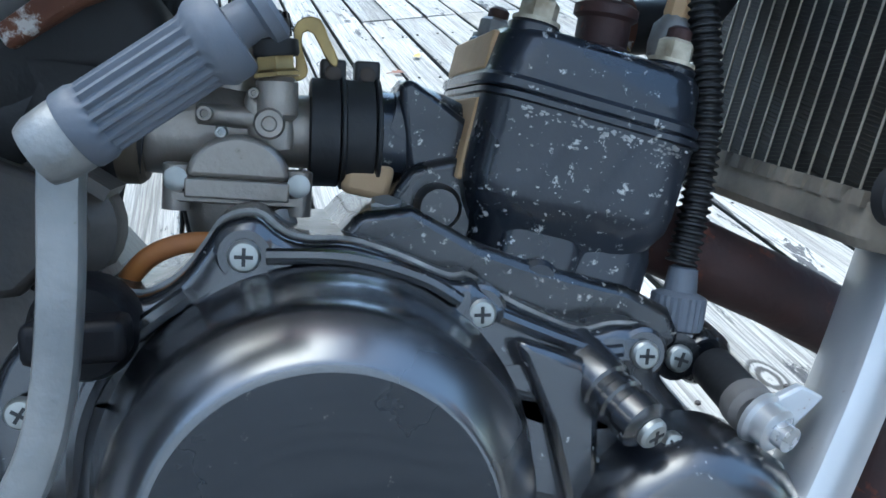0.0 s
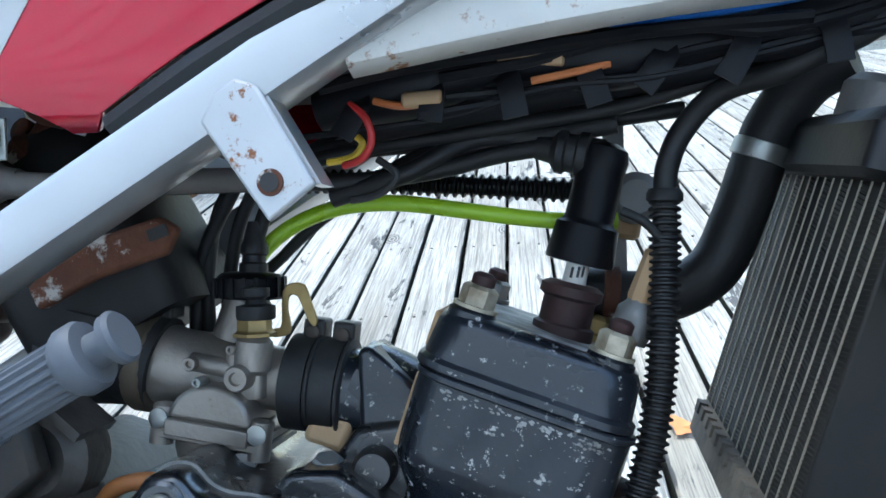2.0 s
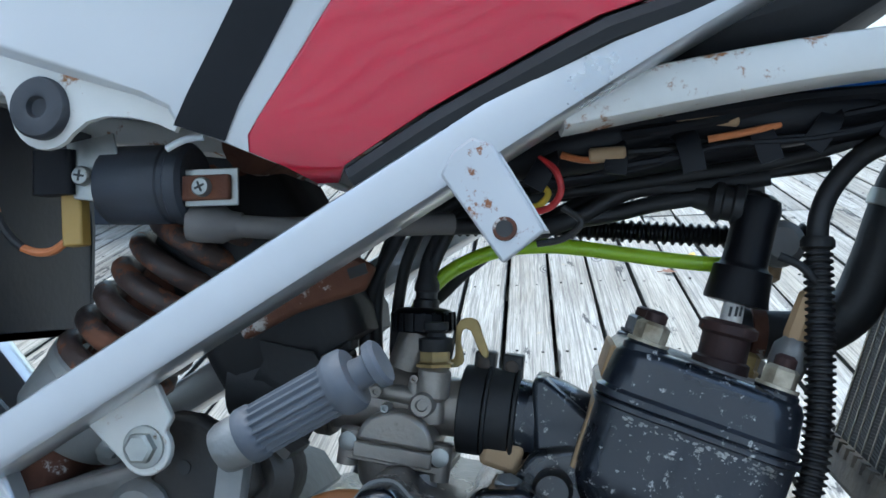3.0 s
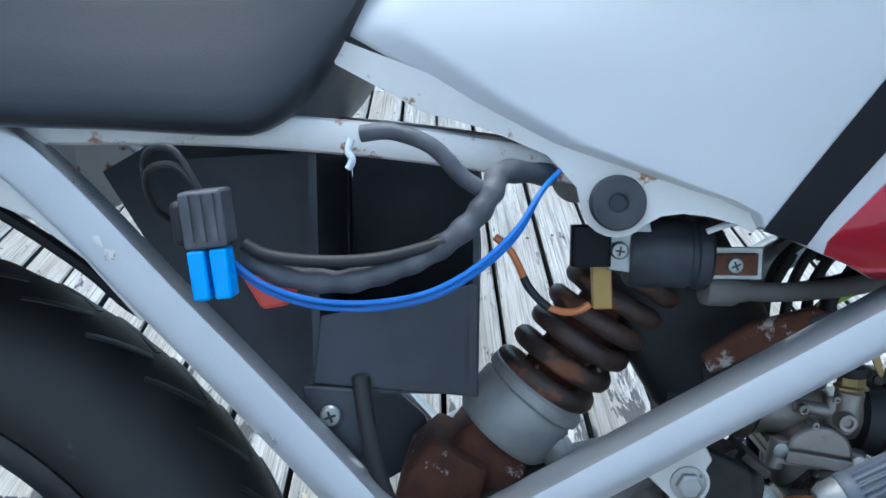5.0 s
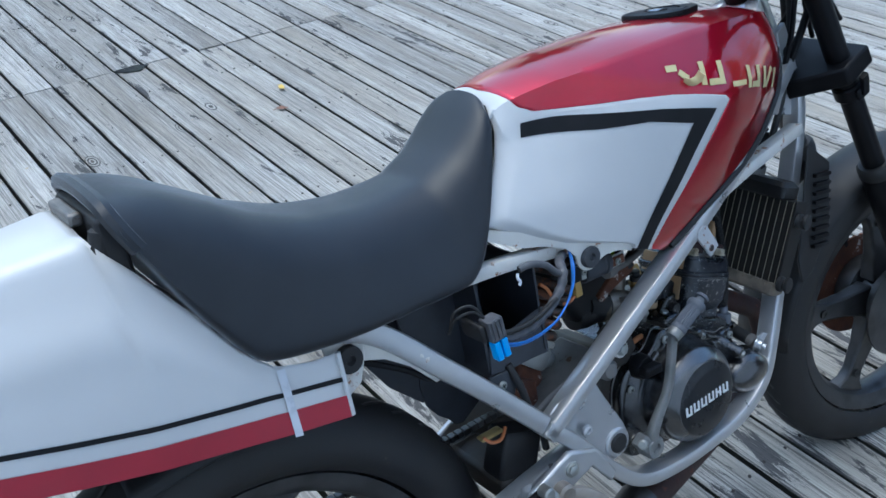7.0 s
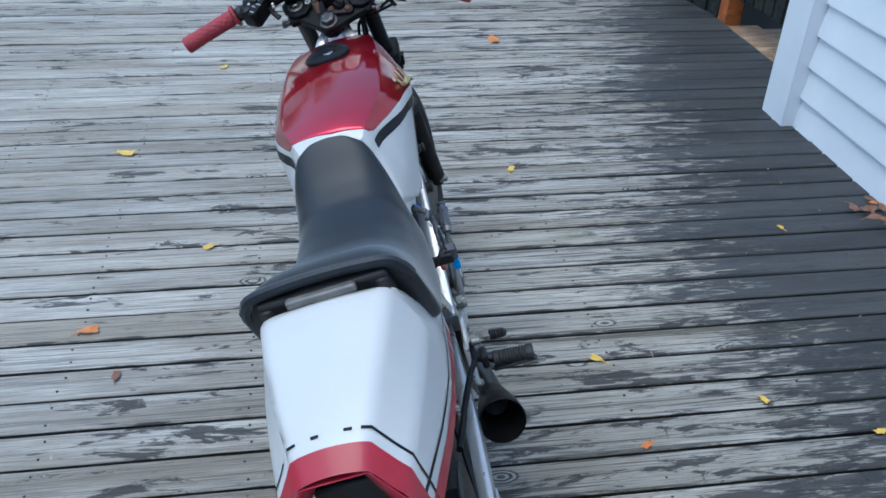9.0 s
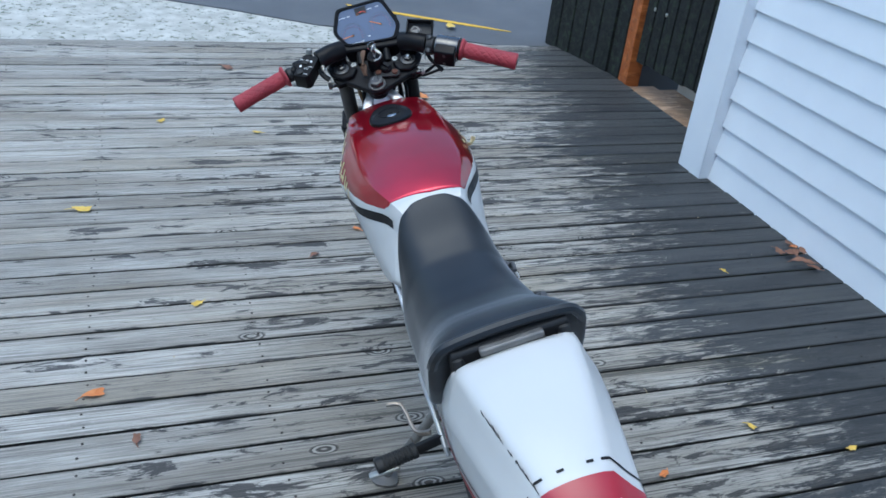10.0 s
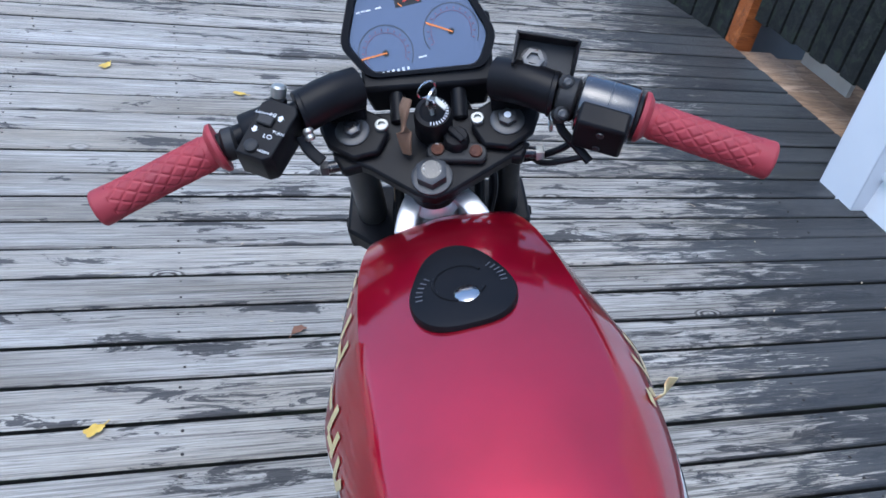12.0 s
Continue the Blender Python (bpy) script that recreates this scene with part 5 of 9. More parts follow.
# crankcase behind, clutch cover in front
CASE_TOP = [(0.500, 0.395), (0.512, 0.432), (0.539, 0.449), (0.555, 0.446), (0.568, 0.451), (0.578, 0.461), (0.585, 0.4685), (0.596, 0.4695), (0.604, 0.462), (0.612, 0.4585), (0.626, 0.4565), (0.643, 0.4490), (0.660, 0.4395), (0.668, 0.4385), (0.678, 0.430), (0.693, 0.4205), (0.709, 0.4125), (0.722, 0.4130), (0.734, 0.410), (0.740, 0.400), (0.739, 0.390), (0.752, 0.372), (0.764, 0.350), (0.764, 0.328), (0.745, 0.312), (0.700, 0.305), (0.620, 0.300), (0.540, 0.308), (0.505, 0.335)]


def round_outline(pts, n=4):
    """A closed smooth outline through the points."""
    out = []
    m = len(pts)
    for i in range(m):
        p0, p1, p2, p3 = (Vector(pts[(i + k - 1) % m]) for k in range(4))
        for k in range(n):
            t = k / n
            out.append(0.5 * ((2 * p1) + (p2 - p0) * t + (2 * p0 - 5 * p1 + 4 * p2 - p3) * t * t + (3 * p1 - p0 - 3 * p2 + p3) * t ** 3))
    return out


def shrink(pts, d, centre):
    """Moves an outline inwards by about d."""
    m = len(pts)
    out = []
    for i in range(m):
        e = (pts[(i + 1) % m] - pts[i - 1]).normalized()
        nrm = Vector((-e.y, e.x))
        if (Vector(centre) - pts[i]).dot(nrm) < 0:
            nrm = -nrm
        out.append(pts[i] + nrm * d)
    return out


def thinned(bm):
    """The side cover gets thinner towards its front end."""
    for v in bm.verts:
        v.co.y += 0.0088 * min(1.0, max(0.0, (v.co.x - 0.645) / 0.085)) * min(1.0, max(0.0, (-0.046 - v.co.y) / 0.013))
    return bm


rim = round_outline(CASE_TOP)
mid = (0.62, 0.38)
part("crankcase", loft([[(p.x, y, p.y) for p in shrink(rim, d, mid)] for y, d in ((0.085, 0.012), (0.075, 0.002), (-0.030, -0.001), (-0.0455, -0.001))]), CASE, engine, "black crankcase with dusty corroded edges")
cover = part("clutch_cover", thinned(loft([[(p.x, y, p.y) for p in shrink(rim, d, mid)] for y, d in ((-0.0460, 0.0), (-0.0580, 0.0), (-0.0605, 0.0012), (-0.0625, 0.0045), (-0.0630, 0.010), (-0.0645, 0.016), (-0.067, 0.026), (-0.068, 0.034))])), GLOSSCASE, engine, "glossy black clutch side cover")
part("gasket", loft([[(p.x, y, p.y) for p in shrink(rim, -0.0012, mid)] for y in (-0.0462, -0.0452)]), CORRODED, engine, "pale corroded gasket edge")
dome = lathe([(0.0745, -0.004), (0.0740, 0.004), (0.0715, 0.009), (0.0700, 0.014), (0.0690, 0.022), (0.0682, 0.0295), (0.0665, 0.0335), (0.0555, 0.0452), (0.0535, 0.0470), (0.0520, 0.0474)], (0.607, -0.0655, 0.378), (0.607, -1, 0.378), 72)
part("clutch_dome", dome, DOMERIM, cover, "round polished black clutch dome")
part("dome_face", lathe([(0.0521, 0.0465), (0.0520, 0.0476), (0.0505, 0.0481), (0.030, 0.0486), (0, 0.0488)], (0.607, -0.0655, 0.378), (0.607, -1, 0.378), 72), DOMEFACE, cover, "satin black dome face")
# raised white maker's mark, as plain bars
for k in range(6):
    x = 0.5700 + 0.0146 * k
    for dx, w, dz, h in ((-0.0042, 0.0030, 0, 0.0135), (0.0036, 0.0030, 0, 0.0135), (0, 0.0105, -0.0054, 0.0028) if k != 4 else (0, 0.006, 0, 0.003)):
        m = Matrix.Translation((x + dx, -0.1142, 0.3770 + 0.0025 * (k - 2.5) * 0.2 + dz)) @ Matrix.Rotation(radians(1.5), 4, "Y")
        part("letter_bar", box(-w / 2, w / 2, -0.0010, 0.0005, -h / 2, h / 2, None, m), PRINT, cover, "white painted bar")
for at in ((0.5910, -0.0620, 0.4575), (0.669, -0.0570, 0.427), (0.731, -0.0525, 0.4020)):
    part("boss", lathe([(0.0105, -0.012), (0.0100, 0.0), (0.0085, 0.0012), (0, 0.0012)], at, Vector(at) + Vector((0, -1, 0)), 24), GLOSSCASE, cover)
    screw((at[0], at[1] - 0.0012, at[2]), 0.0064, cover)
screw((0.7537, -0.034, 0.3918), 0.0066)
part("boss", lathe([(0.010, -0.02), (0.010, 0.0), (0, 0.0)], (0.7537, -0.033, 0.3918), (0.7537, -1, 0.3918), 20), CASE, engine)
# screw pillar, water pump bulge, facet and ribs on the cover
part("pillar", lathe([(0.0115, 0), (0.0112, 0.018), (0.0105, 0.022), (0.0092, 0.023), (0.0092, 0.026), (0.0100, 0.027), (0.0100, 0.030), (0.0088, 0.031), (0.0088, 0.034), (0.0098, 0.035), (0.0095, 0.042), (0.006, 0.0445), (0.0, 0.0445)], (0.7050, -0.046, 0.4040), (0.7205, -0.087, 0.3830), 24), GLOSSCASE, cover)
screw((0.7193, -0.0838, 0.3846), 0.0066, cover, (0.32, -0.85, -0.43))
pump = [[(0.738 + (rx + 0.004 * math.cos(2 * a)) * math.cos(a), y, 0.345 + rz * math.sin(a)) for a in [k * math.tau / 36 for k in range(36)]] for y, rx, rz in ((-0.055, 0.040, 0.034), (-0.074, 0.038, 0.032), (-0.084, 0.034, 0.028), (-0.090, 0.026, 0.021), (-0.093, 0.012, 0.010))]
part("pump_cover", loft(pump), GLOSSCASE, cover, "black bulged water pump cover")
for a in (25, 100, 215, 300):
    screw((0.738 + 0.036 * math.cos(radians(a)), -0.0725, 0.345 + 0.030 * math.sin(radians(a))), 0.0048, cover)
part("rib", add_sweep(bmesh.new(), spline([(0.598, -0.0635, 0.4565), (0.625, -0.0642, 0.4525), (0.648, -0.0642, 0.4430), (0.661, -0.0640, 0.4335)], 8), circle(0.0028, 8)), GLOSSCASE, cover)
part("rib", thinned(add_sweep(bmesh.new(), spline([(0.676, -0.0635, 0.4255), (0.695, -0.0635, 0.4150), (0.712, -0.0632, 0.4065), (0.722, -0.063, 0.4050)], 8), circle(0.0026, 8))), GLOSSCASE, cover)
part("rib", add_sweep(bmesh.new(), spline([(0.526, -0.0635, 0.372), (0.533, -0.066, 0.408), (0.548, -0.067, 0.432), (0.572, -0.0655, 0.447)], 8), circle(0.0035, 8)), GLOSSCASE, cover)
facet = plate([(0.679, 0.4185), (0.704, 0.4070), (0.710, 0.396), (0.706, 0.355), (0.694, 0.345), (0.688, 0.385)], -0.0725, -0.058)
part("facet", thinned(facet), GLOSSCASE, cover, bevel=0.004)
plug = part("oil_cap", lathe([(0.017, 0), (0.017, 0.010), (0.0145, 0.016), (0.0, 0.016)], (0.540, -0.060, 0.441), (0.540, -1, 0.441), 24), PLASTIC, cover, "black oil filler cap")
part("wing", box(-0.015, 0.015, -0.090, -0.073, -0.0065, 0.0065, None, Matrix.Translation((0.541, 0, 0.441)) @ Matrix.Rotation(radians(4), 4, "Y")), PLASTIC, plug, bevel=0.003)
screw((0.517, -0.066, 0.416), 0.0062, cover)
part("kick_boss", lathe([(0.020, -0.02), (0.019, 0.012), (0.016, 0.018), (0.012, 0.018)], (0.508, -0.060, 0.342), (0.508, -1, 0.342), 28), CASE, engine)
part("rear_case", loft([[(x, y, z) for x, z in [(0.470, 0.40), (0.478, 0.445), (0.505, 0.470), (0.53, 0.462), (0.545, 0.44), (0.53, 0.39), (0.49, 0.36)]] for y in (0.07, -0.035, -0.042)]), OILALLOY, engine, "oil-stained rear crankcase lug", bevel=0.006)
part("stained_lug", lathe([(0.020, 0), (0.022, 0.004), (0.022, 0.020), (0.015, 0.026), (0.010, 0.026)], (0.528, -0.020, 0.470), (0.526, -0.06, 0.471), 24), OILALLOY, engine, "dusty dull alloy round housing")
for k in range(5):
    a = radians(50 + 60 * k)
    part("housing_rib", box(-0.0022, 0.0022, -0.048, -0.02, -0.009, 0.009, None, Matrix.Translation((0.528 + 0.021 * math.cos(a), 0, 0.470 + 0.021 * math.sin(a))) @ Matrix.Rotation(-a, 4, "Y")), OILALLOY, engine)
# upper crankcase deck stepping up to the barrel
part("upper_case", loft([[(x, y, z) for x, z in [(0.618, 0.452), (0.632, 0.4640), (0.652, 0.4640), (0.676, 0.4470), (0.700, 0.4360), (0.735, 0.4230), (0.752, 0.4120), (0.757, 0.398), (0.735, 0.385), (0.62, 0.40)]] for y in (0.075, -0.024, -0.034)]), CASE, engine, "black upper crankcase", bevel=0.004)
hexbolt((0.643, -0.015, 0.4590), 0.0062, 0.0075, engine, (0.15, -0.35, 0.92))
part("web", loft([[(x, y, z) for x, z in [(0.640, 0.458), (0.655, 0.4780), (0.676, 0.4800), (0.690, 0.452), (0.678, 0.440)]] for y in (0.05, -0.006, -0.012)]), CASE, engine, bevel=0.004)
part("boss", lathe([(0.0095, 0), (0.0095, 0.010), (0.0075, 0.013), (0, 0.013)], (0.664, -0.008, 0.4610), (0.664, -1, 0.4610), 22), CASE, engine, "round black dowel boss")
part("dirt_block", box(-0.010, 0.010, -0.008, 0.010, -0.007, 0.009, None, Matrix.Translation((0.639, 0.006, 0.473)) @ Matrix.Rotation(radians(18), 4, "Y")), TAN, engine, "tan dirt-caked lug", bevel=0.003)

# barrel and head, leaning forward
STUDNUT = material("chalky_brass_nut", (0.20, 0.155, 0.095), (0.56, 0.50, 0.38), 95, 0.55, metal=0.35, bump=0.3, bump_scale=300)
CYL = Matrix.Translation((0.7185, 0.020, 0.4505)) @ Matrix.Rotation(radians(20), 4, "Y")


def rounded_ring(hx, hy, z, r=0.012, seg=5, m=CYL, cx=0.0):
    pts = []
    for sx, sy, a0 in ((1, 1, 0), (-1, 1, 90), (-1, -1, 180), (1, -1, 270)):
        for k in range(seg + 1):
            a = radians(a0 + 90 * k / seg)
            pts.append(m @ Vector((cx + sx * (hx - r) + r * math.cos(a), sy * (hy - r) + r * math.sin(a), z)))
    return pts


def rounded_block(levels, r=0.012, m=CYL, cx=0.0):
    return loft([rounded_ring(hx, hy, z, min(r, hx * 0.9, hy * 0.9), 5, m, cx) for hx, hy, z in levels])


BX = -0.0045
barrel = part("barrel", rounded_block([(0.035, 0.044, -0.036), (0.036, 0.046, -0.012), (0.040, 0.050, -0.005), (0.0440, 0.0535, 0.003), (0.0450, 0.0545, 0.010), (0.0455, 0.0548, 0.0365), (0.0458, 0.0552, 0.0385)], 0.018, CYL, BX), BARREL, engine, "chipped black water-jacketed barrel")
part("joint", rounded_block([(0.0458, 0.0552, 0.0384), (0.0468, 0.0562, 0.0392), (0.0468, 0.0562, 0.0412), (0.0458, 0.0552, 0.0420)], 0.018, CYL, BX), BARREL, barrel, "pale corroded joint line")
part("port_bulge", rounded_block([(0.0135, 0.0120, -0.050), (0.0165, 0.0150, -0.046), (0.0175, 0.0160, -0.012), (0.0150, 0.0130, 0.0)], 0.007, CYL @ Matrix.Translation((-0.012, -0.033, 0))), BARREL, barrel, "squared transfer port bulge")
part("port_bulge", rounded_block([(0.0210, 0.0200, -0.044), (0.0225, 0.0215, -0.038), (0.0225, 0.0215, -0.010), (0.0200, 0.0180, 0.002)], 0.018, CYL @ Matrix.Translation((0.017, -0.026, 0))), BARREL, barrel, "rounded cylinder foot")
part("port_plug", add_lathe(bmesh.new(), [(0.0085, 0), (0.0085, 0.003), (0.0065, 0.005), (0, 0.0055)], CYL @ Matrix.Translation((-0.012, -0.0485, -0.026)) @ Matrix.Rotation(radians(90), 4, "X"), 20), BARREL, barrel)
head = part("cylinder_head", rounded_block([(0.0455, 0.0548, 0.0420), (0.0464, 0.0558, 0.0430), (0.0464, 0.0558, 0.0458), (0.0446, 0.0540, 0.0476), (0.0432, 0.0525, 0.0620), (0.0415, 0.0505, 0.0655), (0.0375, 0.047, 0.0675), (0.032, 0.043, 0.0680)], 0.017, CYL, BX - 0.0015), BARREL, engine, "chipped black cylinder head")
rng = random.Random(11)
for k in range(300):
    x = rng.uniform(-0.038, 0.030) if k % 3 else rng.choice((-0.030, -0.012, 0.006, 0.024)) + rng.gauss(0, 0.003)
    z = 0.0372 - abs(rng.gauss(0, 0.0017)) if k < 235 else rng.uniform(-0.002, 0.034)
    s = (0.0002 + 0.0011 * rng.random() ** 3) * (0.80 if k < 235 else 0.6)
    bm = bmesh.new()
    bmesh.ops.create_icosphere(bm, subdivisions=1, radius=s, matrix=CYL @ Matrix.Translation((x, -0.0547, z)) @ Matrix.Diagonal((1.4, 0.45, 0.9, 1)))
    for v in bm.verts:
        v.co += Vector((rng.uniform(-1, 1), 0, rng.uniform(-1, 1))) * s * 0.35
    part("corrosion", bm, CORRODED, barrel, "pale corrosion blister", smooth=False)
for x0, z0, z1 in ((-0.0508, 0.004, 0.0370), (-0.0512, 0.0480, 0.0635)):
    part("dust_film", box(x0, x0 + 0.003, -0.037, 0.039, z0, z1, None, CYL), TAN, barrel, "tan dried mud on the rear face", bevel=0.001)
part("inlet_stub", pipe([(0.641, 0.014, 0.4905), (0.655, 0.015, 0.4870), (0.672, 0.016, 0.4800), (0.690, 0.018, 0.4720)], 0.0195, 6, 24), BARREL, barrel, "chipped black inlet stub")
for x, y in ((-0.036, -0.038), (0.0225, -0.038), (-0.036, 0.034), (0.0225, 0.034)):
    stud = CYL @ Matrix.Translation((x, y, -0.0035))
    part("stud_seat", add_lathe(bmesh.new(), [(0.0105, 0.055), (0.0105, 0.0715), (0.009, 0.0730), (0, 0.0730)], stud, 22), BARREL, head)
    n_ = part("stud_nut", add_lathe(add_lathe(bmesh.new(), [(0.0096, 0.0730), (0.0096, 0.0745), (0.0, 0.0745)], stud, 20), [(0.0078, 0.0745), (0.0078, 0.0815), (0.006, 0.083), (0, 0.083)], stud, 6), DULLALLOY if y > 0 else STUDNUT, head, "pale weathered stud nut")
    part("stud_end", add_lathe(bmesh.new(), [(0.0044, 0.082), (0.0050, 0.0835), (0.0050, 0.0870), (0.003, 0.0885), (0, 0.0885)], stud, 12), EXHAUSTRUST, n_)
part("head_dust", rounded_block([(0.031, 0.041, 0.0679), (0.030, 0.040, 0.0686)], 0.015, CYL, BX - 0.0015), CORRODED, head, "pale dusty head top")
# coolant outlet fittings
part("sensor", add_lathe(bmesh.new(), [(0.0075, 0.069), (0.0075, 0.073), (0.0062, 0.074), (0.0062, 0.080), (0.004, 0.082), (0, 0.082)], CYL @ Matrix.Translation((0.0160, 0.008, -0.0015)), 6), BRASS, head, "corroded brass sensor")
sens = part("temperature_sender", add_lathe(bmesh.new(), [(0.008, 0.078), (0.009, 0.084), (0.0085, 0.092), (0.006, 0.095), (0.004, 0.099), (0, 0.099)], CYL @ Matrix.Translation((0.0285, -0.016, -0.003)), 16), DULLALLOY, head, "grey temperature sender")
part("sender_boot", add_lathe(bmesh.new(), [(0.0052, 0.094), (0.0062, 0.098), (0.0052, 0.118), (0.003, 0.120), (0, 0.12)], CYL @ Matrix.Translation((0.0285, -0.016, -0.003)), 8), TAN, sens, "tan plastic connector")
# spark plug and cap
P0, P1 = Vector((0.7430, 0.010, 0.5130)), Vector((0.7640, 0.010, 0.5920))
spark = part("spark_plug", lathe([(0.0125, 0), (0.0125, 0.004), (0.0105, 0.005), (0.0105, 0.014), (0.0085, 0.016), (0.0055, 0.017), (0.0050, 0.036), (0, 0.036)], P0, P1, 28), CERAMIC, head, "white spark plug insulator with dark print")
part("plug_hex", lathe([(0.0135, -0.002), (0.0135, 0.0055), (0.0115, 0.0065), (0.0115, 0.0170), (0.0138, 0.0185), (0.0138, 0.0225), (0.0105, 0.0245), (0.007, 0.0245)], P0, P1, 28), EXHAUSTRUST, spark, "dark red-brown plug body")
for k, (dx, w) in enumerate(((-0.002, 0.0012), (0.0008, 0.0012), (0.0028, 0.001))):
    part("print_bar", box(-w / 2, w / 2, -0.0004, 0.0003, -0.0024, 0.0024, None, Matrix.Translation(P0.lerp(P1, 0.36) + Vector((dx, -0.0053, 0))) @ Matrix.Rotation(radians(15), 4, "Y")), INKRECESS, spark)
pc = part("plug_cap", lathe([(0.0100, 0.033), (0.0148, 0.0335), (0.0152, 0.035), (0.0138, 0.0500), (0.0115, 0.0515), (0.0108, 0.053), (0.0105, 0.074), (0.0112, 0.080), (0.0100, 0.0845), (0.006, 0.087), (0, 0.087)], P0, P1, 30), PLASTIC, head, "glossy black spark plug cap")
part("cap_elbow", lathe([(0.0085, 0), (0.0085, 0.006), (0.0102, 0.007), (0.0102, 0.011), (0.0085, 0.012), (0.0085, 0.016), (0.0098, 0.017), (0.0098, 0.020), (0.006, 0.023), (0.005, 0.030)], P0.lerp(P1, 0.98), (0.728, 0.014, 0.5985), 22), RUBBER, pc, "ribbed rubber boot")
part("ignition_lead", pipe([(0.736, 0.014, 0.597), (0.715, 0.016, 0.5945), (0.690, 0.018, 0.5895), (0.655, 0.015, 0.5855), (0.62, 0.0, 0.585), (0.58, -0.03, 0.583), (0.545, -0.05, 0.582)], 0.0042), RUBBER, bike, "thick black ignition lead")
part("cap_wire", pipe([(0.770, -0.002, 0.567), (0.779, -0.004, 0.562), (0.788, -0.002, 0.552)], 0.002), RUBBER, bike)

# inlet stub, clamps, carburettor
inlet = part("inlet_stub", add_sweep(bmesh.new(), spline([(0.690, 0.016, 0.4700), (0.676, 0.016, 0.4790), (0.662, 0.016, 0.4880), (0.650, 0.016, 0.4930)], 6), circle(0.0205, 24), (0, 1, 0), lambda t: 1.12 - 0.12 * t), BARREL, engine, "black cast inlet stub")
part("inlet_web", plate([(0.655, 0.510), (0.660, 0.512), (0.688, 0.4875), (0.684, 0.455), (0.655, 0.4720)], -0.006, 0.030), BARREL, engine, bevel=0.003)
carb = sub("carburettor", "cast alloy slide carburettor with round float bowl")
A0 = Vector((0.551, 0.014, 0.5030))
AX = Vector((1, 0, -0.133)).normalized()
def on_bore(d):
    return A0 + AX * d
bore = [(0.0170, 0.0), (0.0185, 0.003), (0.0190, 0.010), (0.0175, 0.016), (0.0175, 0.036), (0.0160, 0.046), (0.0150, 0.050), (0.0150, 0.078)]
part("body", lathe(bore, on_bore(0), on_bore(1), 30), ALLOY, carb, "grey cast alloy body")
part("bellmouth_ring", lathe([(0.0165, -0.006), (0.0225, -0.006), (0.0235, -0.004), (0.0235, 0.002), (0.0215, 0.0045), (0.0175, 0.0045)], on_bore(0), on_bore(1), 30), material("oil_stained_brown_ring", (0.060, 0.048, 0.034), (0.17, 0.135, 0.095), 26, 0.5, metal=0.4, bump=0.2), carb, "brown stained intake ring")
rear_clamp = part("clamp_lug", box(-0.0050, 0.0055, -0.003, 0.0115, 0.021, 0.0315, None, Matrix.Translation(on_bore(0.003)) @ Matrix.Rotation(radians(5), 4, "Y")), CLAMPBAND, carb, "dusty clamp lug", bevel=0.0015)
part("clamp_bolt", lathe([(0.0036, 0), (0.0036, 0.002), (0.002, 0.0026), (0, 0.002)], on_bore(0.004) + Vector((0, -0.003, 0.027)), on_bore(0.004) + Vector((0, -1, 0.027)), 14), RUST, rear_clamp)
part("intake_rubber", lathe([(0.022, -0.050), (0.0235, -0.03), (0.0215, -0.012), (0.0215, -0.006), (0.017, -0.006)], on_bore(0), on_bore(1), 28), RUBBER, carb, "black rubber airbox joint")
for d in (0.0675, 0.0815):
    cl = part("hose_clamp", lathe([(0.0205, 0), (0.0222, 0.0008), (0.0222, 0.0118), (0.0205, 0.0126)], on_bore(d), on_bore(d + 1), 34), RUBBER, carb, "black rubber joint with band clamp")
    part("clamp_ear", box(-0.0052, 0.0052, -0.003, 0.0105, 0.015, 0.0300, None, Matrix.Translation(on_bore(d + 0.0095)) @ Matrix.Rotation(radians(7.5), 4, "Y")), CLAMPBAND, cl, "square clamp lug", bevel=0.0012)
    part("clamp_bolt", lathe([(0.0033, 0), (0.0033, 0.0016), (0.0018, 0.0022), (0, 0.0018)], on_bore(d + 0.0095) + Vector((0.003, -0.003, 0.0240)), on_bore(d + 0.0095) + Vector((0.003, -1, 0.0240)), 14), OILYBOLT, cl)
    part("clamp_lip", lathe([(0.0222, 0.0125), (0.0232, 0.0130), (0.0232, 0.0142), (0.0222, 0.0147)], on_bore(d), on_bore(d + 1), 34), RUBBER, cl)
BOWL = Matrix.Translation((0.5880, 0.011, 0.4735)) @ Matrix.Rotation(radians(9.5), 4, "Y") @ Matrix.Scale(0.86, 4)
bowl = part("float_bowl", loft([rounded_ring(hx, hy, z, r, 6, BOWL) for hx, hy, z, r in ((0.010, 0.012, -0.0285, 0.008), (0.0165, 0.018, -0.0265, 0.012), (0.0215, 0.022, -0.019, 0.015), (0.0235, 0.024, -0.010, 0.015), (0.0240, 0.0245, -0.004, 0.015))]), ALLOY, carb, "dull grey float bowl")
part("bowl_flange", loft([rounded_ring(hx, hy, z, 0.006, 4, BOWL) for hx, hy, z in ((0.0310, 0.028, -0.0045), (0.0318, 0.0288, -0.0038), (0.0318, 0.0288, -0.0005), (0.031, 0.028, 0.0002))]), ALLOY, bowl)
part("flange_gasket", loft([rounded_ring(0.0308, 0.0278, z, 0.006, 4, BOWL) for z in (0.0002, 0.0012)]), INKRECESS, bowl)
part("body_flange", loft([rounded_ring(hx, hy, z, 0.006, 4, BOWL) for hx, hy, z in ((0.031, 0.028, 0.0012), (0.0318, 0.0288, 0.0019), (0.0318, 0.0288, 0.0060), (0.0305, 0.0275, 0.0068))]), ALLOY, carb)
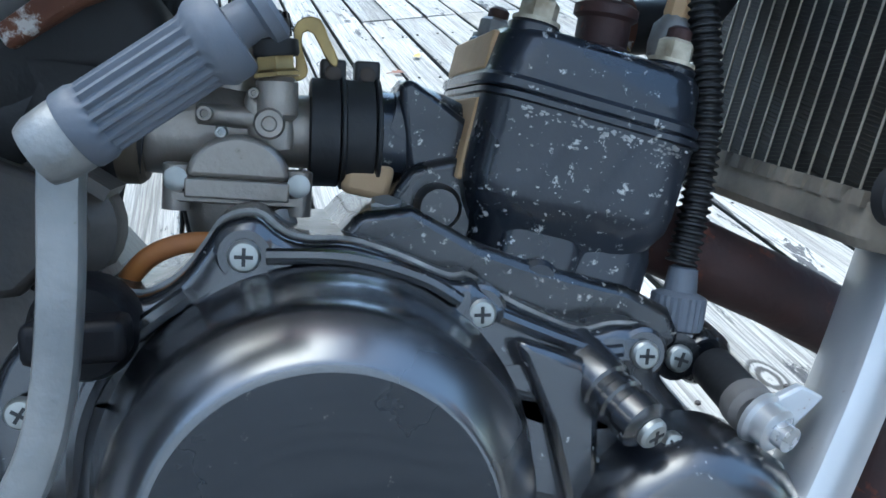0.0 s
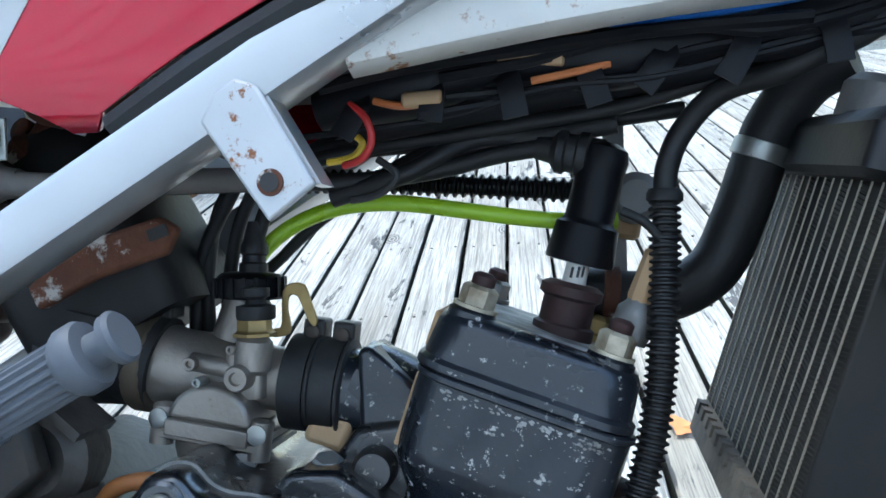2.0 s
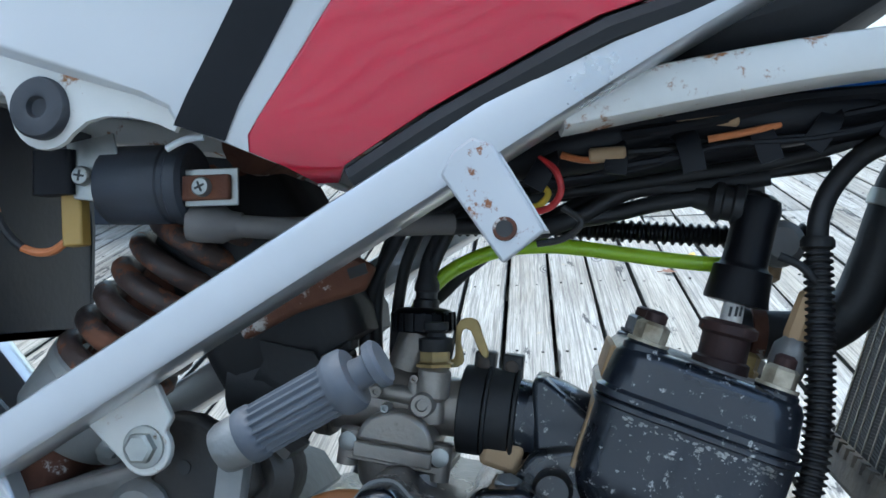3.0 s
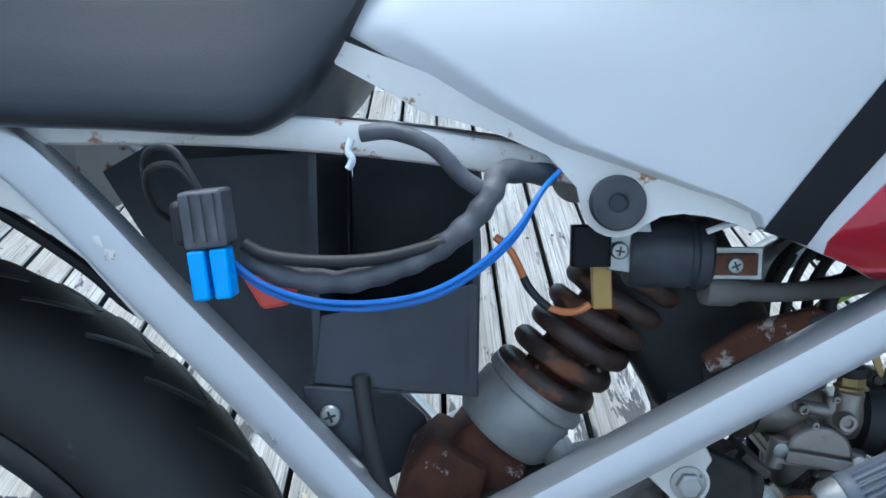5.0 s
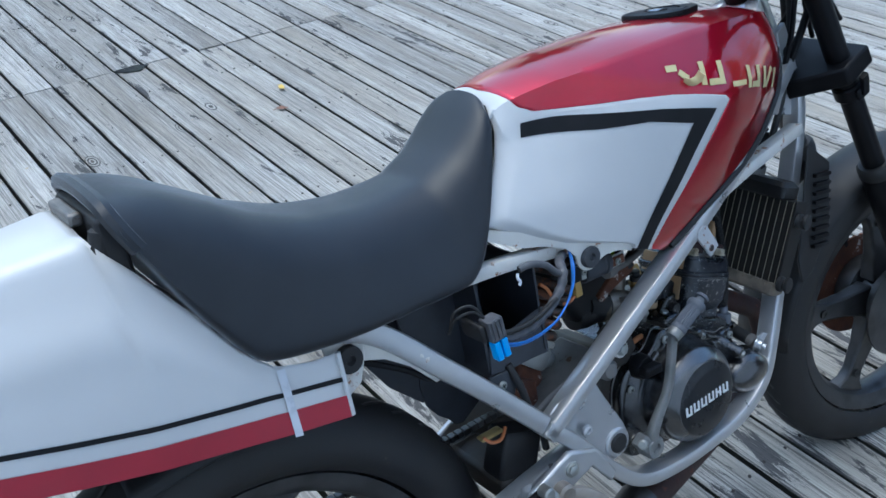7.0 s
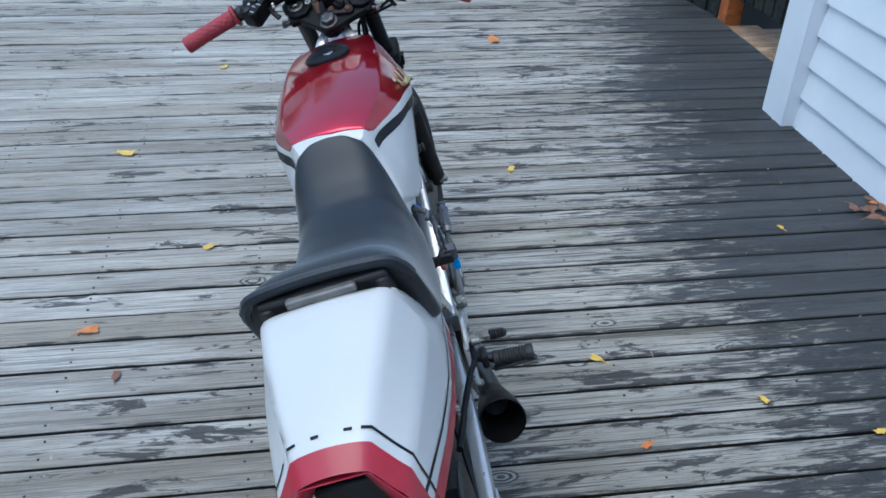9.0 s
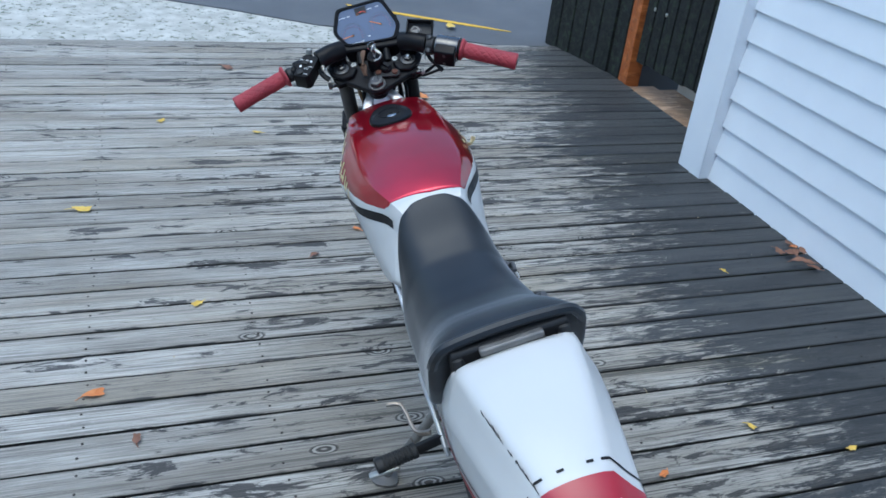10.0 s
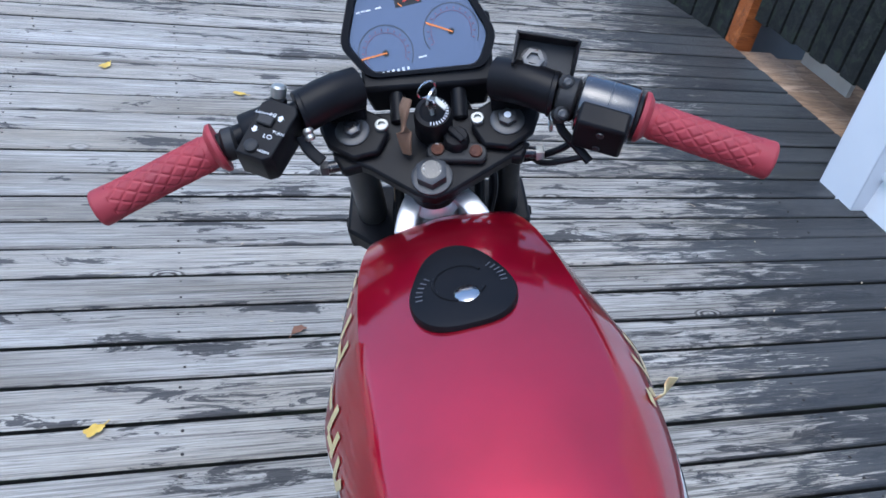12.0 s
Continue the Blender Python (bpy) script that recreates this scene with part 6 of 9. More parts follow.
part("name_plate", box(-0.0225, 0.0225, -0.0312, -0.0285, -0.0022, 0.0065, None, BOWL), ALLOY, carb, "plain raised pad", bevel=0.0008)
arc = ring_outline(0.0, 0.0, 0.0225, 0, 180, 20)
for y0, y1, k in ((-0.0290, 0.016, 1.0),):
    bm = plate([(x * k, 0.0066 + z * k * 0.88) for x, z in arc], y0, y1)
    bmesh.ops.transform(bm, matrix=BOWL, verts=bm.verts)
    part("float_chamber", bm, ALLOY, carb, "half-round chamber wall", bevel=0.0022)
for sx in (-0.0265, 0.0265):
    for z0, r, h in ((0.0060, 0.0062, 0.0055),):
        part("lug", add_lathe(bmesh.new(), [(r, -0.0085), (r, z0 + h), (r * 0.75, z0 + h + 0.0008), (0, z0 + h + 0.0008)], BOWL @ Matrix.Translation((sx, -0.0225, 0)), 18), ALLOY, carb)
    part("lug_screw", lathe([(0.0045, 0), (0.0045, 0.0012), (0.003, 0.0018), (0, 0.0018)], BOWL @ Vector((sx, -0.0287, 0.0055)), BOWL @ Vector((sx, -1, 0.0055)), 16), STEEL, carb)
part("drain_screw", lathe([(0.006, 0), (0.006, 0.006), (0.003, 0.007), (0, 0.007)], BOWL @ Vector((0.019, -0.020, -0.0115)), BOWL @ Vector((0.021, -0.032, -0.0125)), 16), DULLALLOY, bowl)
part("slide_tower", rod(on_bore(0.034) + Vector((0.0, 0.004, 0)), (0.5985, 0.018, 0.5345), 0.0115, 26), ALLOY, carb, "upright slide housing")
top = part("tower_cap", lathe([(0.0150, 0), (0.0158, 0.001), (0.0158, 0.0095), (0.0140, 0.0115), (0.009, 0.0125), (0.007, 0.0125)], (0.5985, 0.016, 0.5325), (0.6020, 0.016, 0.60), 30), PLASTIC, carb, "ribbed black plastic cap")
for k in range(18):
    a = k * math.tau / 18
    part("cap_rib", box(-0.0011, 0.0011, -0.0009, 0.0009, -0.0046, 0.0046, None, Matrix.Translation((0.5988 + 0.0158 * math.cos(a), 0.016 + 0.0158 * math.sin(a), 0.5378)) @ Matrix.Rotation(a, 4, "Z")), PLASTIC, top)
part("cable_boot", lathe([(0.0068, 0), (0.0068, 0.004), (0.0056, 0.005), (0.0056, 0.008), (0.0066, 0.009), (0.0066, 0.012), (0.005, 0.016), (0.0036, 0.024)], (0.6000, 0.017, 0.5445), (0.603, 0.019, 0.60), 18), RUBBER, carb)
# choke plunger, brass collar and lever
part("choke_body", rod((0.6060, -0.004, 0.5000), (0.6080, -0.004, 0.5165), 0.0082, 22), ALLOY, carb)
part("choke_collar", lathe([(0.0098, 0), (0.0098, 0.0015), (0.0085, 0.002), (0.0078, 0.003), (0.0078, 0.0075), (0.006, 0.008)], (0.6080, -0.004, 0.5165), (0.6086, -0.004, 0.60), 6), BRASS, carb, "brass choke collar")
part("choke_boot", lathe([(0.0082, 0), (0.0088, 0.001), (0.0088, 0.006), (0.005, 0.007), (0.004, 0.009), (0.0062, 0.0105), (0.0062, 0.014), (0, 0.0145)], (0.6087, -0.004, 0.5240), (0.6094, -0.004, 0.60), 20), RUBBER, carb, "black choke boot")
lv = plate([(p[0], p[1]) for p in round_outline([(0.6085, 0.5150), (0.6170, 0.5150), (0.6205, 0.5185), (0.6190, 0.5270), (0.6200, 0.5335), (0.6240, 0.5330), (0.6275, 0.5240), (0.6310, 0.5190), (0.6330, 0.5220), (0.6300, 0.5310), (0.6275, 0.5385), (0.6210, 0.5395), (0.6165, 0.5355), (0.6160, 0.5250), (0.6150, 0.5190), (0.6085, 0.5185)], 2)], 0.0090, 0.0108)
part("choke_lever", lv, BRASS, carb, "dull gold choke lever", bevel=0.0005)
for x, z, r, d, mt in ((0.603, 0.499, 0.0060, 0.009, ALLOY), (0.5795, 0.5050, 0.0032, 0.004, ALLOY), (0.5850, 0.4975, 0.0023, 0.009, STEEL), (0.5985, 0.5110, 0.0022, 0.003, ALLOY)):
    part("jet_screw", lathe([(r, 0), (r, d * 0.8), (r * 0.85, d), (r * 0.5, d), (r * 0.42, d - 0.002), (0, d - 0.002)], (x, -0.007, z), (x, -1, z), 22), mt, carb)
part("side_boss", rod((0.5760, -0.002, 0.5055), (0.603, -0.003, 0.5005), 0.0044, 18), ALLOY, carb)
part("side_block", rounded_block([(0.0080, 0.011, -0.010), (0.0088, 0.012, -0.004), (0.0088, 0.012, 0.010), (0.0075, 0.010, 0.013)], 0.004, Matrix.Translation((0.603, 0.005, 0.4985))), ALLOY, carb)

# kick starter
KICK = sub("kick_starter", "grey worn alloy kick lever with ribbed grey rubber")
part("hub", lathe([(0.013, 0), (0.0160, 0.004), (0.0160, 0.020), (0.013, 0.024), (0.007, 0.024), (0.006, 0.020), (0, 0.020)], (0.508, -0.088, 0.350), (0.508, -1, 0.350), 28), LEVER, KICK, "worn alloy kick hub")
part("clamp_lug", rounded_block([(0.0085, 0.0075, -0.012), (0.0100, 0.0085, -0.008), (0.0100, 0.0085, 0.010), (0.008, 0.007, 0.013)], 0.004, Matrix.Translation((0.495, -0.102, 0.360)) @ Matrix.Rotation(radians(-35), 4, "Y")), LEVER, KICK, "alloy clamp lug of the hub")
part("hub_bolt", lathe([(0.0065, 0), (0.0068, 0.001), (0.0068, 0.007), (0.005, 0.009), (0, 0.009)], (0.491, -0.106, 0.364), (0.470, -0.120, 0.372), 12), STEEL, KICK, "zinc clamp bolt")
part("lever", add_sweep(bmesh.new(), spline([(0.508, -0.104, 0.358), (0.5090, -0.107, 0.373), (0.5180, -0.109, 0.392), (0.5325, -0.1108, 0.414), (0.5410, -0.112, 0.435), (0.5472, -0.113, 0.462), (0.5515, -0.1145, 0.487), (0.5545, -0.1165, 0.500)], 8), square(0.0120, 0.0105, 0.003), (0, 1, 0), lambda t: 1.35 - 0.40 * min(1, t / 0.45) + 0.12 * max(0, t - 0.9) / 0.1), LEVER, KICK, "worn alloy lever")
K0, K1 = Vector((0.5550, -0.1180, 0.5000)), Vector((0.6095, -0.1185, 0.5290))
KS = (K1 - K0).length / 0.0700
part("swivel", lathe([(0.0085, -0.008), (0.0096, -0.005), (0.0100, 0.002), (0.0090, 0.005)], K0, K1, 24), LEVER, KICK, "rounded lever eye")
bm = bmesh.new()
m = frame_along(K0, K1)
rings = []
for h, r, flute in ((0.003, 0.0080, 0), (0.0035, 0.0102, 0), (0.0045, 0.0106, 0), (0.0090, 0.0106, 0), (0.0105, 0.0100, 0), (0.0115, 0.0099, 1), (0.0445, 0.0099, 1), (0.046, 0.0102, 0), (0.0475, 0.0112, 0), (0.0490, 0.0119, 0), (0.0545, 0.0119, 0), (0.0565, 0.0108, 0), (0.057, 0.0060, 0), (0.062, 0.0056, 0), (0.0640, 0.0062, 0), (0.0652, 0.0086, 0), (0.0685, 0.0090, 0), (0.0700, 0.0078, 0)):
    rings.append([bm.verts.new(m @ Vector(((r - flute * 0.0014 * (k % 4 in (2, 3))) * math.cos(k * math.tau / 72), (r - flute * 0.0014 * (k % 4 in (2, 3))) * math.sin(k * math.tau / 72), h * KS))) for k in range(72)])
for a, b in zip(rings, rings[1:]):
    for k in range(72):
        bm.faces.new((a[k], a[(k + 1) % 72], b[(k + 1) % 72], b[k]))
bm.faces.new(rings[0][::-1])
bm.faces.new(rings[-1])
part("pedal_rubber", bm, GREY, KICK, "ribbed grey rubber pedal sleeve")

# ---------------------------------------------------------------- cooling, exhaust, wiring round the engine
RADTANK = material("dirt_caked_radiator_tank", (0.030, 0.030, 0.031), (0.26, 0.215, 0.16), 24, 0.8, bump=0.4, bump_scale=200, bias=0.52)
radiator = sub("radiator", "dusty radiator with upright tubes and fine fins")
RAD = Matrix.Translation((0.8140, 0.0, 0.4605)) @ Matrix.Rotation(radians(6.2), 4, "X") @ Matrix.Rotation(radians(17.5), 4, "Y")
part("core", box(0.0025, 0.026, -0.074, 0.094, 0.000, 0.124, None, RAD), FIN, radiator, "dark dusty core")
tube = part("tube", box(-0.0001, 0.0021, -0.00045, 0.00045, 0.002, 0.124), RADTUBE, radiator, m=RAD @ Matrix.Translation((0.002, -0.071, 0)))
for k in range(1, 16):
    again(tube, RAD @ Matrix.Translation((0.002, -0.071 + 0.0108 * k, 0)))
bm = bmesh.new()
for k in range(15):
    y0 = -0.071 + 0.0108 * k + 0.0006
    for j in range(66):
        z = 0.004 + 0.0018 * j
        a, b = (z, z + 0.0012) if k % 2 else (z + 0.0012, z)
        bm.faces.new([bm.verts.new(RAD @ Vector(p)) for p in ((0.0020, y0, a), (0.0020, y0 + 0.0096, b), (0.0030, y0 + 0.0096, b + 0.0006), (0.0030, y0, a + 0.0006))])
fins = part("fin", bm, RADFIN, radiator, "zigzag cooling fins", smooth=False)
tagged(fins, kind="stuff")
part("bottom_tank", rounded_block([(0.012, 0.080, -0.018), (0.0155, 0.083, -0.014), (0.0155, 0.083, -0.001), (0.0140, 0.081, 0.002)], 0.006, RAD @ Matrix.Translation((0.0125, 0.009, 0))), RADTANK, radiator, "dusty grey bottom tank")
part("top_tank", rounded_block([(0.017, 0.072, 0.123), (0.020, 0.076, 0.126), (0.020, 0.076, 0.142), (0.014, 0.070, 0.149)], 0.006, RAD @ Matrix.Translation((0.012, 0.018, 0))), DUSTY, radiator, "black top tank")
for k in range(13):
    part("tank_crimp", box(-0.0045, 0.000, -0.0035, 0.0035, -0.003, 0.003, None, RAD @ Matrix.Translation((0, -0.068 + 0.0122 * k, 0))), RADTANK, radiator)
part("side_band", box(0.0, 0.028, -0.0775, -0.0742, -0.004, 0.126, None, RAD), FIN, radiator, bevel=0.001)
part("mount_rubber", lathe([(0.008, 0), (0.0115, 0.002), (0.0115, 0.007), (0.009, 0.009), (0.009, 0.011), (0.0115, 0.013), (0.0115, 0.017), (0.008, 0.019)], RAD @ Vector((0.002, -0.076, 0.004)), RAD @ Vector((0.010, -0.12, 0.008)), 24), RUBBER, radiator, "black rubber radiator mount")
part("mount_rubber", lathe([(0.008, 0), (0.0115, 0.002), (0.0115, 0.007), (0.009, 0.009), (0.009, 0.011), (0.0115, 0.013), (0.0115, 0.017), (0.008, 0.019)], RAD @ Vector((0.010, -0.076, 0.098)), RAD @ Vector((0.02, -0.12, 0.102)), 24), RUBBER, radiator, "black rubber radiator mount")
part("filler_neck", rod(RAD @ Vector((0.012, 0.01, 0.144)), RAD @ Vector((0.012, 0.01, 0.166)), 0.016), DULLALLOY, radiator)
hose = part("radiator_hose", pipe([(0.752, 0.040, 0.5310), (0.776, 0.042, 0.5280), (0.797, 0.043, 0.5300), (0.815, 0.044, 0.5420), (0.826, 0.044, 0.5640), (0.835, 0.044, 0.5880), (0.842, 0.042, 0.606), (0.856, 0.034, 0.625), (0.872, 0.024, 0.632)], 0.0125, 8, 20), RUBBER, bike, "dusty black radiator hose")
part("clip", lathe([(0.0128, 0), (0.0138, 0.0004), (0.0138, 0.0082), (0.0128, 0.0086)], (0.8355, 0.044, 0.5900), (0.8405, 0.0425, 0.6030), 26), STEEL, hose, "steel hose clip")
part("clip", lathe([(0.0128, 0), (0.0138, 0.0004), (0.0138, 0.0072), (0.0128, 0.0076)], (0.762, 0.041, 0.5296), (0.775, 0.042, 0.5281), 26), RUST, hose, "rusty hose clip")
# louvred side cowl beside the radiator
cowl = sub("radiator_cowl", "black louvred plastic cowl beside the radiator")
for sgn in (-1, 1):
    part("panel", plate([(0.905, 0.640), (0.955, 0.600), (0.950, 0.500), (0.905, 0.440), (0.880, 0.430), (0.872, 0.470)], sgn * 0.070, sgn * 0.074), DUSTY, cowl, bevel=0.002)
    for k in range(9):
        part("louvre", box(-0.018, 0.018, -0.004, 0.004, -0.0026, 0.0026, None, Matrix.Translation((0.921 + 0.002 * k * 0.6, sgn * 0.076, 0.480 + 0.0135 * k)) @ Matrix.Rotation(radians(8), 4, "Y")), PLASTIC, cowl)

exhaust = sub("exhaust", "rust-brown exhaust pipe with black open silencer")
part("header", pipe([(0.748, 0.012, 0.4420), (0.768, 0.010, 0.4330), (0.796, 0.006, 0.4170), (0.830, 0.002, 0.3970), (0.862, -0.002, 0.370), (0.868, -0.006, 0.320), (0.845, -0.012, 0.280), (0.79, -0.02, 0.255), (0.70, -0.035, 0.245), (0.60, -0.05, 0.238), (0.50, -0.07, 0.238)], 0.0165, 8, 22, lambda t: 1.0 + 1.2 * max(0, t - 0.62)), EXHAUSTRUST, exhaust, "matt red-brown rusted header pipe")
part("port_flange", add_lathe(bmesh.new(), [(0.026, 0), (0.027, 0.003), (0.027, 0.010), (0.022, 0.012)], frame_along((0.752, 0.012, 0.4500), (0.775, 0.010, 0.4400)), 26), DARKSTEEL, exhaust)
part("chamber", pipe([(0.51, -0.068, 0.238), (0.44, -0.085, 0.240), (0.36, -0.105, 0.256), (0.29, -0.120, 0.278)], 0.034, 8, 22, lambda t: 1.0 - 0.35 * t), DARKSTEEL, exhaust, "dark expansion chamber")
part("silencer", lathe([(0.022, 0), (0.026, 0.02), (0.034, 0.07), (0.041, 0.12), (0.0425, 0.150), (0.0405, 0.151), (0.036, 0.130), (0.024, 0.06), (0.0, 0.05)], (0.310, -0.117, 0.268), (0.160, -0.136, 0.330), 32), PLASTIC, exhaust, "matt black tapered silencer, open at the rear")
part("bracket", plate([(0.27, 0.30), (0.285, 0.30), (0.315, 0.40), (0.30, 0.40)], -0.100, -0.097), SILVER, exhaust)

# ribbed tacho cable sleeve with grey gland
sleeve = part("cable_sleeve", ribbed([(0.7640, -0.019, 0.4270), (0.7690, -0.018, 0.4400), (0.7755, -0.015, 0.4600), (0.7805, -0.012, 0.4800), (0.7840, -0.008, 0.5030), (0.7870, -0.001, 0.5400), (0.7884, 0.004, 0.5740)], 0.0068, 0.0032, 0.0016, 12, 14), RUBBER, bike, "ribbed black cable sleeve")
part("cable", pipe([(0.7884, 0.004, 0.5720), (0.7900, 0.004, 0.5860), (0.7970, 0.002, 0.6010), (0.812, -0.004, 0.6150), (0.84, -0.022, 0.622), (0.88, -0.03, 0.65), (0.93, -0.03, 0.76), (0.95, -0.02, 0.86)], 0.0050, 8, 12), RUBBER, bike, "black outer cable")
part("sleeve_cuff", lathe([(0.0062, 0), (0.0078, 0.001), (0.0078, 0.004), (0.0066, 0.006)], (0.7883, 0.004, 0.5700), (0.7888, 0.004, 0.581), 16), RUBBER, bike)
bm = bmesh.new()
gm = frame_along((0.7590, -0.0200, 0.3995), (0.7638, -0.0192, 0.4195))
rings = []
for h, r, kn in ((0.0, 0.0095, 0), (0.001, 0.0116, 1), (0.0145, 0.0116, 1), (0.0155, 0.0098, 0), (0.0165, 0.0070, 0), (0.026, 0.0060, 0), (0.027, 0.0045, 0)):
    rings.append([bm.verts.new(gm @ Vector(((r - kn * 0.0007 * (k % 2)) * math.cos(k * math.tau / 48), (r - kn * 0.0007 * (k % 2)) * math.sin(k * math.tau / 48), h))) for k in range(48)])
for a, b in zip(rings, rings[1:]):
    for k in range(48):
        bm.faces.new((a[k], a[(k + 1) % 48], b[(k + 1) % 48], b[k]))
gland = part("cable_gland", bm, GREY, bike, "knurled grey plastic cable gland")
part("washer", add_lathe(bmesh.new(), [(0.008, -0.0035), (0.0095, -0.003), (0.0095, -0.0004), (0.008, 0.0)], gm, 28), CERAMIC, gland, "pale plastic washer")
# front engine mount: black rubber-sleeved bolt with bracket to the down tube
mount = sub("front_engine_mount", "painted engine mount bolt with dark sleeve")
part("sleeve", rod((0.7690, -0.032, 0.3860), (0.7675, -0.064, 0.3790), 0.0090, 22), RUBBER, mount)
part("boss", lathe([(0.0125, 0), (0.0125, 0.014), (0.0105, 0.017), (0.009, 0.017)], (0.7690, -0.012, 0.3900), (0.7685, -0.045, 0.3830), 24), CASE, mount)
part("collar", rod((0.7680, -0.057, 0.3805), (0.7672, -0.069, 0.3780), 0.0098, 20), DUSTGREY, mount)
part("strap", plate([(0.764, 0.376), (0.769, 0.383), (0.784, 0.388), (0.793, 0.382), (0.780, 0.372), (0.769, 0.3705)], -0.073, -0.068), RUSTYSILVER, mount, "grey painted mounting strap", bevel=0.0012)
part("nut", lathe([(0.0105, 0), (0.0105, 0.002), (0.0085, 0.003), (0.0085, 0.009), (0.0065, 0.010), (0.005, 0.010), (0.005, 0.015), (0, 0.0155)], (0.7672, -0.0705, 0.3775), (0.7730, -0.0880, 0.3715), 18), SILVER, mount, "paint-covered nut and stud")

# hoses and cables above the carburettor
part("fuel_hose", pipe([(0.588, 0.024, 0.5150), (0.590, 0.026, 0.5350), (0.5975, 0.028, 0.5500), (0.6080, 0.030, 0.5615), (0.6240, 0.030, 0.5700), (0.6430, 0.030, 0.5750), (0.6680, 0.030, 0.5755), (0.6980, 0.030, 0.5712), (0.7230, 0.030, 0.5672), (0.7460, 0.030, 0.5645), (0.77, 0.032, 0.564)], 0.0040, 8, 14), LIME, bike, "lime green fuel hose")
part("loom_sleeve", ribbed([(0.600, 0.048, 0.5895), (0.650, 0.050, 0.5880), (0.700, 0.050, 0.5840), (0.765, 0.050, 0.5790), (0.80, 0.052, 0.580)], 0.0062, 0.0044, 0.0016, 10, 12), PLASTIC, bike, "ribbed black wiring sleeve")
for k, (pts, r) in enumerate((
        ([(0.6010, 0.018, 0.556), (0.608, 0.018, 0.575), (0.622, 0.016, 0.592), (0.660, 0.012, 0.600), (0.72, 0.008, 0.606), (0.80, 0.0, 0.618), (0.90, -0.01, 0.66)], 0.0032),
        ([(0.597, 0.030, 0.500), (0.594, 0.034, 0.54), (0.600, 0.036, 0.575), (0.625, 0.034, 0.598), (0.70, 0.03, 0.604), (0.80, 0.02, 0.612)], 0.0036),
        ([(0.583, 0.030, 0.480), (0.580, 0.034, 0.53), (0.588, 0.038, 0.575), (0.612, 0.038, 0.600), (0.68, 0.03, 0.607)], 0.0034),
        ([(0.572, 0.034, 0.490), (0.569, 0.036, 0.54), (0.576, 0.040, 0.58), (0.60, 0.04, 0.603)], 0.0034),
        ([(0.590, 0.040, 0.470), (0.588, 0.044, 0.53), (0.605, 0.046, 0.552), (0.632, 0.046, 0.574), (0.668, 0.044, 0.592), (0.72, 0.04, 0.606)], 0.0030),
        ([(0.640, 0.014, 0.578), (0.675, 0.014, 0.588), (0.705, 0.016, 0.602), (0.735, 0.016, 0.6025), (0.77, 0.012, 0.606)], 0.0046),
        ([(0.648, 0.03, 0.582), (0.684, 0.028, 0.599), (0.72, 0.024, 0.610), (0.79, 0.014, 0.618)], 0.0040),
        ([(0.566, 0.03, 0.455), (0.563, 0.034, 0.50), (0.566, 0.036, 0.55), (0.585, 0.038, 0.590)], 0.0038))):
    part("control_cable", pipe(pts, r, 8, 10), RUBBER, bike, "thin black cable")
# main loom under the tank and brace
part("wiring_loom", pipe([(0.645, -0.020, 0.612), (0.690, -0.022, 0.622), (0.735, -0.024, 0.627), (0.785, -0.024, 0.629), (0.83, -0.022, 0.634), (0.89, -0.02, 0.650)], 0.012, 8, 14, lambda t: 0.7 + 0.5 * math.sin(t * 9) ** 2), BLACKTAPE, bike, "black taped wiring loom")
part("wiring_loom", pipe([(0.655, 0.0, 0.608), (0.70, 0.0, 0.614), (0.76, 0.0, 0.622), (0.83, 0.0, 0.629)], 0.0085, 8, 12), BLACKTAPE, bike, "black wiring loom")
rng = random.Random(21)
for k in range(13):
    y0, z0, w = rng.uniform(-0.038, -0.016), rng.uniform(-0.010, 0.010), rng.uniform(0.0013, 0.0030)
    run = [(0.648 + 0.046 * j + rng.uniform(-0.008, 0.008), y0 + rng.uniform(-0.004, 0.004), 0.612 + 0.0052 * j + z0 + rng.uniform(-0.006, 0.005)) for j in range(6)]
    part("loom_wire", pipe(run[rng.randint(0, 1):6 - rng.randint(0, 1)], w, 6, 7), (BLACKTAPE, RUBBER, PLASTIC)[k % 3], bike, "thin black wire in the loom")
for j in range(7):
    c = Vector((0.662 + 0.030 * j, -0.024, 0.617 + 0.0035 * j))
    part("tape_end", add_sweep(bmesh.new(), spline([c, c + Vector((0.004, -0.012, -0.006)), c + Vector((rng.uniform(-0.006, 0.010), -0.014, -0.016 - 0.006 * rng.random()))], 4), square(0.010, 0.0012, 0.0003), (0, 1, 0)), BLACKTAPE, bike, "loose end of black tape")
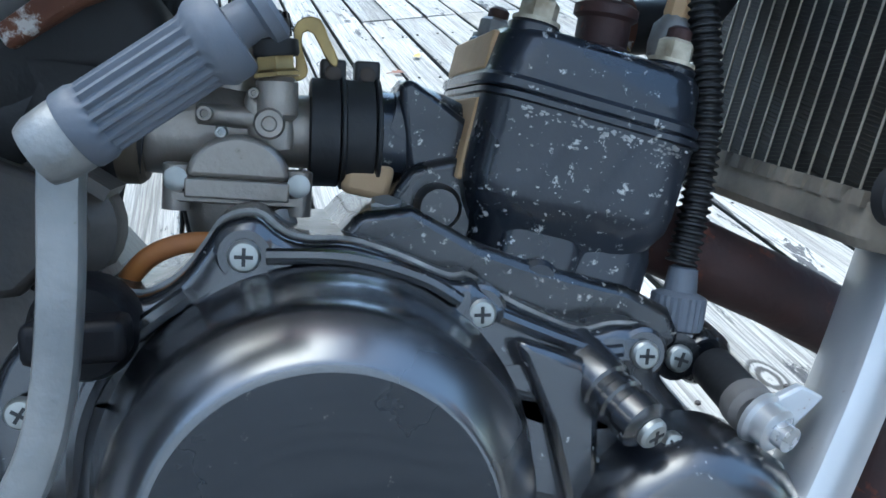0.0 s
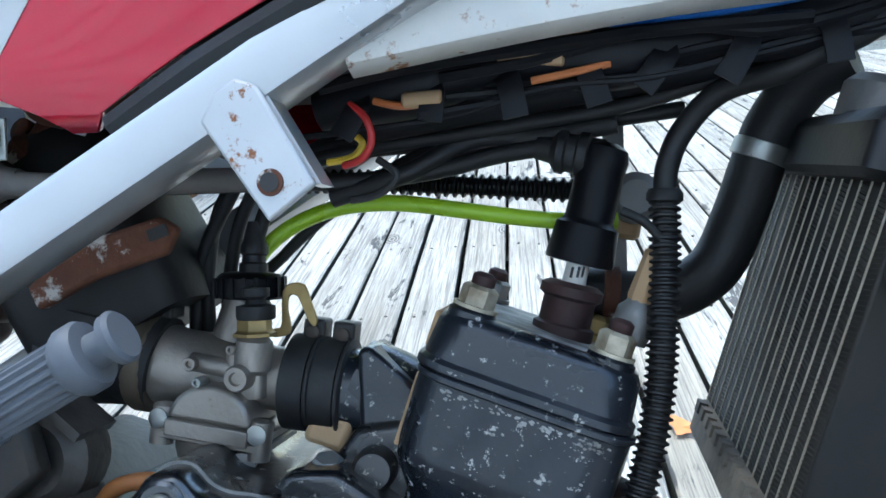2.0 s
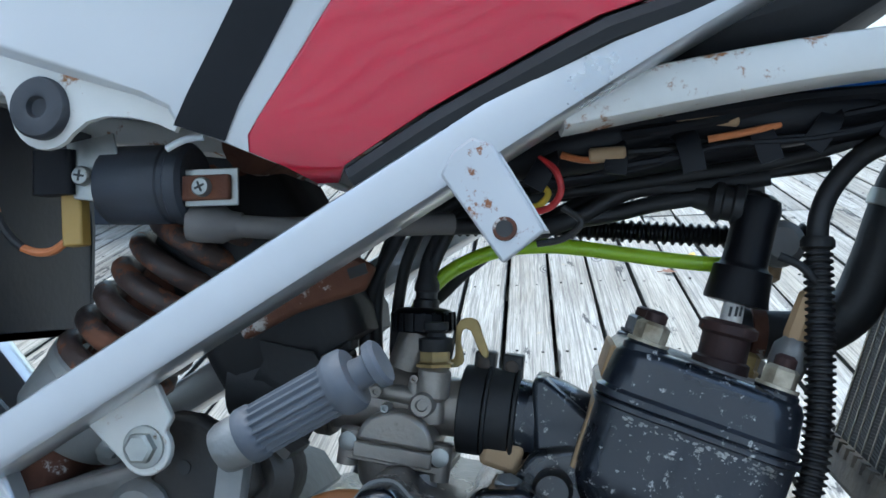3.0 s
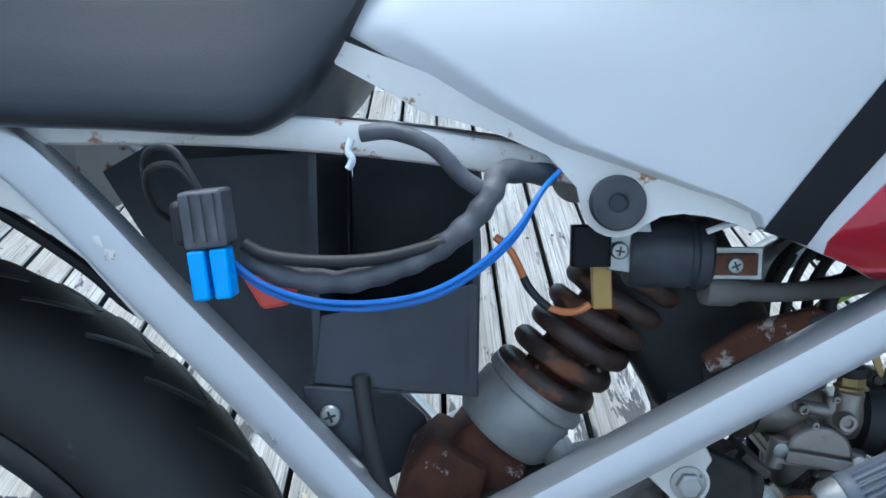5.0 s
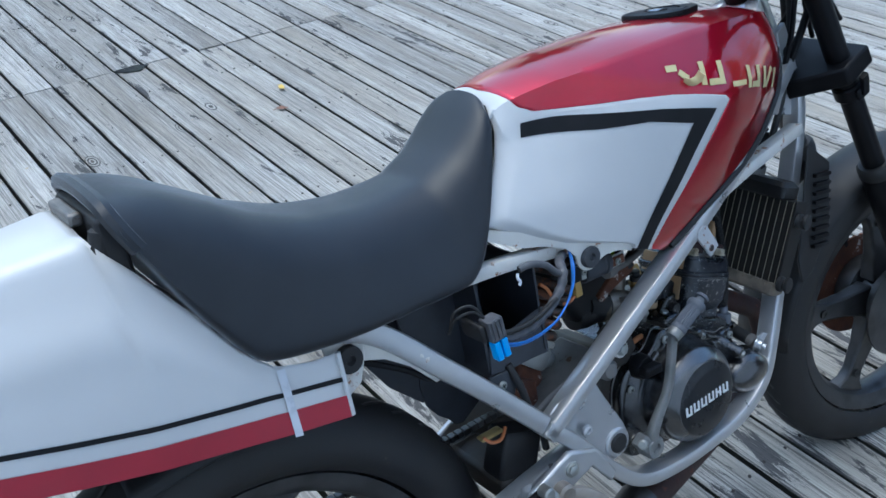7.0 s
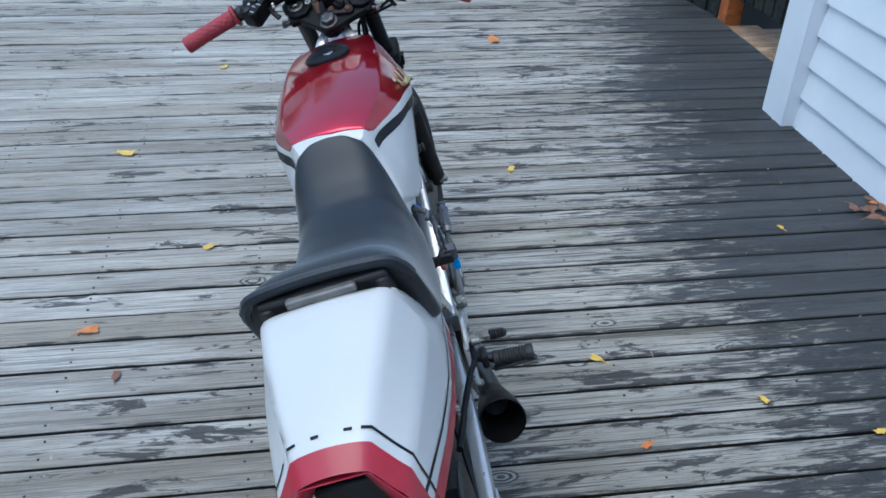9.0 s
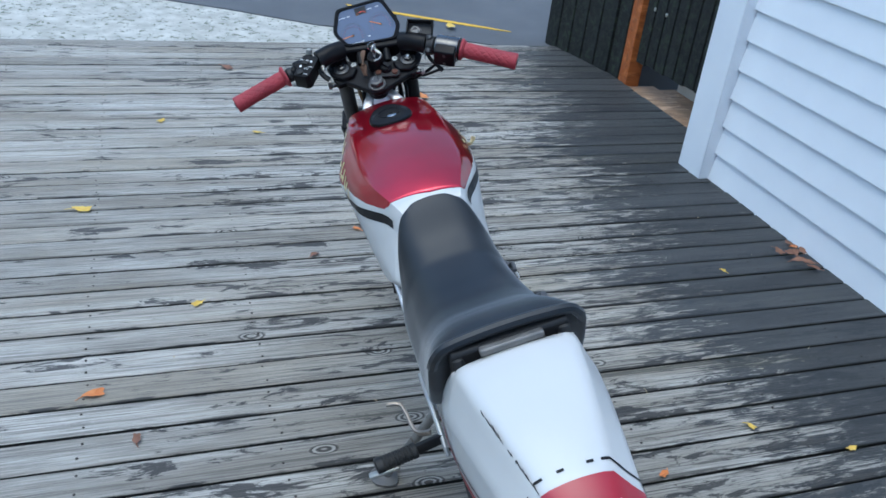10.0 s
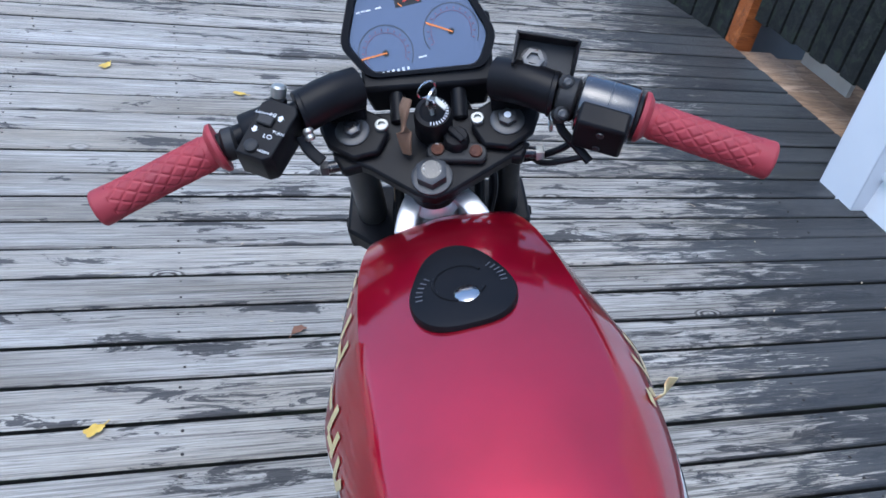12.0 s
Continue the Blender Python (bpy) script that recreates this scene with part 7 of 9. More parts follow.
for mt, pts in ((REDWIRE, [(0.662, -0.035, 0.612), (0.669, -0.038, 0.606), (0.6715, -0.038, 0.597), (0.667, -0.036, 0.590), (0.658, -0.03, 0.588)]),
                (YELLOWWIRE, [(0.660, -0.028, 0.602), (0.6655, -0.029, 0.597), (0.661, -0.028, 0.5915), (0.650, -0.026, 0.590)]),
                (BLUEWIRE, [(0.765, -0.036, 0.6370), (0.80, -0.036, 0.6385), (0.835, -0.034, 0.643), (0.87, -0.03, 0.65)]),
                (ORANGEWIRE, [(0.735, -0.036, 0.617), (0.750, -0.038, 0.619), (0.765, -0.036, 0.622)]),
                (ORANGEWIRE, [(0.672, -0.034, 0.613), (0.684, -0.036, 0.610), (0.70, -0.034, 0.612)]),
                (INKRECESS, [(0.672, -0.030, 0.590), (0.680, -0.032, 0.583), (0.672, -0.030, 0.576), (0.660, -0.028, 0.574)])):
    part("wire", pipe(pts, 0.0016, 8, 8), mt, bike, "thin coloured wire")
for a, b in (((0.722, -0.036, 0.6285), (0.748, -0.037, 0.6250)), ((0.730, -0.038, 0.6340), (0.758, -0.038, 0.6325)), ((0.684, -0.036, 0.6120), (0.700, -0.036, 0.6125))):
    part("bullet_connector", rod(a, b, 0.0034, 12), TAN, bike, "clear yellowed wire connector")
part("frame_stay", box(-0.005, 0.005, -0.002, 0.002, -0.06, 0.03, None, Matrix.Translation((0.7700, 0.050, 0.600))), DULLALLOY, bike, "flat alloy stay")
part("thermostat", lathe([(0.008, 0), (0.012, 0.003), (0.012, 0.012), (0.008, 0.016)], (0.7790, 0.046, 0.574), (0.7790, 0, 0.576), 18), DULLALLOY, bike, "round alloy fitting")
part("throttle_fitting", rod((0.772, 0.050, 0.556), (0.776, 0.050, 0.575), 0.009), TAN, bike, "tan plastic valve")
# black underside of the tank over the loom
part("tank_base", loft([[(x, y, z + dz) for y, dz in ((-w, 0.012), (-w * 0.8, 0), (w * 0.8, 0), (w, 0.012), (w, 0.05), (-w, 0.05))] for x, z, w in ((0.42, 0.690, 0.072), (0.52, 0.652, 0.074), (0.60, 0.630, 0.074), (0.68, 0.630, 0.073), (0.78, 0.655, 0.066), (0.86, 0.705, 0.032))]), DUSTY, tank, "black underside of the tank")

# ---------------------------------------------------------------- shock absorber, ignition coil, battery tray, wiring behind
shock = sub("shock_absorber", "rusty spring shock absorber with grey alloy body")
S0, S1 = Vector((0.388, 0.010, 0.462)), Vector((0.520, 0.010, 0.628))
sm = frame_along(S0, S1)
coil = []
for k in range(200):
    f = k / 199
    a = f * math.tau * 7.2
    coil.append(sm @ Vector((0.0265 * math.cos(a), 0.0265 * math.sin(a), 0.062 + 0.118 * f)))
part("spring", add_sweep(bmesh.new(), coil, circle(0.0062, 10), (S1 - S0).normalized()), material("dull_black_rusting_spring", (0.035, 0.026, 0.023), (0.10, 0.062, 0.050), 40, 0.5, bump=0.3, speck=(0.20, 0.080, 0.042), speck_scale=52, speck_at=0.525), shock, "dull black rusting spring")
part("damper", lathe([(0.017, 0.05), (0.017, 0.18), (0.012, 0.185), (0.012, 0.21)], S0, S1, 24), RUST, shock, "flaking rusty damper tube")
part("collar", lathe([(0.0300, 0.026), (0.0325, 0.030), (0.0325, 0.052), (0.0300, 0.056), (0.0330, 0.058), (0.0330, 0.064), (0.028, 0.068), (0.018, 0.068)], S0, S1, 34), material("pale_grey_collar_alloy", (0.30, 0.30, 0.28), (0.44, 0.44, 0.41), 30, 0.5, metal=0.2, bump=0.15, bump_scale=250), shock, "grey alloy spring collar")
hexbolt(sm @ Vector((-0.014, -0.029, 0.042)), 0.0075, 0.006, shock, (-0.1, -1, 0.1))
part("clevis", rounded_block([(0.022, 0.020, -0.028), (0.026, 0.024, -0.010), (0.028, 0.024, 0.018), (0.022, 0.02, 0.028)], 0.008, sm), RUST, shock, "rusty lower clevis with peeling paint")
part("top_eye", lathe([(0.012, 0), (0.018, 0.002), (0.018, 0.05), (0.012, 0.052)], S1 + Vector((0, -0.026, 0.003)), S1 + Vector((0, 1, 0.003)), 22), RUST, shock)
link = sub("suspension_linkage", "oily dark steel suspension linkage")
part("rocker", plate([(0.488, 0.470), (0.498, 0.502), (0.512, 0.500), (0.535, 0.488), (0.540, 0.468), (0.520, 0.452), (0.498, 0.452)], -0.062, -0.050), OILY, link, bevel=0.003)
part("rocker_hole", lathe([(0.0032, 0), (0.0032, 0.0006), (0, 0.0006)], (0.506, -0.0622, 0.478), (0.506, -1, 0.478), 14), INKRECESS, link)
part("arm", loft([[(x, y, z) for x, z in [(0.36, 0.44), (0.40, 0.455), (0.49, 0.480), (0.49, 0.462), (0.40, 0.430), (0.365, 0.42)]] for y in (-0.048, 0.03)]), DULLALLOY, link, "stained cast link arm", bevel=0.005)
part("ear", plate(ring_outline(0.497, 0.489, 0.0115, -150, 40, 10) + [(0.509, 0.502), (0.502, 0.516), (0.466, 0.503)], -0.080, -0.075), CREAM, link, "white painted mounting ear", bevel=0.001)
hexbolt((0.497, -0.080, 0.490), 0.0062, 0.0065, link)
part("lower_boss", lathe([(0.014, 0), (0.014, 0.02), (0.010, 0.024), (0, 0.024)], (0.486, -0.045, 0.459), (0.486, -1, 0.459), 20), DULLALLOY, link)
part("rusty_knuckle", rounded_block([(0.020, 0.03, -0.02), (0.024, 0.034, 0.0), (0.018, 0.028, 0.022)], 0.008, Matrix.Translation((0.37, -0.004, 0.462)) @ Matrix.Rotation(radians(30), 4, "Y")), RUST, link, "rusty knuckle with flaking white paint")

ignition = sub("ignition_coil", "black round ignition coil on a steel bracket")
part("body", lathe([(0.0, 0), (0.0165, 0.0), (0.0180, 0.002), (0.0180, 0.030), (0.0172, 0.031), (0.0172, 0.0335), (0.0185, 0.0345), (0.0185, 0.0400), (0.0165, 0.042), (0, 0.042)], (0.4665, -0.055, 0.6040), (0.60, -0.055, 0.6025), 32), TRAY, ignition, "black moulded coil body")
part("strap", plate([(0.452, 0.622), (0.475, 0.626), (0.478, 0.612), (0.470, 0.595), (0.456, 0.597)], -0.068, -0.0665), STEEL, ignition, bevel=0.0005)
part("strap", plate([(0.508, 0.6085), (0.533, 0.6085), (0.533, 0.5920), (0.508, 0.5920)], -0.066, -0.0645), STEEL, ignition, bevel=0.0005)
part("terminal", box(0.502, 0.530, -0.069, -0.0655, 0.5945, 0.6055), RUST, ignition, "rusty red terminal", bevel=0.0008)
screw((0.518, -0.069, 0.600), 0.0050, ignition)
screw((0.461, -0.0685, 0.607), 0.0052, ignition)
part("lead_boot", lathe([(0.0078, 0), (0.0085, 0.004), (0.0085, 0.016), (0.0066, 0.019), (0.0060, 0.024)], (0.506, -0.058, 0.5855), (0.545, -0.050, 0.5830), 18), DUSTGREY, ignition, "grey rubber lead boot")
part("lead", pipe([(0.526, -0.055, 0.5840), (0.55, -0.05, 0.5825), (0.585, -0.04, 0.5835), (0.62, -0.02, 0.585)], 0.0052), DUSTGREY, ignition)
part("white_clip", pipe([(0.503, -0.072, 0.617), (0.512, -0.073, 0.6205), (0.520, -0.072, 0.6215)], 0.0016), PRINT, ignition)

airbox = sub("airbox", "black plastic airbox behind the carburettor")
part("box", rounded_block([(0.038, 0.038, -0.052), (0.042, 0.044, -0.040), (0.042, 0.044, 0.040), (0.034, 0.036, 0.052)], 0.014, Matrix.Translation((0.512, 0.036, 0.560)) @ Matrix.Rotation(radians(-30), 4, "Y")), DUSTY, airbox, "dusty black box")
part("duct", pipe([(0.520, 0.012, 0.5180), (0.536, 0.013, 0.5080), (0.556, 0.014, 0.5020)], 0.0225, 6, 22), RUBBER, airbox, "black rubber duct")
part("bracket", plate([(0.515, 0.5415), (0.540, 0.5600), (0.576, 0.5700), (0.5845, 0.5650), (0.5790, 0.5540), (0.546, 0.5440), (0.520, 0.5310)], -0.030, -0.022), RUST, airbox, "rust-red steel bracket with a slot", bevel=0.002)
part("slot", box(-0.0045, 0.0045, -0.0308, -0.0295, -0.0025, 0.0025, None, Matrix.Translation((0.5765, 0, 0.5632)) @ Matrix.Rotation(radians(-18), 4, "Y")), INKRECESS, airbox)
part("tab", plate([(0.520, 0.530), (0.548, 0.524), (0.556, 0.512), (0.545, 0.502), (0.524, 0.512)], -0.010, -0.006), DUSTY, airbox)

tray = sub("battery_tray", "empty dusty black plastic battery tray")
outer = [(0.305, 0.536), (0.391, 0.530), (0.392, 0.592), (0.388, 0.650), (0.310, 0.652)]
part("back", plate(outer, 0.050, 0.053), TRAY, tray)
part("floor", box(0.305, 0.391, -0.068, 0.050, 0.531, 0.535), TRAY, tray)
part("front_wall", plate([(0.305, 0.536), (0.391, 0.530), (0.391, 0.590), (0.310, 0.572)], -0.070, -0.067), TRAY, tray, "scuffed front wall", bevel=0.001)
part("side_wall", box(0.388, 0.391, -0.067, 0.050, 0.531, 0.650), TRAY, tray)
part("side_wall", box(0.305, 0.309, -0.067, 0.050, 0.536, 0.655), TRAY, tray)
part("lower_bracket", plate([(0.300, 0.536), (0.330, 0.534), (0.335, 0.510), (0.322, 0.480), (0.305, 0.505)], -0.073, -0.069), TRAY, tray, bevel=0.001)
screw((0.315, -0.074, 0.521), 0.0066, tray)
part("inner_panel", plate([(0.225, 0.650), (0.305, 0.655), (0.305, 0.540), (0.275, 0.520), (0.235, 0.580)], -0.02, -0.016), TRAY, tray, "dark inner panel")
part("rear_panel", plate([(0.155, 0.640), (0.205, 0.668), (0.310, 0.660), (0.310, 0.500), (0.264, 0.482), (0.2245, 0.522)], 0.030, 0.034), TRAY, tray, "dark rear panel")
part("rib", box(0.386, 0.390, -0.072, -0.069, 0.536, 0.590), TRAY, tray)
part("lower_guard", plate(round_outline([(0.268, 0.5293), (0.315, 0.526), (0.340, 0.500), (0.363, 0.469), (0.3135, 0.430), (0.293, 0.445), (0.268, 0.475)], 2), 0.028, 0.032), TRAY, tray, "dark mud-stained lower guard")

fuse = sub("fuse_holder", "dark grey fuse holder with two blue plugs")
FB = Matrix.Translation((0.2755, -0.1305, 0.6300)) @ Matrix.Rotation(radians(-6), 4, "Y")
part("housing", box(-0.0095, 0.0090, -0.014, 0.004, -0.0120, 0.0125, None, FB), TAPE, fuse, "grey plastic housing", bevel=0.0015)
for k in range(3):
    part("rib", box(-0.0066 + 0.0052 * k, -0.0042 + 0.0052 * k, -0.0155, -0.0136, -0.009, 0.011, None, FB), TAPE, fuse)
for k in range(2):
    part("blue_plug", box(-0.0088 + 0.0095 * k, -0.0012 + 0.0095 * k, -0.0145, -0.003, -0.0340, -0.0125, None, FB), BLUEPLUG, fuse, "bright blue plug", bevel=0.0012)
part("strap", box(-0.0165, -0.009, -0.008, 0.03, -0.011, 0.009, None, FB), DUSTY, fuse, "black rubber strap", bevel=0.003)
for dz in (0.0, 0.007):
    part("strap_wire", pipe([FB @ Vector(p) for p in ((-0.004, 0.0, 0.012), (-0.014, 0.002, 0.024 + dz), (-0.030, 0.010, 0.022 + dz), (-0.034, 0.022, 0.006), (-0.028, 0.04, -0.006))], 0.0016, 6, 8), RUBBER, fuse, "thin wire looped behind the holder")
part("red_cover", plate([(0.283, 0.6020), (0.311, 0.5990), (0.304, 0.5880), (0.292, 0.5860)], -0.118, -0.110), REDPLUG, bike, "translucent red plastic cover", bevel=0.002)
for dy, dz in ((0, 0), (0.003, -0.0035)):
    part("blue_wire", pipe([(0.284, -0.130 + dy, 0.6100 + dz), (0.296, -0.130 + dy, 0.6010 + dz), (0.312, -0.128 + dy, 0.5945 + dz), (0.330, -0.126 + dy, 0.5915 + dz), (0.350, -0.124 + dy, 0.5920 + dz), (0.372, -0.122 + dy, 0.5970 + dz), (0.392, -0.118 + dy, 0.6085 + dz), (0.408, -0.112 + dy, 0.6230 + dz), (0.420, -0.102 + dy, 0.6400 + dz * 0.3), (0.432, -0.082, 0.650)], 0.0013, 8, 8), BLUEWIRE, bike, "bright blue wire")
part("taped_loom", pipe([(0.286, -0.122, 0.612), (0.305, -0.122, 0.6030), (0.330, -0.120, 0.6000), (0.352, -0.118, 0.6050), (0.372, -0.116, 0.6140), (0.388, -0.114, 0.6270), (0.397, -0.110, 0.640), (0.402, -0.10, 0.648), (0.425, -0.078, 0.645)], 0.0058, 8, 12, lambda t: 0.85 + 0.18 * math.sin(t * 40) ** 2), TAPE, bike, "grey taped wiring loom")
part("loom_branch", pipe([(0.397, -0.108, 0.638), (0.384, -0.112, 0.6460), (0.370, -0.114, 0.6600), (0.352, -0.112, 0.6665), (0.338, -0.110, 0.6655)], 0.0040, 8, 10), TAPE, bike, "grey taped wiring branch")
part("loom_branch", pipe([(0.288, -0.128, 0.618), (0.30, -0.128, 0.6125), (0.325, -0.126, 0.610), (0.350, -0.122, 0.6115), (0.376, -0.118, 0.618)], 0.0030, 8, 10), RUBBER, bike)
part("white_terminal", pipe([(0.334, -0.112, 0.6630), (0.3325, -0.113, 0.6580), (0.3345, -0.114, 0.6540), (0.3325, -0.114, 0.6500)], 0.0017, 6, 8), CLEARTAPE, bike, "bare white wire end")
part("yellow_plug", box(-0.005, 0.005, -0.004, 0.004, -0.012, 0.012, None, Matrix.Translation((0.4535, -0.062, 0.5880)) @ Matrix.Rotation(radians(-3), 4, "Y")), material("ochre_plug", (0.36, 0.22, 0.05), (0.42, 0.27, 0.08), 40, 0.5), bike, "ochre wire connector", bevel=0.001)
part("orange_wire", pipe([(0.399, -0.062, 0.6127), (0.4065, -0.062, 0.606), (0.4108, -0.062, 0.5988), (0.4140, -0.062, 0.5910)], 0.0020, 8, 8), ORANGEWIRE, bike)
part("wire_splice", pipe([(0.4136, -0.062, 0.5920), (0.4165, -0.062, 0.5865), (0.4220, -0.062, 0.5800), (0.4270, -0.062, 0.5760)], 0.0023, 8, 8), RUBBER, bike, "black taped wire splice")
part("orange_wire", pipe([(0.4265, -0.062, 0.5762), (0.4340, -0.062, 0.5738), (0.4420, -0.062, 0.5743), (0.4480, -0.062, 0.5780)], 0.0020, 8, 8), ORANGEWIRE, bike)
part("black_clip", rounded_block([(0.010, 0.006, -0.010), (0.010, 0.006, 0.010)], 0.003, Matrix.Translation((0.447, -0.066, 0.609))), PLASTIC, bike)
part("breather_hose", pipe([(0.330, -0.070, 0.540), (0.336, -0.080, 0.510), (0.345, -0.078, 0.475), (0.362, -0.070, 0.445), (0.372, -0.06, 0.40)], 0.0048, 8, 10), RUBBER, bike, "thin black breather hose")
part("brown_hose", pipe([(0.545, -0.028, 0.446), (0.556, -0.034, 0.4560), (0.568, -0.036, 0.4600), (0.580, -0.034, 0.4590), (0.586, -0.028, 0.455)], 0.0038, 8, 10), material("perished_orange_hose", (0.42, 0.16, 0.04), (0.34, 0.13, 0.05), 50, 0.6), bike, "perished orange-brown hose")
part("alloy_block", box(0.280, 0.312, -0.066, -0.052, 0.456, 0.461), BRASS, bike, "dirty brown lug under the tray", bevel=0.003)
part("relay", rounded_block([(0.027, 0.018, -0.030), (0.029, 0.020, -0.026), (0.029, 0.020, 0.026), (0.027, 0.018, 0.030)], 0.006, Matrix.Translation((0.335, -0.040, 0.408)) @ Matrix.Rotation(radians(20), 4, "Y")), DUSTY, bike, "dusty black regulator block")
part("orange_lead", pipe([(0.283, -0.064, 0.462), (0.292, -0.066, 0.452), (0.306, -0.066, 0.450), (0.318, -0.060, 0.458)], 0.0022, 8, 8), ORANGEWIRE, bike)
# drive chain on the far side
chain = []
for k in range(46):
    f = k / 45
    chain.append((0.49 - 0.51 * f, 0.058, 0.398 + (0.408 - 0.398) * f))
first = None
for k in range(0, 46):
    x, y, z = chain[k]
    if first is None:
        first = part("chain_link", box(-0.0052, 0.0052, -0.006, 0.006, -0.0045, 0.0045), DARKSTEEL, bike, "dark oily chain link", m=Matrix.Translation((x, y, z)), bevel=0.0015)
    else:
        again(first, Matrix.Translation((x, y, z - 0.002 * math.sin(k * math.pi / 45) * 3)))
        again(first, Matrix.Translation((x, y, z - 0.170 - 0.004 * math.sin(k * math.pi / 45))))

# ---------------------------------------------------------------- steering: fork, clamps, bars, instruments
STEER = Matrix.Translation((0.854, -0.001, 0.893)) @ Matrix.Rotation(radians(-26), 4, "Y") @ Matrix.Rotation(radians(-10), 4, "Z")


def turned_part(name, label=""):
    e = sub(name, label)
    e.matrix_basis = STEER
    return e


def slab(outline, z0, z1, m=Matrix()):
    """An outline in x, y given depth between z0 and z1."""
    bm = bmesh.new()
    a = [bm.verts.new(m @ Vector((x, y, z0))) for x, y in outline]
    b = [bm.verts.new(m @ Vector((x, y, z1))) for x, y in outline]
    bm.faces.new(a[::-1])
    bm.faces.new(b)
    for k in range(len(a)):
        j = (k + 1) % len(a)
        bm.faces.new((a[k], a[j], b[j], b[k]))
    return bm


# upper clamp
clamp = turned_part("upper_fork_clamp", "black triangular upper fork clamp with large bolts")
body = [(0.058, 0.098), (0.030, 0.095), (0.012, 0.060), (-0.020, 0.016), (-0.025, 0.0), (-0.020, -0.016), (0.004, -0.058), (0.022, -0.090), (0.052, -0.096), (0.072, -0.060), (0.075, 0.060)]
part("plate", slab(body, -0.026, -0.011), PLASTIC, clamp, "black cast clamp plate", bevel=0.003)
for sgn in (-1, 1):
    ear = [(0.056, sgn * 0.107), (0.034, sgn * 0.098), (0.019, sgn * 0.074), (0.024, sgn * 0.050), (0.044, sgn * 0.040), (0.064, sgn * 0.044), (0.080, sgn * 0.070), (0.072, sgn * 0.100)]
    part("bar_mount", slab(ear if sgn > 0 else ear[::-1], -0.0105, -0.002), PLASTIC, clamp, "black handlebar mounting ear", bevel=0.003)
    f = Vector((0.049, sgn * 0.0745, -0.002))
    part("washer", lathe([(0.0065, 0), (0.0165, 0), (0.0165, 0.0015), (0.0145, 0.0025), (0.0075, 0.0025)], f, f + Vector((0, 0, 1)), 32), DARKSTEEL, clamp, "large dark washer")
    hexbolt(f + Vector((0, 0, 0.0025)), 0.0085, 0.007, clamp, (0, 0, 1), CASE if sgn > 0 else DARKSTEEL, False, "black hex bolt")
    if sgn < 0:
        part("bolt_dot", lathe([(0.0035, 0), (0.0035, 0.0006), (0, 0.0006)], f + Vector((0, 0, 0.0095)), f + Vector((0, 0, 1)), 14), PRINT, clamp)
    g = Vector((0.052, sgn * 0.046, -0.002))
    part("allen_bolt", lathe([(0.0068, 0), (0.0068, 0.0035), (0.006, 0.0045), (0.0036, 0.0045), (0.0036, 0.002), (0, 0.002)], g, g + Vector((0, 0, 1)), 20), STEEL, clamp, "zinc socket bolt")
    part("pinch_bolt", rod((0.024, sgn * 0.080, -0.020), (0.021, sgn * 0.107, -0.020), 0.006, 14), CASE, clamp)
    part("pinch_head", lathe([(0.0078, 0), (0.0082, 0.001), (0.0082, 0.007), (0.006, 0.008), (0, 0.008)], (0.021, sgn * 0.100, -0.020), (0.019, sgn * 0.2, -0.020), 6), STEEL if sgn < 0 else DARKSTEEL, clamp)
    part("pinch_boss", slab([(0.034, sgn * 0.05), (0.018, sgn * 0.058), (0.012, sgn * 0.086), (0.030, sgn * 0.096)][::sgn], -0.027, -0.012), PLASTIC, clamp, bevel=0.003)
part("stem_washer", lathe([(0.008, 0), (0.0195, 0), (0.0195, 0.003), (0.017, 0.004), (0.008, 0.004)], (-0.003, 0.001, -0.011), (-0.003, 0.001, 1), 32), DARKSTEEL, clamp)
hexbolt(Vector((-0.003, 0.001, -0.007)), 0.0145, 0.012, clamp, (0, 0, 1), DARKSTEEL, False, "large dark stem nut")
part("stem_dish", lathe([(0.006, 0), (0.0095, 0.0004), (0.0, 0.0006)], (-0.003, 0.001, 0.0048), (-0.003, 0.001, 1), 24), CASE, clamp)
# rubber-mounted knob on two tabs
part("knob_base", slab([(0.022 + 0.011 * math.cos(a), -0.006 + 0.011 * math.sin(a)) for a in [radians(d) for d in range(20, 200, 20)]] + [(0.017 + 0.011 * math.cos(a), -0.042 + 0.011 * math.sin(a)) for a in [radians(d) for d in range(200, 380, 20)]], -0.0108, -0.003), DUSTY, clamp, "worn brownish bracket with two bolts", bevel=0.002)
for y in (-0.006, -0.042):
    part("rusty_bolt", lathe([(0.0062, 0), (0.0062, 0.003), (0.004, 0.004), (0.0, 0.003)], (0.0195 - 0.07 * (-0.024 - y) * 2, y, -0.003), (0.0195, y, 1), 16), RUST, clamp, "small rusty bolt head")
part("knob", lathe([(0.013, 0), (0.0135, 0.004), (0.0125, 0.013), (0.0105, 0.0155), (0, 0.0155)], (0.030, -0.024, -0.008), (0.031, -0.024, 1), 10), PLASTIC, clamp, "black faceted knob")
part("knob_grip", box(-0.0105, 0.0105, -0.003, 0.003, 0, 0.005, None, Matrix.Translation((0.030, -0.024, 0.0074)) @ Matrix.Rotation(0.7, 4, "Z")), PLASTIC, clamp, bevel=0.001)

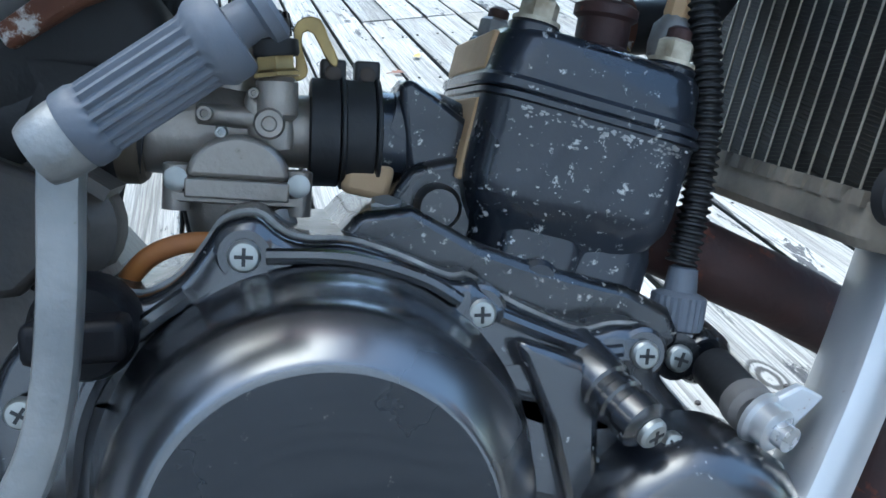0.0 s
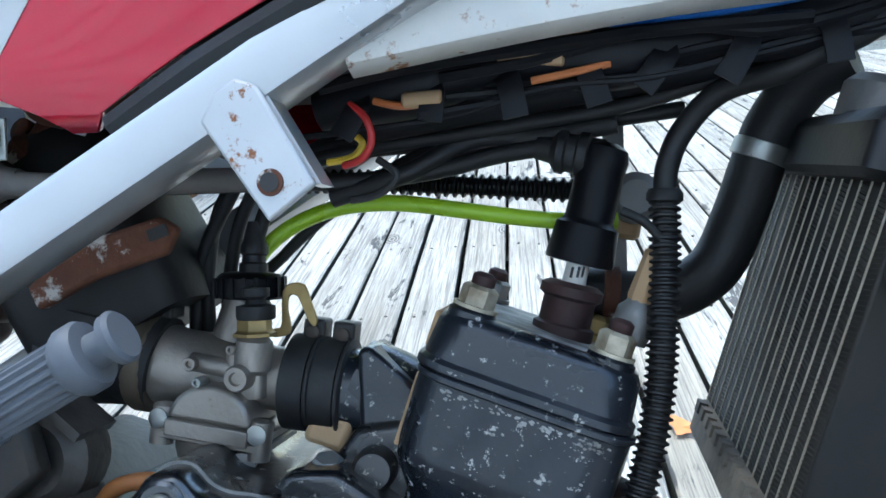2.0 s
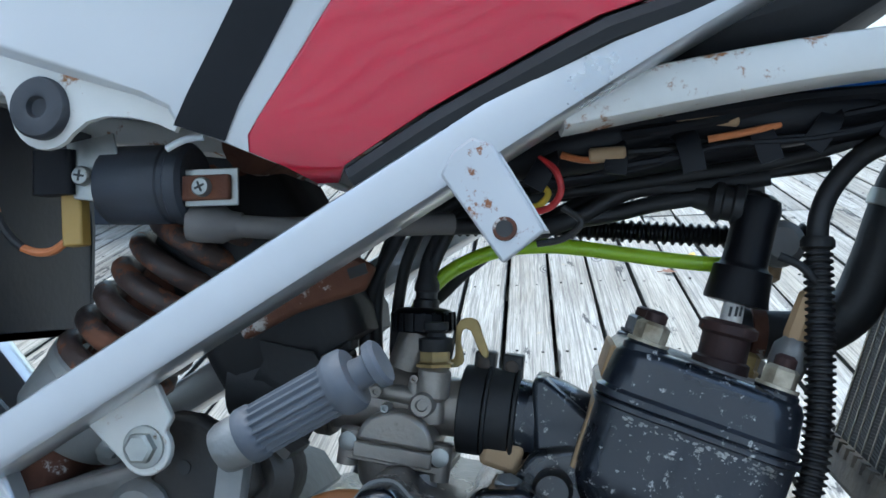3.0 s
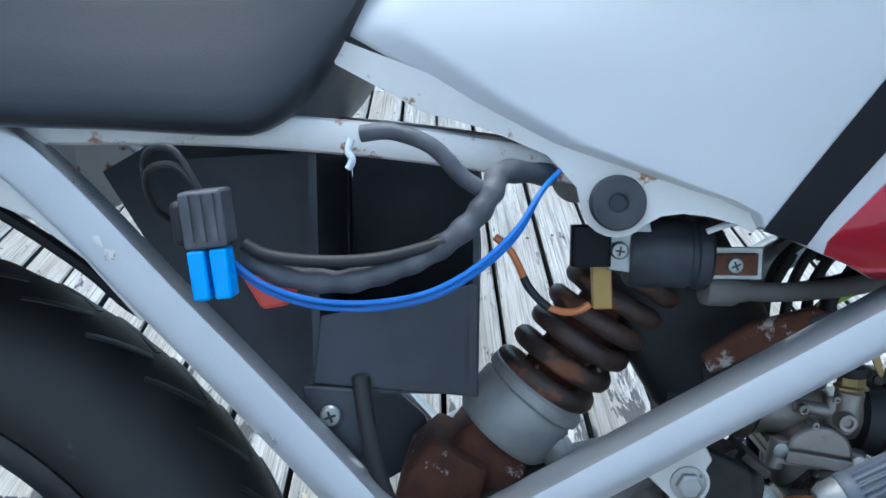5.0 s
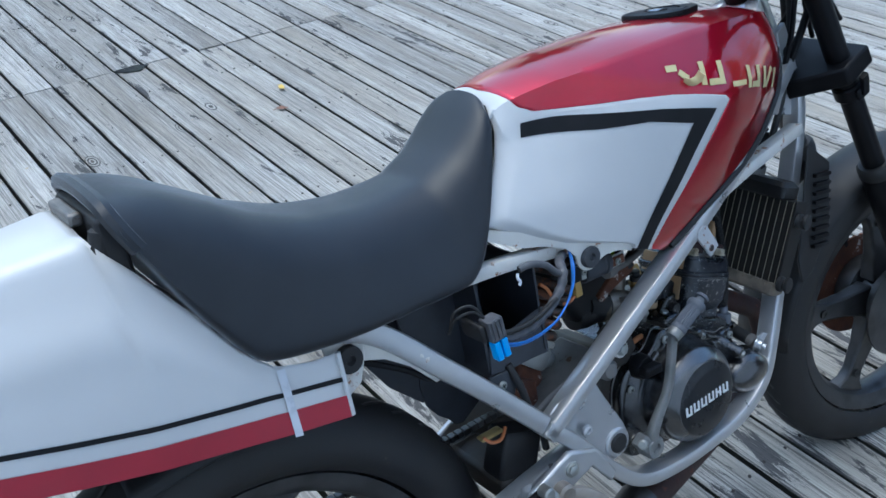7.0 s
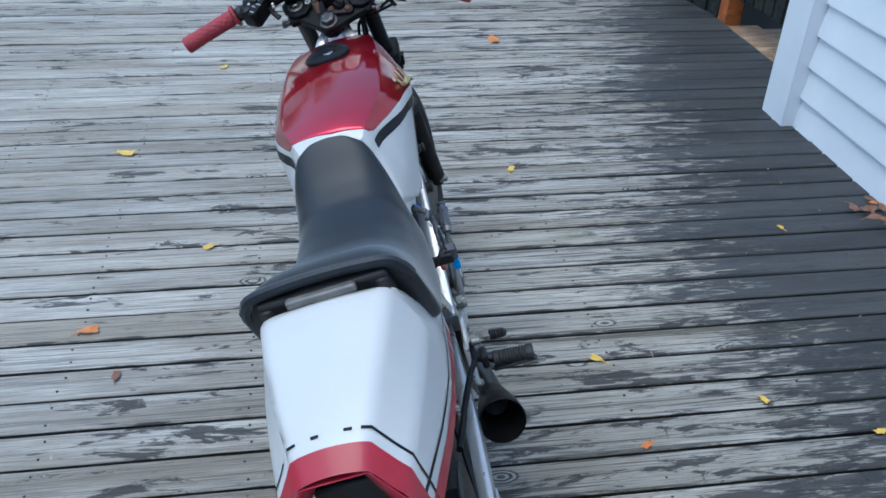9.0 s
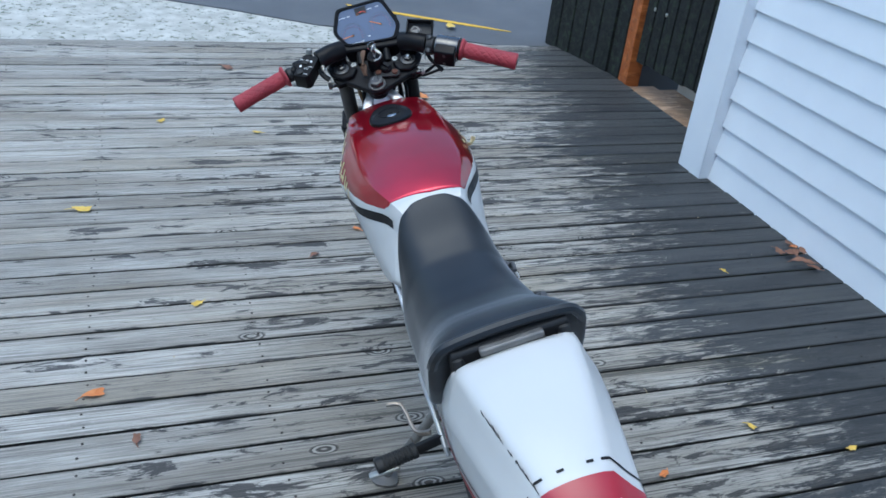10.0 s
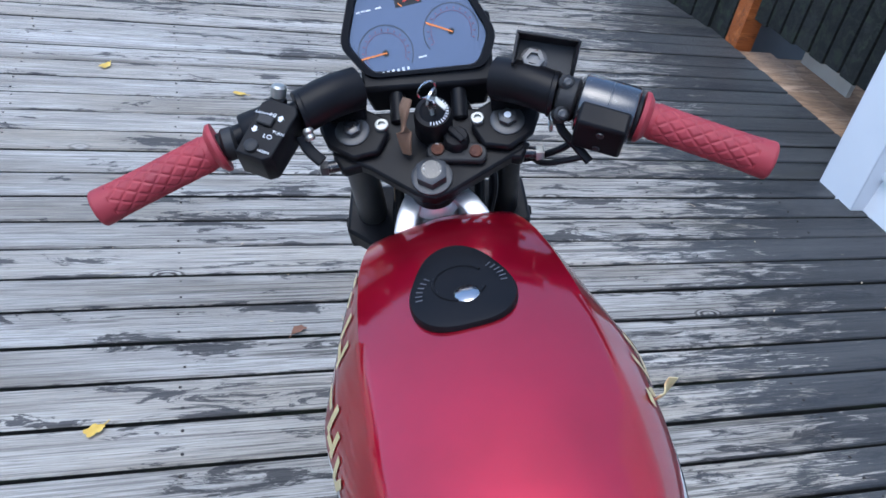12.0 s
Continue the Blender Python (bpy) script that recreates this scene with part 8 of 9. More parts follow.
# ignition lock with key
lock = turned_part("ignition_lock", "black ignition lock with key and leather tag")
L0 = Vector((0.049, -0.004, -0.011))
part("barrel", lathe([(0.017, 0), (0.0185, 0.004), (0.018, 0.030), (0.0165, 0.036), (0.0125, 0.037), (0.010, 0.0355), (0, 0.0355)], L0, L0 + Vector((-0.06, 0, 1)), 30), PLASTIC, lock, "black lock barrel")
top = frame_along(L0, L0 + Vector((-0.06, 0, 1)))
for k in range(13):
    a = radians(-100 + 12 * k)
    part("print_bar", box(-0.0016, 0.0016, -0.0005, 0.0005, 0.0364, 0.0374, None, top @ Matrix.Rotation(a, 4, "Z") @ Matrix.Translation((0.0135, 0, 0))), PRINT, lock)
part("key_blade", box(-0.001, 0.001, -0.0055, 0.0055, 0.036, 0.058, None, top @ Matrix.Rotation(0.5, 4, "Z")), CHROME, lock, "bright key", bevel=0.0006)
part("key_bow", lathe([(0.0045, -0.001), (0.0095, -0.001), (0.0095, 0.001), (0.0045, 0.001)], top @ Vector((0, 0, 0.060)), top @ Vector((0.87, -0.5, 0.062)), 20), CHROME, lock)
for tilt, turn in ((0.5, 0.3), (-0.1, 0.8)):
    km = top @ Matrix.Translation((-0.004, 0.012, 0.052)) @ Matrix.Rotation(turn, 4, "Z") @ Matrix.Rotation(1.9 + tilt, 4, "X")
    part("spare_key", box(-0.0028, 0.0028, -0.0008, 0.0008, 0.004, 0.024, None, km), STEEL, lock, "bright spare key", bevel=0.0006)
kr = top @ Matrix.Translation((-0.004, 0.010, 0.058))
part("key_ring", add_sweep(bmesh.new(), [kr @ Vector((0.008 * math.cos(a), 0.003 * math.sin(a) + 0.004 * math.cos(a), 0.0075 * math.sin(a))) for a in [k * math.tau / 20 for k in range(21)]], circle(0.0011, 6), (0.2, 1, 0.1)), CHROME, lock, "steel split ring")
LEATHER = material("brown_leather_tag", (0.15, 0.085, 0.05), (0.22, 0.13, 0.08), 70, 0.7, bump=0.2, bump_scale=300)
tagp = [(0.056, 0.018, 0.036), (0.048, 0.022, 0.030), (0.038, 0.024, 0.018), (0.028, 0.024, 0.004), (0.022, 0.023, -0.006)]
part("tag", add_sweep(bmesh.new(), spline(tagp, 5), square(0.0135, 0.0035, 0.0012), (0.6, 0, 0.8), lambda t: 0.72 + 0.45 * math.sin(math.pi * min(1, 0.12 + 0.86 * t)) - 0.25 * math.exp(-((t - 0.45) / 0.1) ** 2)), LEATHER, lock, "small brown leather key tag")

# handlebars
for sgn in (-1, 1):
    bar = turned_part("clip_on_bar", "black handlebar half with red diamond-pattern rubber grip")
    part("bar_stub", add_sweep(bmesh.new(), spline([(0.080, sgn * 0.066, 0.024), (0.068, sgn * 0.090, 0.030), (0.053, sgn * 0.118, 0.030)], 6), circle(0.0205, 22)), PLASTIC, bar, "thick black bar clamp")
    part("bar_collar", lathe([(0.0205, 0), (0.0215, 0.001), (0.0215, 0.005), (0.019, 0.006)], (0.054, sgn * 0.114, 0.030), (0.050, sgn * 0.125, 0.030), 24), PLASTIC, bar)
    part("bar_tube", add_sweep(bmesh.new(), spline([(0.056, sgn * 0.112, 0.030), (0.040, sgn * 0.155, 0.031), (0.021, sgn * 0.195, 0.030), (-0.020, sgn * 0.290, 0.018)], 6), circle(0.0112, 16)), PLASTIC, bar, "black bar tube")
    part("bar_mount_leg", loft([[Vector((x, sgn * y, z)) for x, y, z in q] for q in ([(0.060, 0.060, -0.003), (0.080, 0.060, -0.003), (0.080, 0.098, -0.003), (0.060, 0.098, -0.003)], [(0.062, 0.060, 0.018), (0.086, 0.060, 0.018), (0.080, 0.096, 0.018), (0.058, 0.096, 0.018)])]), PLASTIC, bar, bevel=0.003)
    g0, g1 = Vector((0.022, sgn * 0.191, 0.0300)), Vector((-0.027, sgn * 0.305, 0.0165))
    gm = frame_along(g0, g1)
    glen = (g1 - g0).length
    loops = []
    NS, NT = 150, 96
    for i in range(NS + 1):
        s = i / NS
        z = s * glen
        base = 0.0165 - 0.0008 * math.sin(math.pi * s)
        if z < 0.004:
            base = 0.0235
        elif z < 0.009:
            base = 0.0235 - (z - 0.004) / 0.005 * 0.006
        loop = []
        for j in range(NT):
            a = j * math.tau / NT
            r = base
            if 0.014 < z < glen - 0.016:
                u, v = (a * 8 / math.tau + z / 0.0165) % 1, (a * 8 / math.tau - z / 0.0165) % 1
                d = min(u, 1 - u, v, 1 - v)
                r += -0.0004 + 0.0013 * min(1, d / 0.16)
            elif z >= glen - 0.016:
                r += 0.0012
            if z > glen - 0.003:
                r -= 0.002 * ((z - glen + 0.003) / 0.003) ** 2
            loop.append(gm @ Vector((r * math.cos(a), r * math.sin(a), z)))
        loops.append(loop)
    part("grip", loft(loops), GRIPRED, bar, "red rubber grip with raised diamond pattern")
    if sgn > 0:
        part("grip_tie", rod((0.026, 0.176, 0.030), (0.0225, 0.1895, 0.030), 0.0155, 18), RUBBER, bar, "grey-black grip sleeve")
        part("clutch_wire", pipe([(0.050, 0.165, 0.020), (0.040, 0.20, 0.012), (0.005, 0.25, 0.008), (-0.012, 0.30, 0.004)], 0.003, 6, 8), PLASTIC, bar)
    # bar-end weight nub
    part("bar_end", lathe([(0.006, 0), (0.006, 0.002), (0, 0.002)], g1, g1 + (g1 - g0), 14), DARKSTEEL, bar)

# left switch block
sw = turned_part("switch_block", "black left switch block with white lettering and levers")
SWM = Matrix.Translation((0.0245, 0.1450, 0.030)) @ Matrix.Rotation(radians(-25.5), 4, "Z") @ Matrix.Diagonal((0.84, 0.96, 1.0, 1.0))
shell = [(-0.037, 0.017), (0.030, 0.0185), (0.038, 0.012), (0.038, -0.016), (0.030, -0.0205), (-0.030, -0.0185), (-0.037, -0.012)]
part("housing", loft([[SWM @ Vector((x * k, y * k, z)) for x, y in shell[::-1]] for k, z in ((0.86, -0.022), (1.0, -0.014), (1.0, 0.014), (0.97, 0.0195))]), PLASTIC, sw, "black plastic switch housing", bevel=0.0012)
part("bar_clamp", lathe([(0.0175, 0), (0.0190, 0.002), (0.0190, 0.036), (0.0175, 0.038)], (0.0465, 0.135, 0.030), (0.0330, 0.170, 0.030), 22), PLASTIC, sw)
part("starter_knob", lathe([(0.0062, 0), (0.0072, 0.001), (0.0072, 0.010), (0.005, 0.012), (0, 0.012)], (0.062, 0.1365, 0.044), (0.070, 0.133, 0.056), 16), STEEL, sw, "short silver knob")
part("knob_stem", rod((0.050, 0.140, 0.030), (0.062, 0.1365, 0.044), 0.0085, 14), PLASTIC, sw)
part("light_switch", box(-0.006, 0.006, -0.008, 0.008, 0.019, 0.0235, None, SWM @ Matrix.Translation((0.0085, 0.004, 0))), RUBBER, sw, "black slide switch", bevel=0.0015)
part("horn_button", lathe([(0.0065, 0), (0.0065, 0.003), (0.005, 0.004), (0, 0.004)], SWM @ Vector((-0.025, 0.0045, 0.0195)), SWM @ Vector((-0.025, 0.0045, 1)), 18), RUBBER, sw, "round black horn button")
for x, y, d in ((0.0165, -0.0078, 1), (-0.004, 0.0105, -1)):
    ar = [(0.0, 0.0042 * d), (-0.0035, 0.0005 * d), (-0.0018, 0.0005 * d), (-0.0018, -0.0032 * d), (0.0018, -0.0032 * d), (0.0018, 0.0005 * d), (0.0035, 0.0005 * d)]
    part("arrow", slab([(v, u) for u, v in ar], 0.0194, 0.0199, SWM @ Matrix.Translation((x, y, 0))), PRINT, sw, "small white arrow")


def lettering(body, at, size, m):
    """Raised lettering in the built-in font, read along the block's cross axis."""
    cu = bpy.data.curves.new("lettering", "FONT")
    cu.body, cu.size, cu.extrude = body, size, 0.0002
    cu.align_x, cu.align_y = "CENTER", "CENTER"
    cu.materials.append(PRINT)
    o = new("lettering", cu)
    o.parent = sw
    o.matrix_basis = m @ Matrix.Translation(at) @ Matrix.Rotation(radians(-90), 4, "Z")
    return tagged(o, "white printed word")


for body, x, y, s in (("LIGHTS", 0.0165, 0.0105, 0.0048), ("HI", 0.0180, 0.0008, 0.0068), ("LO", -0.0085, -0.0050, 0.0072), ("TURN", -0.0010, -0.0128, 0.0046), ("HORN", -0.0268, -0.0085, 0.0042)):
    lettering(body, (x, y, 0.0199), s, SWM)
part("choke_stub", add_sweep(bmesh.new(), spline([(0.030, 0.118, 0.026), (0.020, 0.113, 0.018), (0.009, 0.101, 0.012)], 4), square(0.011, 0.007, 0.002), (0, 0, 1)), PLASTIC, sw, "short black lever stub")
part("clutch_spring", lathe([(0.0040, 0), (0.0055, 0.003), (0.0040, 0.006), (0.0055, 0.009), (0.0040, 0.012)], (0.034, 0.112, 0.032), (0.022, 0.108, 0.022), 12), STEEL, sw, "short bright spring")

# throttle housing and brake perch
th = turned_part("throttle_housing", "glossy black angular throttle housing")
TM = frame_along((0.0405, -0.142, 0.030), (0.0225, -0.186, 0.028))
shell_ring = [(0.0285 * math.cos(a) * (1.0 if math.cos(a) > -0.3 else 0.94), 0.0265 * math.sin(a)) for a in [k * math.tau / 32 for k in range(32)]]
part("housing", loft([[TM @ Vector((x * k, y * k, z)) for x, y in shell_ring] for k, z in ((0.86, -0.004), (0.97, -0.002), (1.0, 0.002), (1.0, 0.0225), (0.985, 0.0230), (0.985, 0.0240), (1.0, 0.0245), (1.0, 0.0445), (0.97, 0.0475), (0.88, 0.049))]), GLOSSCASE, th, "glossy black rounded housing shell")
part("lower_box", loft([[TM @ Vector((x, y, z)) for x, y in ((-0.036, -0.018), (-0.034, 0.020), (-0.012, 0.024), (-0.012, -0.022))] for z in (0.000, 0.046)]), PLASTIC, th, "black square cable box", bevel=0.003)
for y in (-0.010, 0.012):
    part("screw_head", lathe([(0.0034, 0), (0.0034, 0.0015), (0.002, 0.002), (0, 0.0016)], TM @ Vector((-0.036, y, 0.024)), TM @ Vector((-0.2, y, 0.024)), 12), DARKSTEEL, th)
part("end_collar", lathe([(0.020, 0), (0.022, 0.001), (0.022, 0.005), (0.018, 0.006)], TM @ Vector((0, 0, 0.047)), TM @ Vector((0, 0, 1)), 22), PLASTIC, th)
perch = turned_part("brake_perch", "black brake perch with torn open bracket")
part("clamp", lathe([(0.0185, 0), (0.0205, 0.002), (0.0205, 0.016), (0.0185, 0.018)], (0.0505, -0.121, 0.030), (0.0430, -0.139, 0.030), 24), DUSTY, perch, "worn black clamp ring")
for x, y, z in ((0.0485, -0.1275, 0.0530), (0.0235, -0.1205, 0.0405)):
    part("lug", rod((x + 0.010, y + 0.004, z - 0.018), (x, y, z), 0.0075, 14), DUSTY, perch)
    part("screw_head", lathe([(0.0042, 0), (0.0042, 0.002), (0.0024, 0.003), (0, 0.0024)], (x, y, z), (x - 0.5, y, z + 1), 14), DARKSTEEL, perch, "dull dark screw")
MBM = Matrix.Translation((0.079, -0.110, 0.056)) @ Matrix.Rotation(radians(-16), 4, "Z") @ Matrix.Rotation(radians(-20), 4, "Y")
part("bracket_floor", box(-0.015, 0.017, -0.029, 0.029, -0.014, -0.011, None, MBM), DUSTY, perch, "black open bracket", bevel=0.001)
part("bracket_wall", box(0.014, 0.017, -0.029, 0.029, -0.011, 0.006, None, MBM), DUSTY, perch, bevel=0.001)
part("bracket_wall", box(-0.014, 0.014, 0.026, 0.029, -0.011, 0.005, None, MBM), DUSTY, perch, bevel=0.001)
part("bracket_horn", loft([[MBM @ Vector(p) for p in q] for q in ([(-0.014, -0.029, -0.011), (0.016, -0.029, -0.011), (0.016, -0.025, -0.011), (-0.014, -0.025, -0.011)], [(0.006, -0.030, 0.010), (0.013, -0.031, 0.013), (0.013, -0.029, 0.013), (0.006, -0.028, 0.010)])]), DUSTY, perch)
part("nut", lathe([(0.0100, 0), (0.0105, 0.001), (0.0105, 0.006), (0.008, 0.007), (0.0062, 0.007), (0.0062, 0.003), (0, 0.003)], MBM @ Vector((-0.004, 0.010, -0.011)), MBM @ Vector((-0.006, 0.010, 1)), 6), DULLALLOY, perch, "tarnished hex nut")
part("nut_ring", lathe([(0.0130, 0), (0.0130, 0.0015), (0.0115, 0.002)], MBM @ Vector((-0.004, 0.010, -0.0112)), MBM @ Vector((-0.006, 0.010, 1)), 20), DARKSTEEL, perch)
part("lever_link", add_sweep(bmesh.new(), spline([(0.040, -0.128, 0.036), (0.024, -0.120, 0.022), (0.008, -0.135, 0.008), (-0.004, -0.146, 0.000)], 5), square(0.008, 0.005, 0.001), (0, 0, 1)), PLASTIC, perch, "thin black lever link")
part("spring", add_sweep(bmesh.new(), [Vector((0.030 + 0.010 * math.cos(a), -0.112, 0.022 + 0.010 * math.sin(a))) for a in [k * math.tau / 18 for k in range(16)]], circle(0.0012, 6), (0, 1, 0)), STEEL, perch)
part("throttle_cable", pipe([(0.020, -0.140, 0.006), (0.016, -0.118, -0.010), (0.030, -0.085, -0.045), (0.060, -0.040, -0.090), (0.070, -0.02, -0.16)], 0.0035, 8, 8), PLASTIC, perch, "black throttle cable")
part("brake_cable", pipe([(0.000, -0.140, 0.002), (0.010, -0.105, -0.020), (0.050, -0.090, -0.060), (0.090, -0.060, -0.14)], 0.003, 8, 8), PLASTIC, perch, "thin black cable")

# instrument pod: six-sided face tilted to the rider
pod = turned_part("instrument_pod", "black six-sided instrument pod with two dials")
OUTER = [Vector(p) for p in ((0.123, 0.082, 0.033), (0.166, 0.068, 0.063), (0.176, -0.038, 0.070), (0.125, -0.071, 0.034), (0.099, -0.058, 0.016), (0.097, 0.056, 0.014))]
ctr = sum(OUTER, Vector()) / 6
nrm = (OUTER[1] - OUTER[4]).cross(OUTER[2] - OUTER[5]).normalized()
nrm = nrm if nrm.z > 0 else -nrm
ex = (OUTER[2] - OUTER[1]).normalized()
ex = (ex - nrm * ex.dot(nrm)).normalized()
ey = nrm.cross(ex)
POD = Matrix.Translation(ctr) @ Matrix((ex, ey, nrm)).transposed().to_4x4()
inv = POD.inverted()
flat = [(inv @ p).to_2d() for p in OUTER]
round6 = []
for i in range(6):
    p0, p1, p2 = flat[i - 1], flat[i], flat[(i + 1) % 6]
    a, b = p1 + (p0 - p1).normalized() * 0.010, p1 + (p2 - p1).normalized() * 0.010
    for t in (0, 0.33, 0.67, 1):
        round6.append(a * (1 - t) ** 2 + p1 * (2 * t * (1 - t)) + b * t * t)


def ringed(k, z, grow=0.0):
    return [POD @ Vector((p.x * k, p.y * k, z)) for p in round6]


part("bezel", loft([ringed(1.0, -0.012), ringed(1.0, -0.002), ringed(0.985, 0.0), ringed(0.90, 0.0), ringed(0.885, -0.003), ringed(0.88, -0.007)], False), PLASTIC, pod, "thick matt black bezel")
part("pod_body", loft([ringed(0.995, -0.008), ringed(0.96, -0.026), ringed(0.80, -0.052), ringed(0.62, -0.060)]), PLASTIC, pod, "black pod shell")
part("face", loft([ringed(0.884, -0.0078), ringed(0.884, -0.0060)]), DIALFACE, pod, "dark instrument face with bluish sky reflection in its colour")


def on_face(name, outline, mat, z0=-0.0059, z1=-0.0055, label=""):
    return part(name, slab(outline, z0, z1, POD), mat, pod, label)


def arc_band(cx, cy, r0, r1, a0, a1, n=28):
    p = [(cx + r1 * math.cos(radians(a0 + (a1 - a0) * k / n)), cy + r1 * math.sin(radians(a0 + (a1 - a0) * k / n))) for k in range(n + 1)]
    return p + [(cx + r0 * math.cos(radians(a1 - (a1 - a0) * k / n)), cy + r0 * math.sin(radians(a1 - (a1 - a0) * k / n))) for k in range(n + 1)]


def bar2(cx, cy, w, h, tilt=0.0):
    c, s = math.cos(radians(tilt)), math.sin(radians(tilt))
    return [(cx + c * a - s * b, cy + s * a + c * b) for a, b in ((-w / 2, -h / 2), (w / 2, -h / 2), (w / 2, h / 2), (-w / 2, h / 2))]


FX = 0.001
for cx, cy, needle in ((-0.034 + FX, -0.0150, 184), (0.0320 + FX, -0.0060, 152)):
    on_face("dial_ring", arc_band(cx, cy, 0.0262, 0.0270, -30, 210), DARKSTEEL, label="dark dial edge")
    for k in range(15):
        a = -24 + 228 * k / 14
        on_face("dial_mark", arc_band(cx, cy, 0.0212, 0.0232, a - 1.6, a + 1.6, 2), DIALRING, label="dim red dial mark")
    on_face("dial_arc", arc_band(cx, cy, 0.0192, 0.0198, -24, 204), DIALRING, label="dim red dial arc")
    c, s = math.cos(radians(needle)), math.sin(radians(needle))
    on_face("needle", bar2(cx + 0.012 * c, cy + 0.012 * s, 0.027, 0.0016, needle), NEEDLE, -0.0052, -0.0046, "orange needle")
    on_face("hub", [(cx + 0.0032 * math.cos(k * math.tau / 18), cy + 0.0032 * math.sin(k * math.tau / 18)) for k in range(18)], INKRECESS, -0.0058, -0.0054)
for k in range(6):
    on_face("digit_bar", bar2(-0.040 + FX + 0.0050 * k, -0.0335 + 0.0002 * k, 0.0026, 0.0032 if k % 2 else 0.0038), PRINT, label="small white counter bar")
for cx, cy, w in ((-0.053, 0.027, 0.004), (-0.048, 0.0275, 0.004), (-0.043, 0.0275, 0.005), (-0.033, 0.028, 0.006), (0.0165, 0.0330, 0.011), (0.0335, 0.0340, 0.007), (0.0005, -0.0245, 0.008)):
    on_face("print_bar", bar2(cx + FX, cy, w, 0.0016, 2), PRINT, label="small white print")
on_face("gauge_window", bar2(-0.004 + FX, 0.0335, 0.026, 0.016, 2), INKRECESS, label="dark gauge window")
on_face("gauge_mark", arc_band(-0.002 + FX, 0.0205, 0.0100, 0.0120, 40, 125, 8), REDPLUG, -0.0054, -0.0050, "red gauge arc")
on_face("gauge_needle", bar2(-0.012 + FX, 0.0270, 0.0048, 0.0009, -45), NEEDLE, -0.0054, -0.0050)
for sgn in (-1, 1):
    part("pod_bracket", rod((0.060, sgn * 0.030, -0.012), (0.115, sgn * 0.030, 0.002), 0.008, 12), PLASTIC, pod, "black pod stay")
part("pod_base", loft([[(x, y, z) for y, z in ((-0.058, z0), (0.056, z0), (0.064, z1), (-0.066, z1))] for x, z0, z1 in ((0.088, -0.03, 0.008), (0.104, -0.035, 0.012), (0.150, -0.03, 0.040))]), PLASTIC, pod, "black pod underside", bevel=0.004)
part("pod_wires", pipe([(0.120, 0.02, 0.0), (0.115, 0.03, -0.04), (0.10, 0.035, -0.10), (0.075, 0.03, -0.16)], 0.008, 8, 10), RUBBER, pod, "black taped wiring")

# fork legs, lower clamp, stem
fork = turned_part("front_fork", "dark telescopic fork with black upper tubes")
for sgn in (-1, 1):
    y = sgn * 0.0745
    part("stanchion", rod((0.051, y, -0.42), (0.051, y, -0.004), 0.0165, 22), DARKSTEEL if sgn > 0 else PLASTIC, fork, "dull dark fork tube")
    part("fork_cap", rod((0.051, y, -0.004), (0.051, y, -0.0005), 0.0150, 22), DARKSTEEL, fork)
    part("dust_boot", lathe([(0.024, 0), (0.026, 0.004), (0.026, 0.018), (0.0225, 0.024)], (0.051, y, -0.400), (0.051, y, 0), 22), RUBBER, fork, "black dust boot")
    part("lower_leg", lathe([(0.019, 0), (0.022, 0.02), (0.0235, 0.20), (0.0245, 0.33)], (0.051, y, -0.73), (0.051, y, 0), 22), PLASTIC, fork, "black fork slider")
    part("tube_clamp", lathe([(0.019, 0), (0.0215, 0.003), (0.0215, 0.020), (0.019, 0.023)], (0.051, y, -0.245), (0.051, y, 0), 22), PLASTIC, fork, "black clamp band")
    part("clamp_ear", box(0.040, 0.062, y + sgn * 0.018 - 0.003, y + sgn * 0.030 + 0.003, -0.242, -0.225), PLASTIC, fork, bevel=0.003)
    part("lamp_stay", add_sweep(bmesh.new(), spline([(0.052, y + sgn * 0.027, -0.235), (0.056, y + sgn * 0.029, -0.215), (0.055, y + sgn * 0.031, -0.205)], 4), square(0.012, 0.008, 0.002)), PLASTIC, fork, "short black lamp stay stub")
part("lower_clamp", slab([(0.085, 0.10), (0.030, 0.105), (-0.030, 0.02), (-0.030, -0.02), (0.030, -0.105), (0.085, -0.10)], -0.205, -0.175), PLASTIC, fork, "black lower fork clamp", bevel=0.004)
part("stem_collar", lathe([(0.022, 0), (0.026, 0.002), (0.026, 0.012), (0.020, 0.014), (0.020, 0.022), (0.023, 0.024), (0.023, 0.034), (0.019, 0.036)], (0, 0, -0.062), (0, 0, 0), 30), PLASTIC, fork, "black ringed steering stem collar")
for pts, r in (([(0.080, 0.020, -0.03), (0.060, 0.034, -0.09), (0.020, 0.040, -0.15), (-0.04, 0.03, -0.20)], 0.006), ([(0.09, -0.02, -0.03), (0.070, -0.045, -0.08), (0.020, -0.046, -0.13), (-0.05, -0.04, -0.18)], 0.0055),
               ([(0.10, 0.01, -0.04), (0.085, 0.02, -0.12), (0.06, 0.045, -0.16), (0.0, 0.05, -0.20)], 0.004), ([(0.09, -0.035, -0.02), (0.030, -0.060, -0.06), (0.005, -0.055, -0.11), (-0.03, -0.042, -0.17)], 0.004)):
    part("cable", pipe(pts, r, 8, 8), PLASTIC, fork, "black cable beside the steering head")
part("loose_strap", pipe([(0.062, 0.050, -0.06), (0.056, 0.046, -0.10), (0.060, 0.043, -0.14), (0.052, 0.047, -0.18)], 0.004, 8, 8), TAN, fork, "dirty tan loop of old cable")
front = wheel("front_wheel", None, 0.292, 0.210, 0.045, STEER @ Matrix.Translation((0.040, 0, -0.71)), "front wheel with dark cast spokes and worn tyre")
gl = []
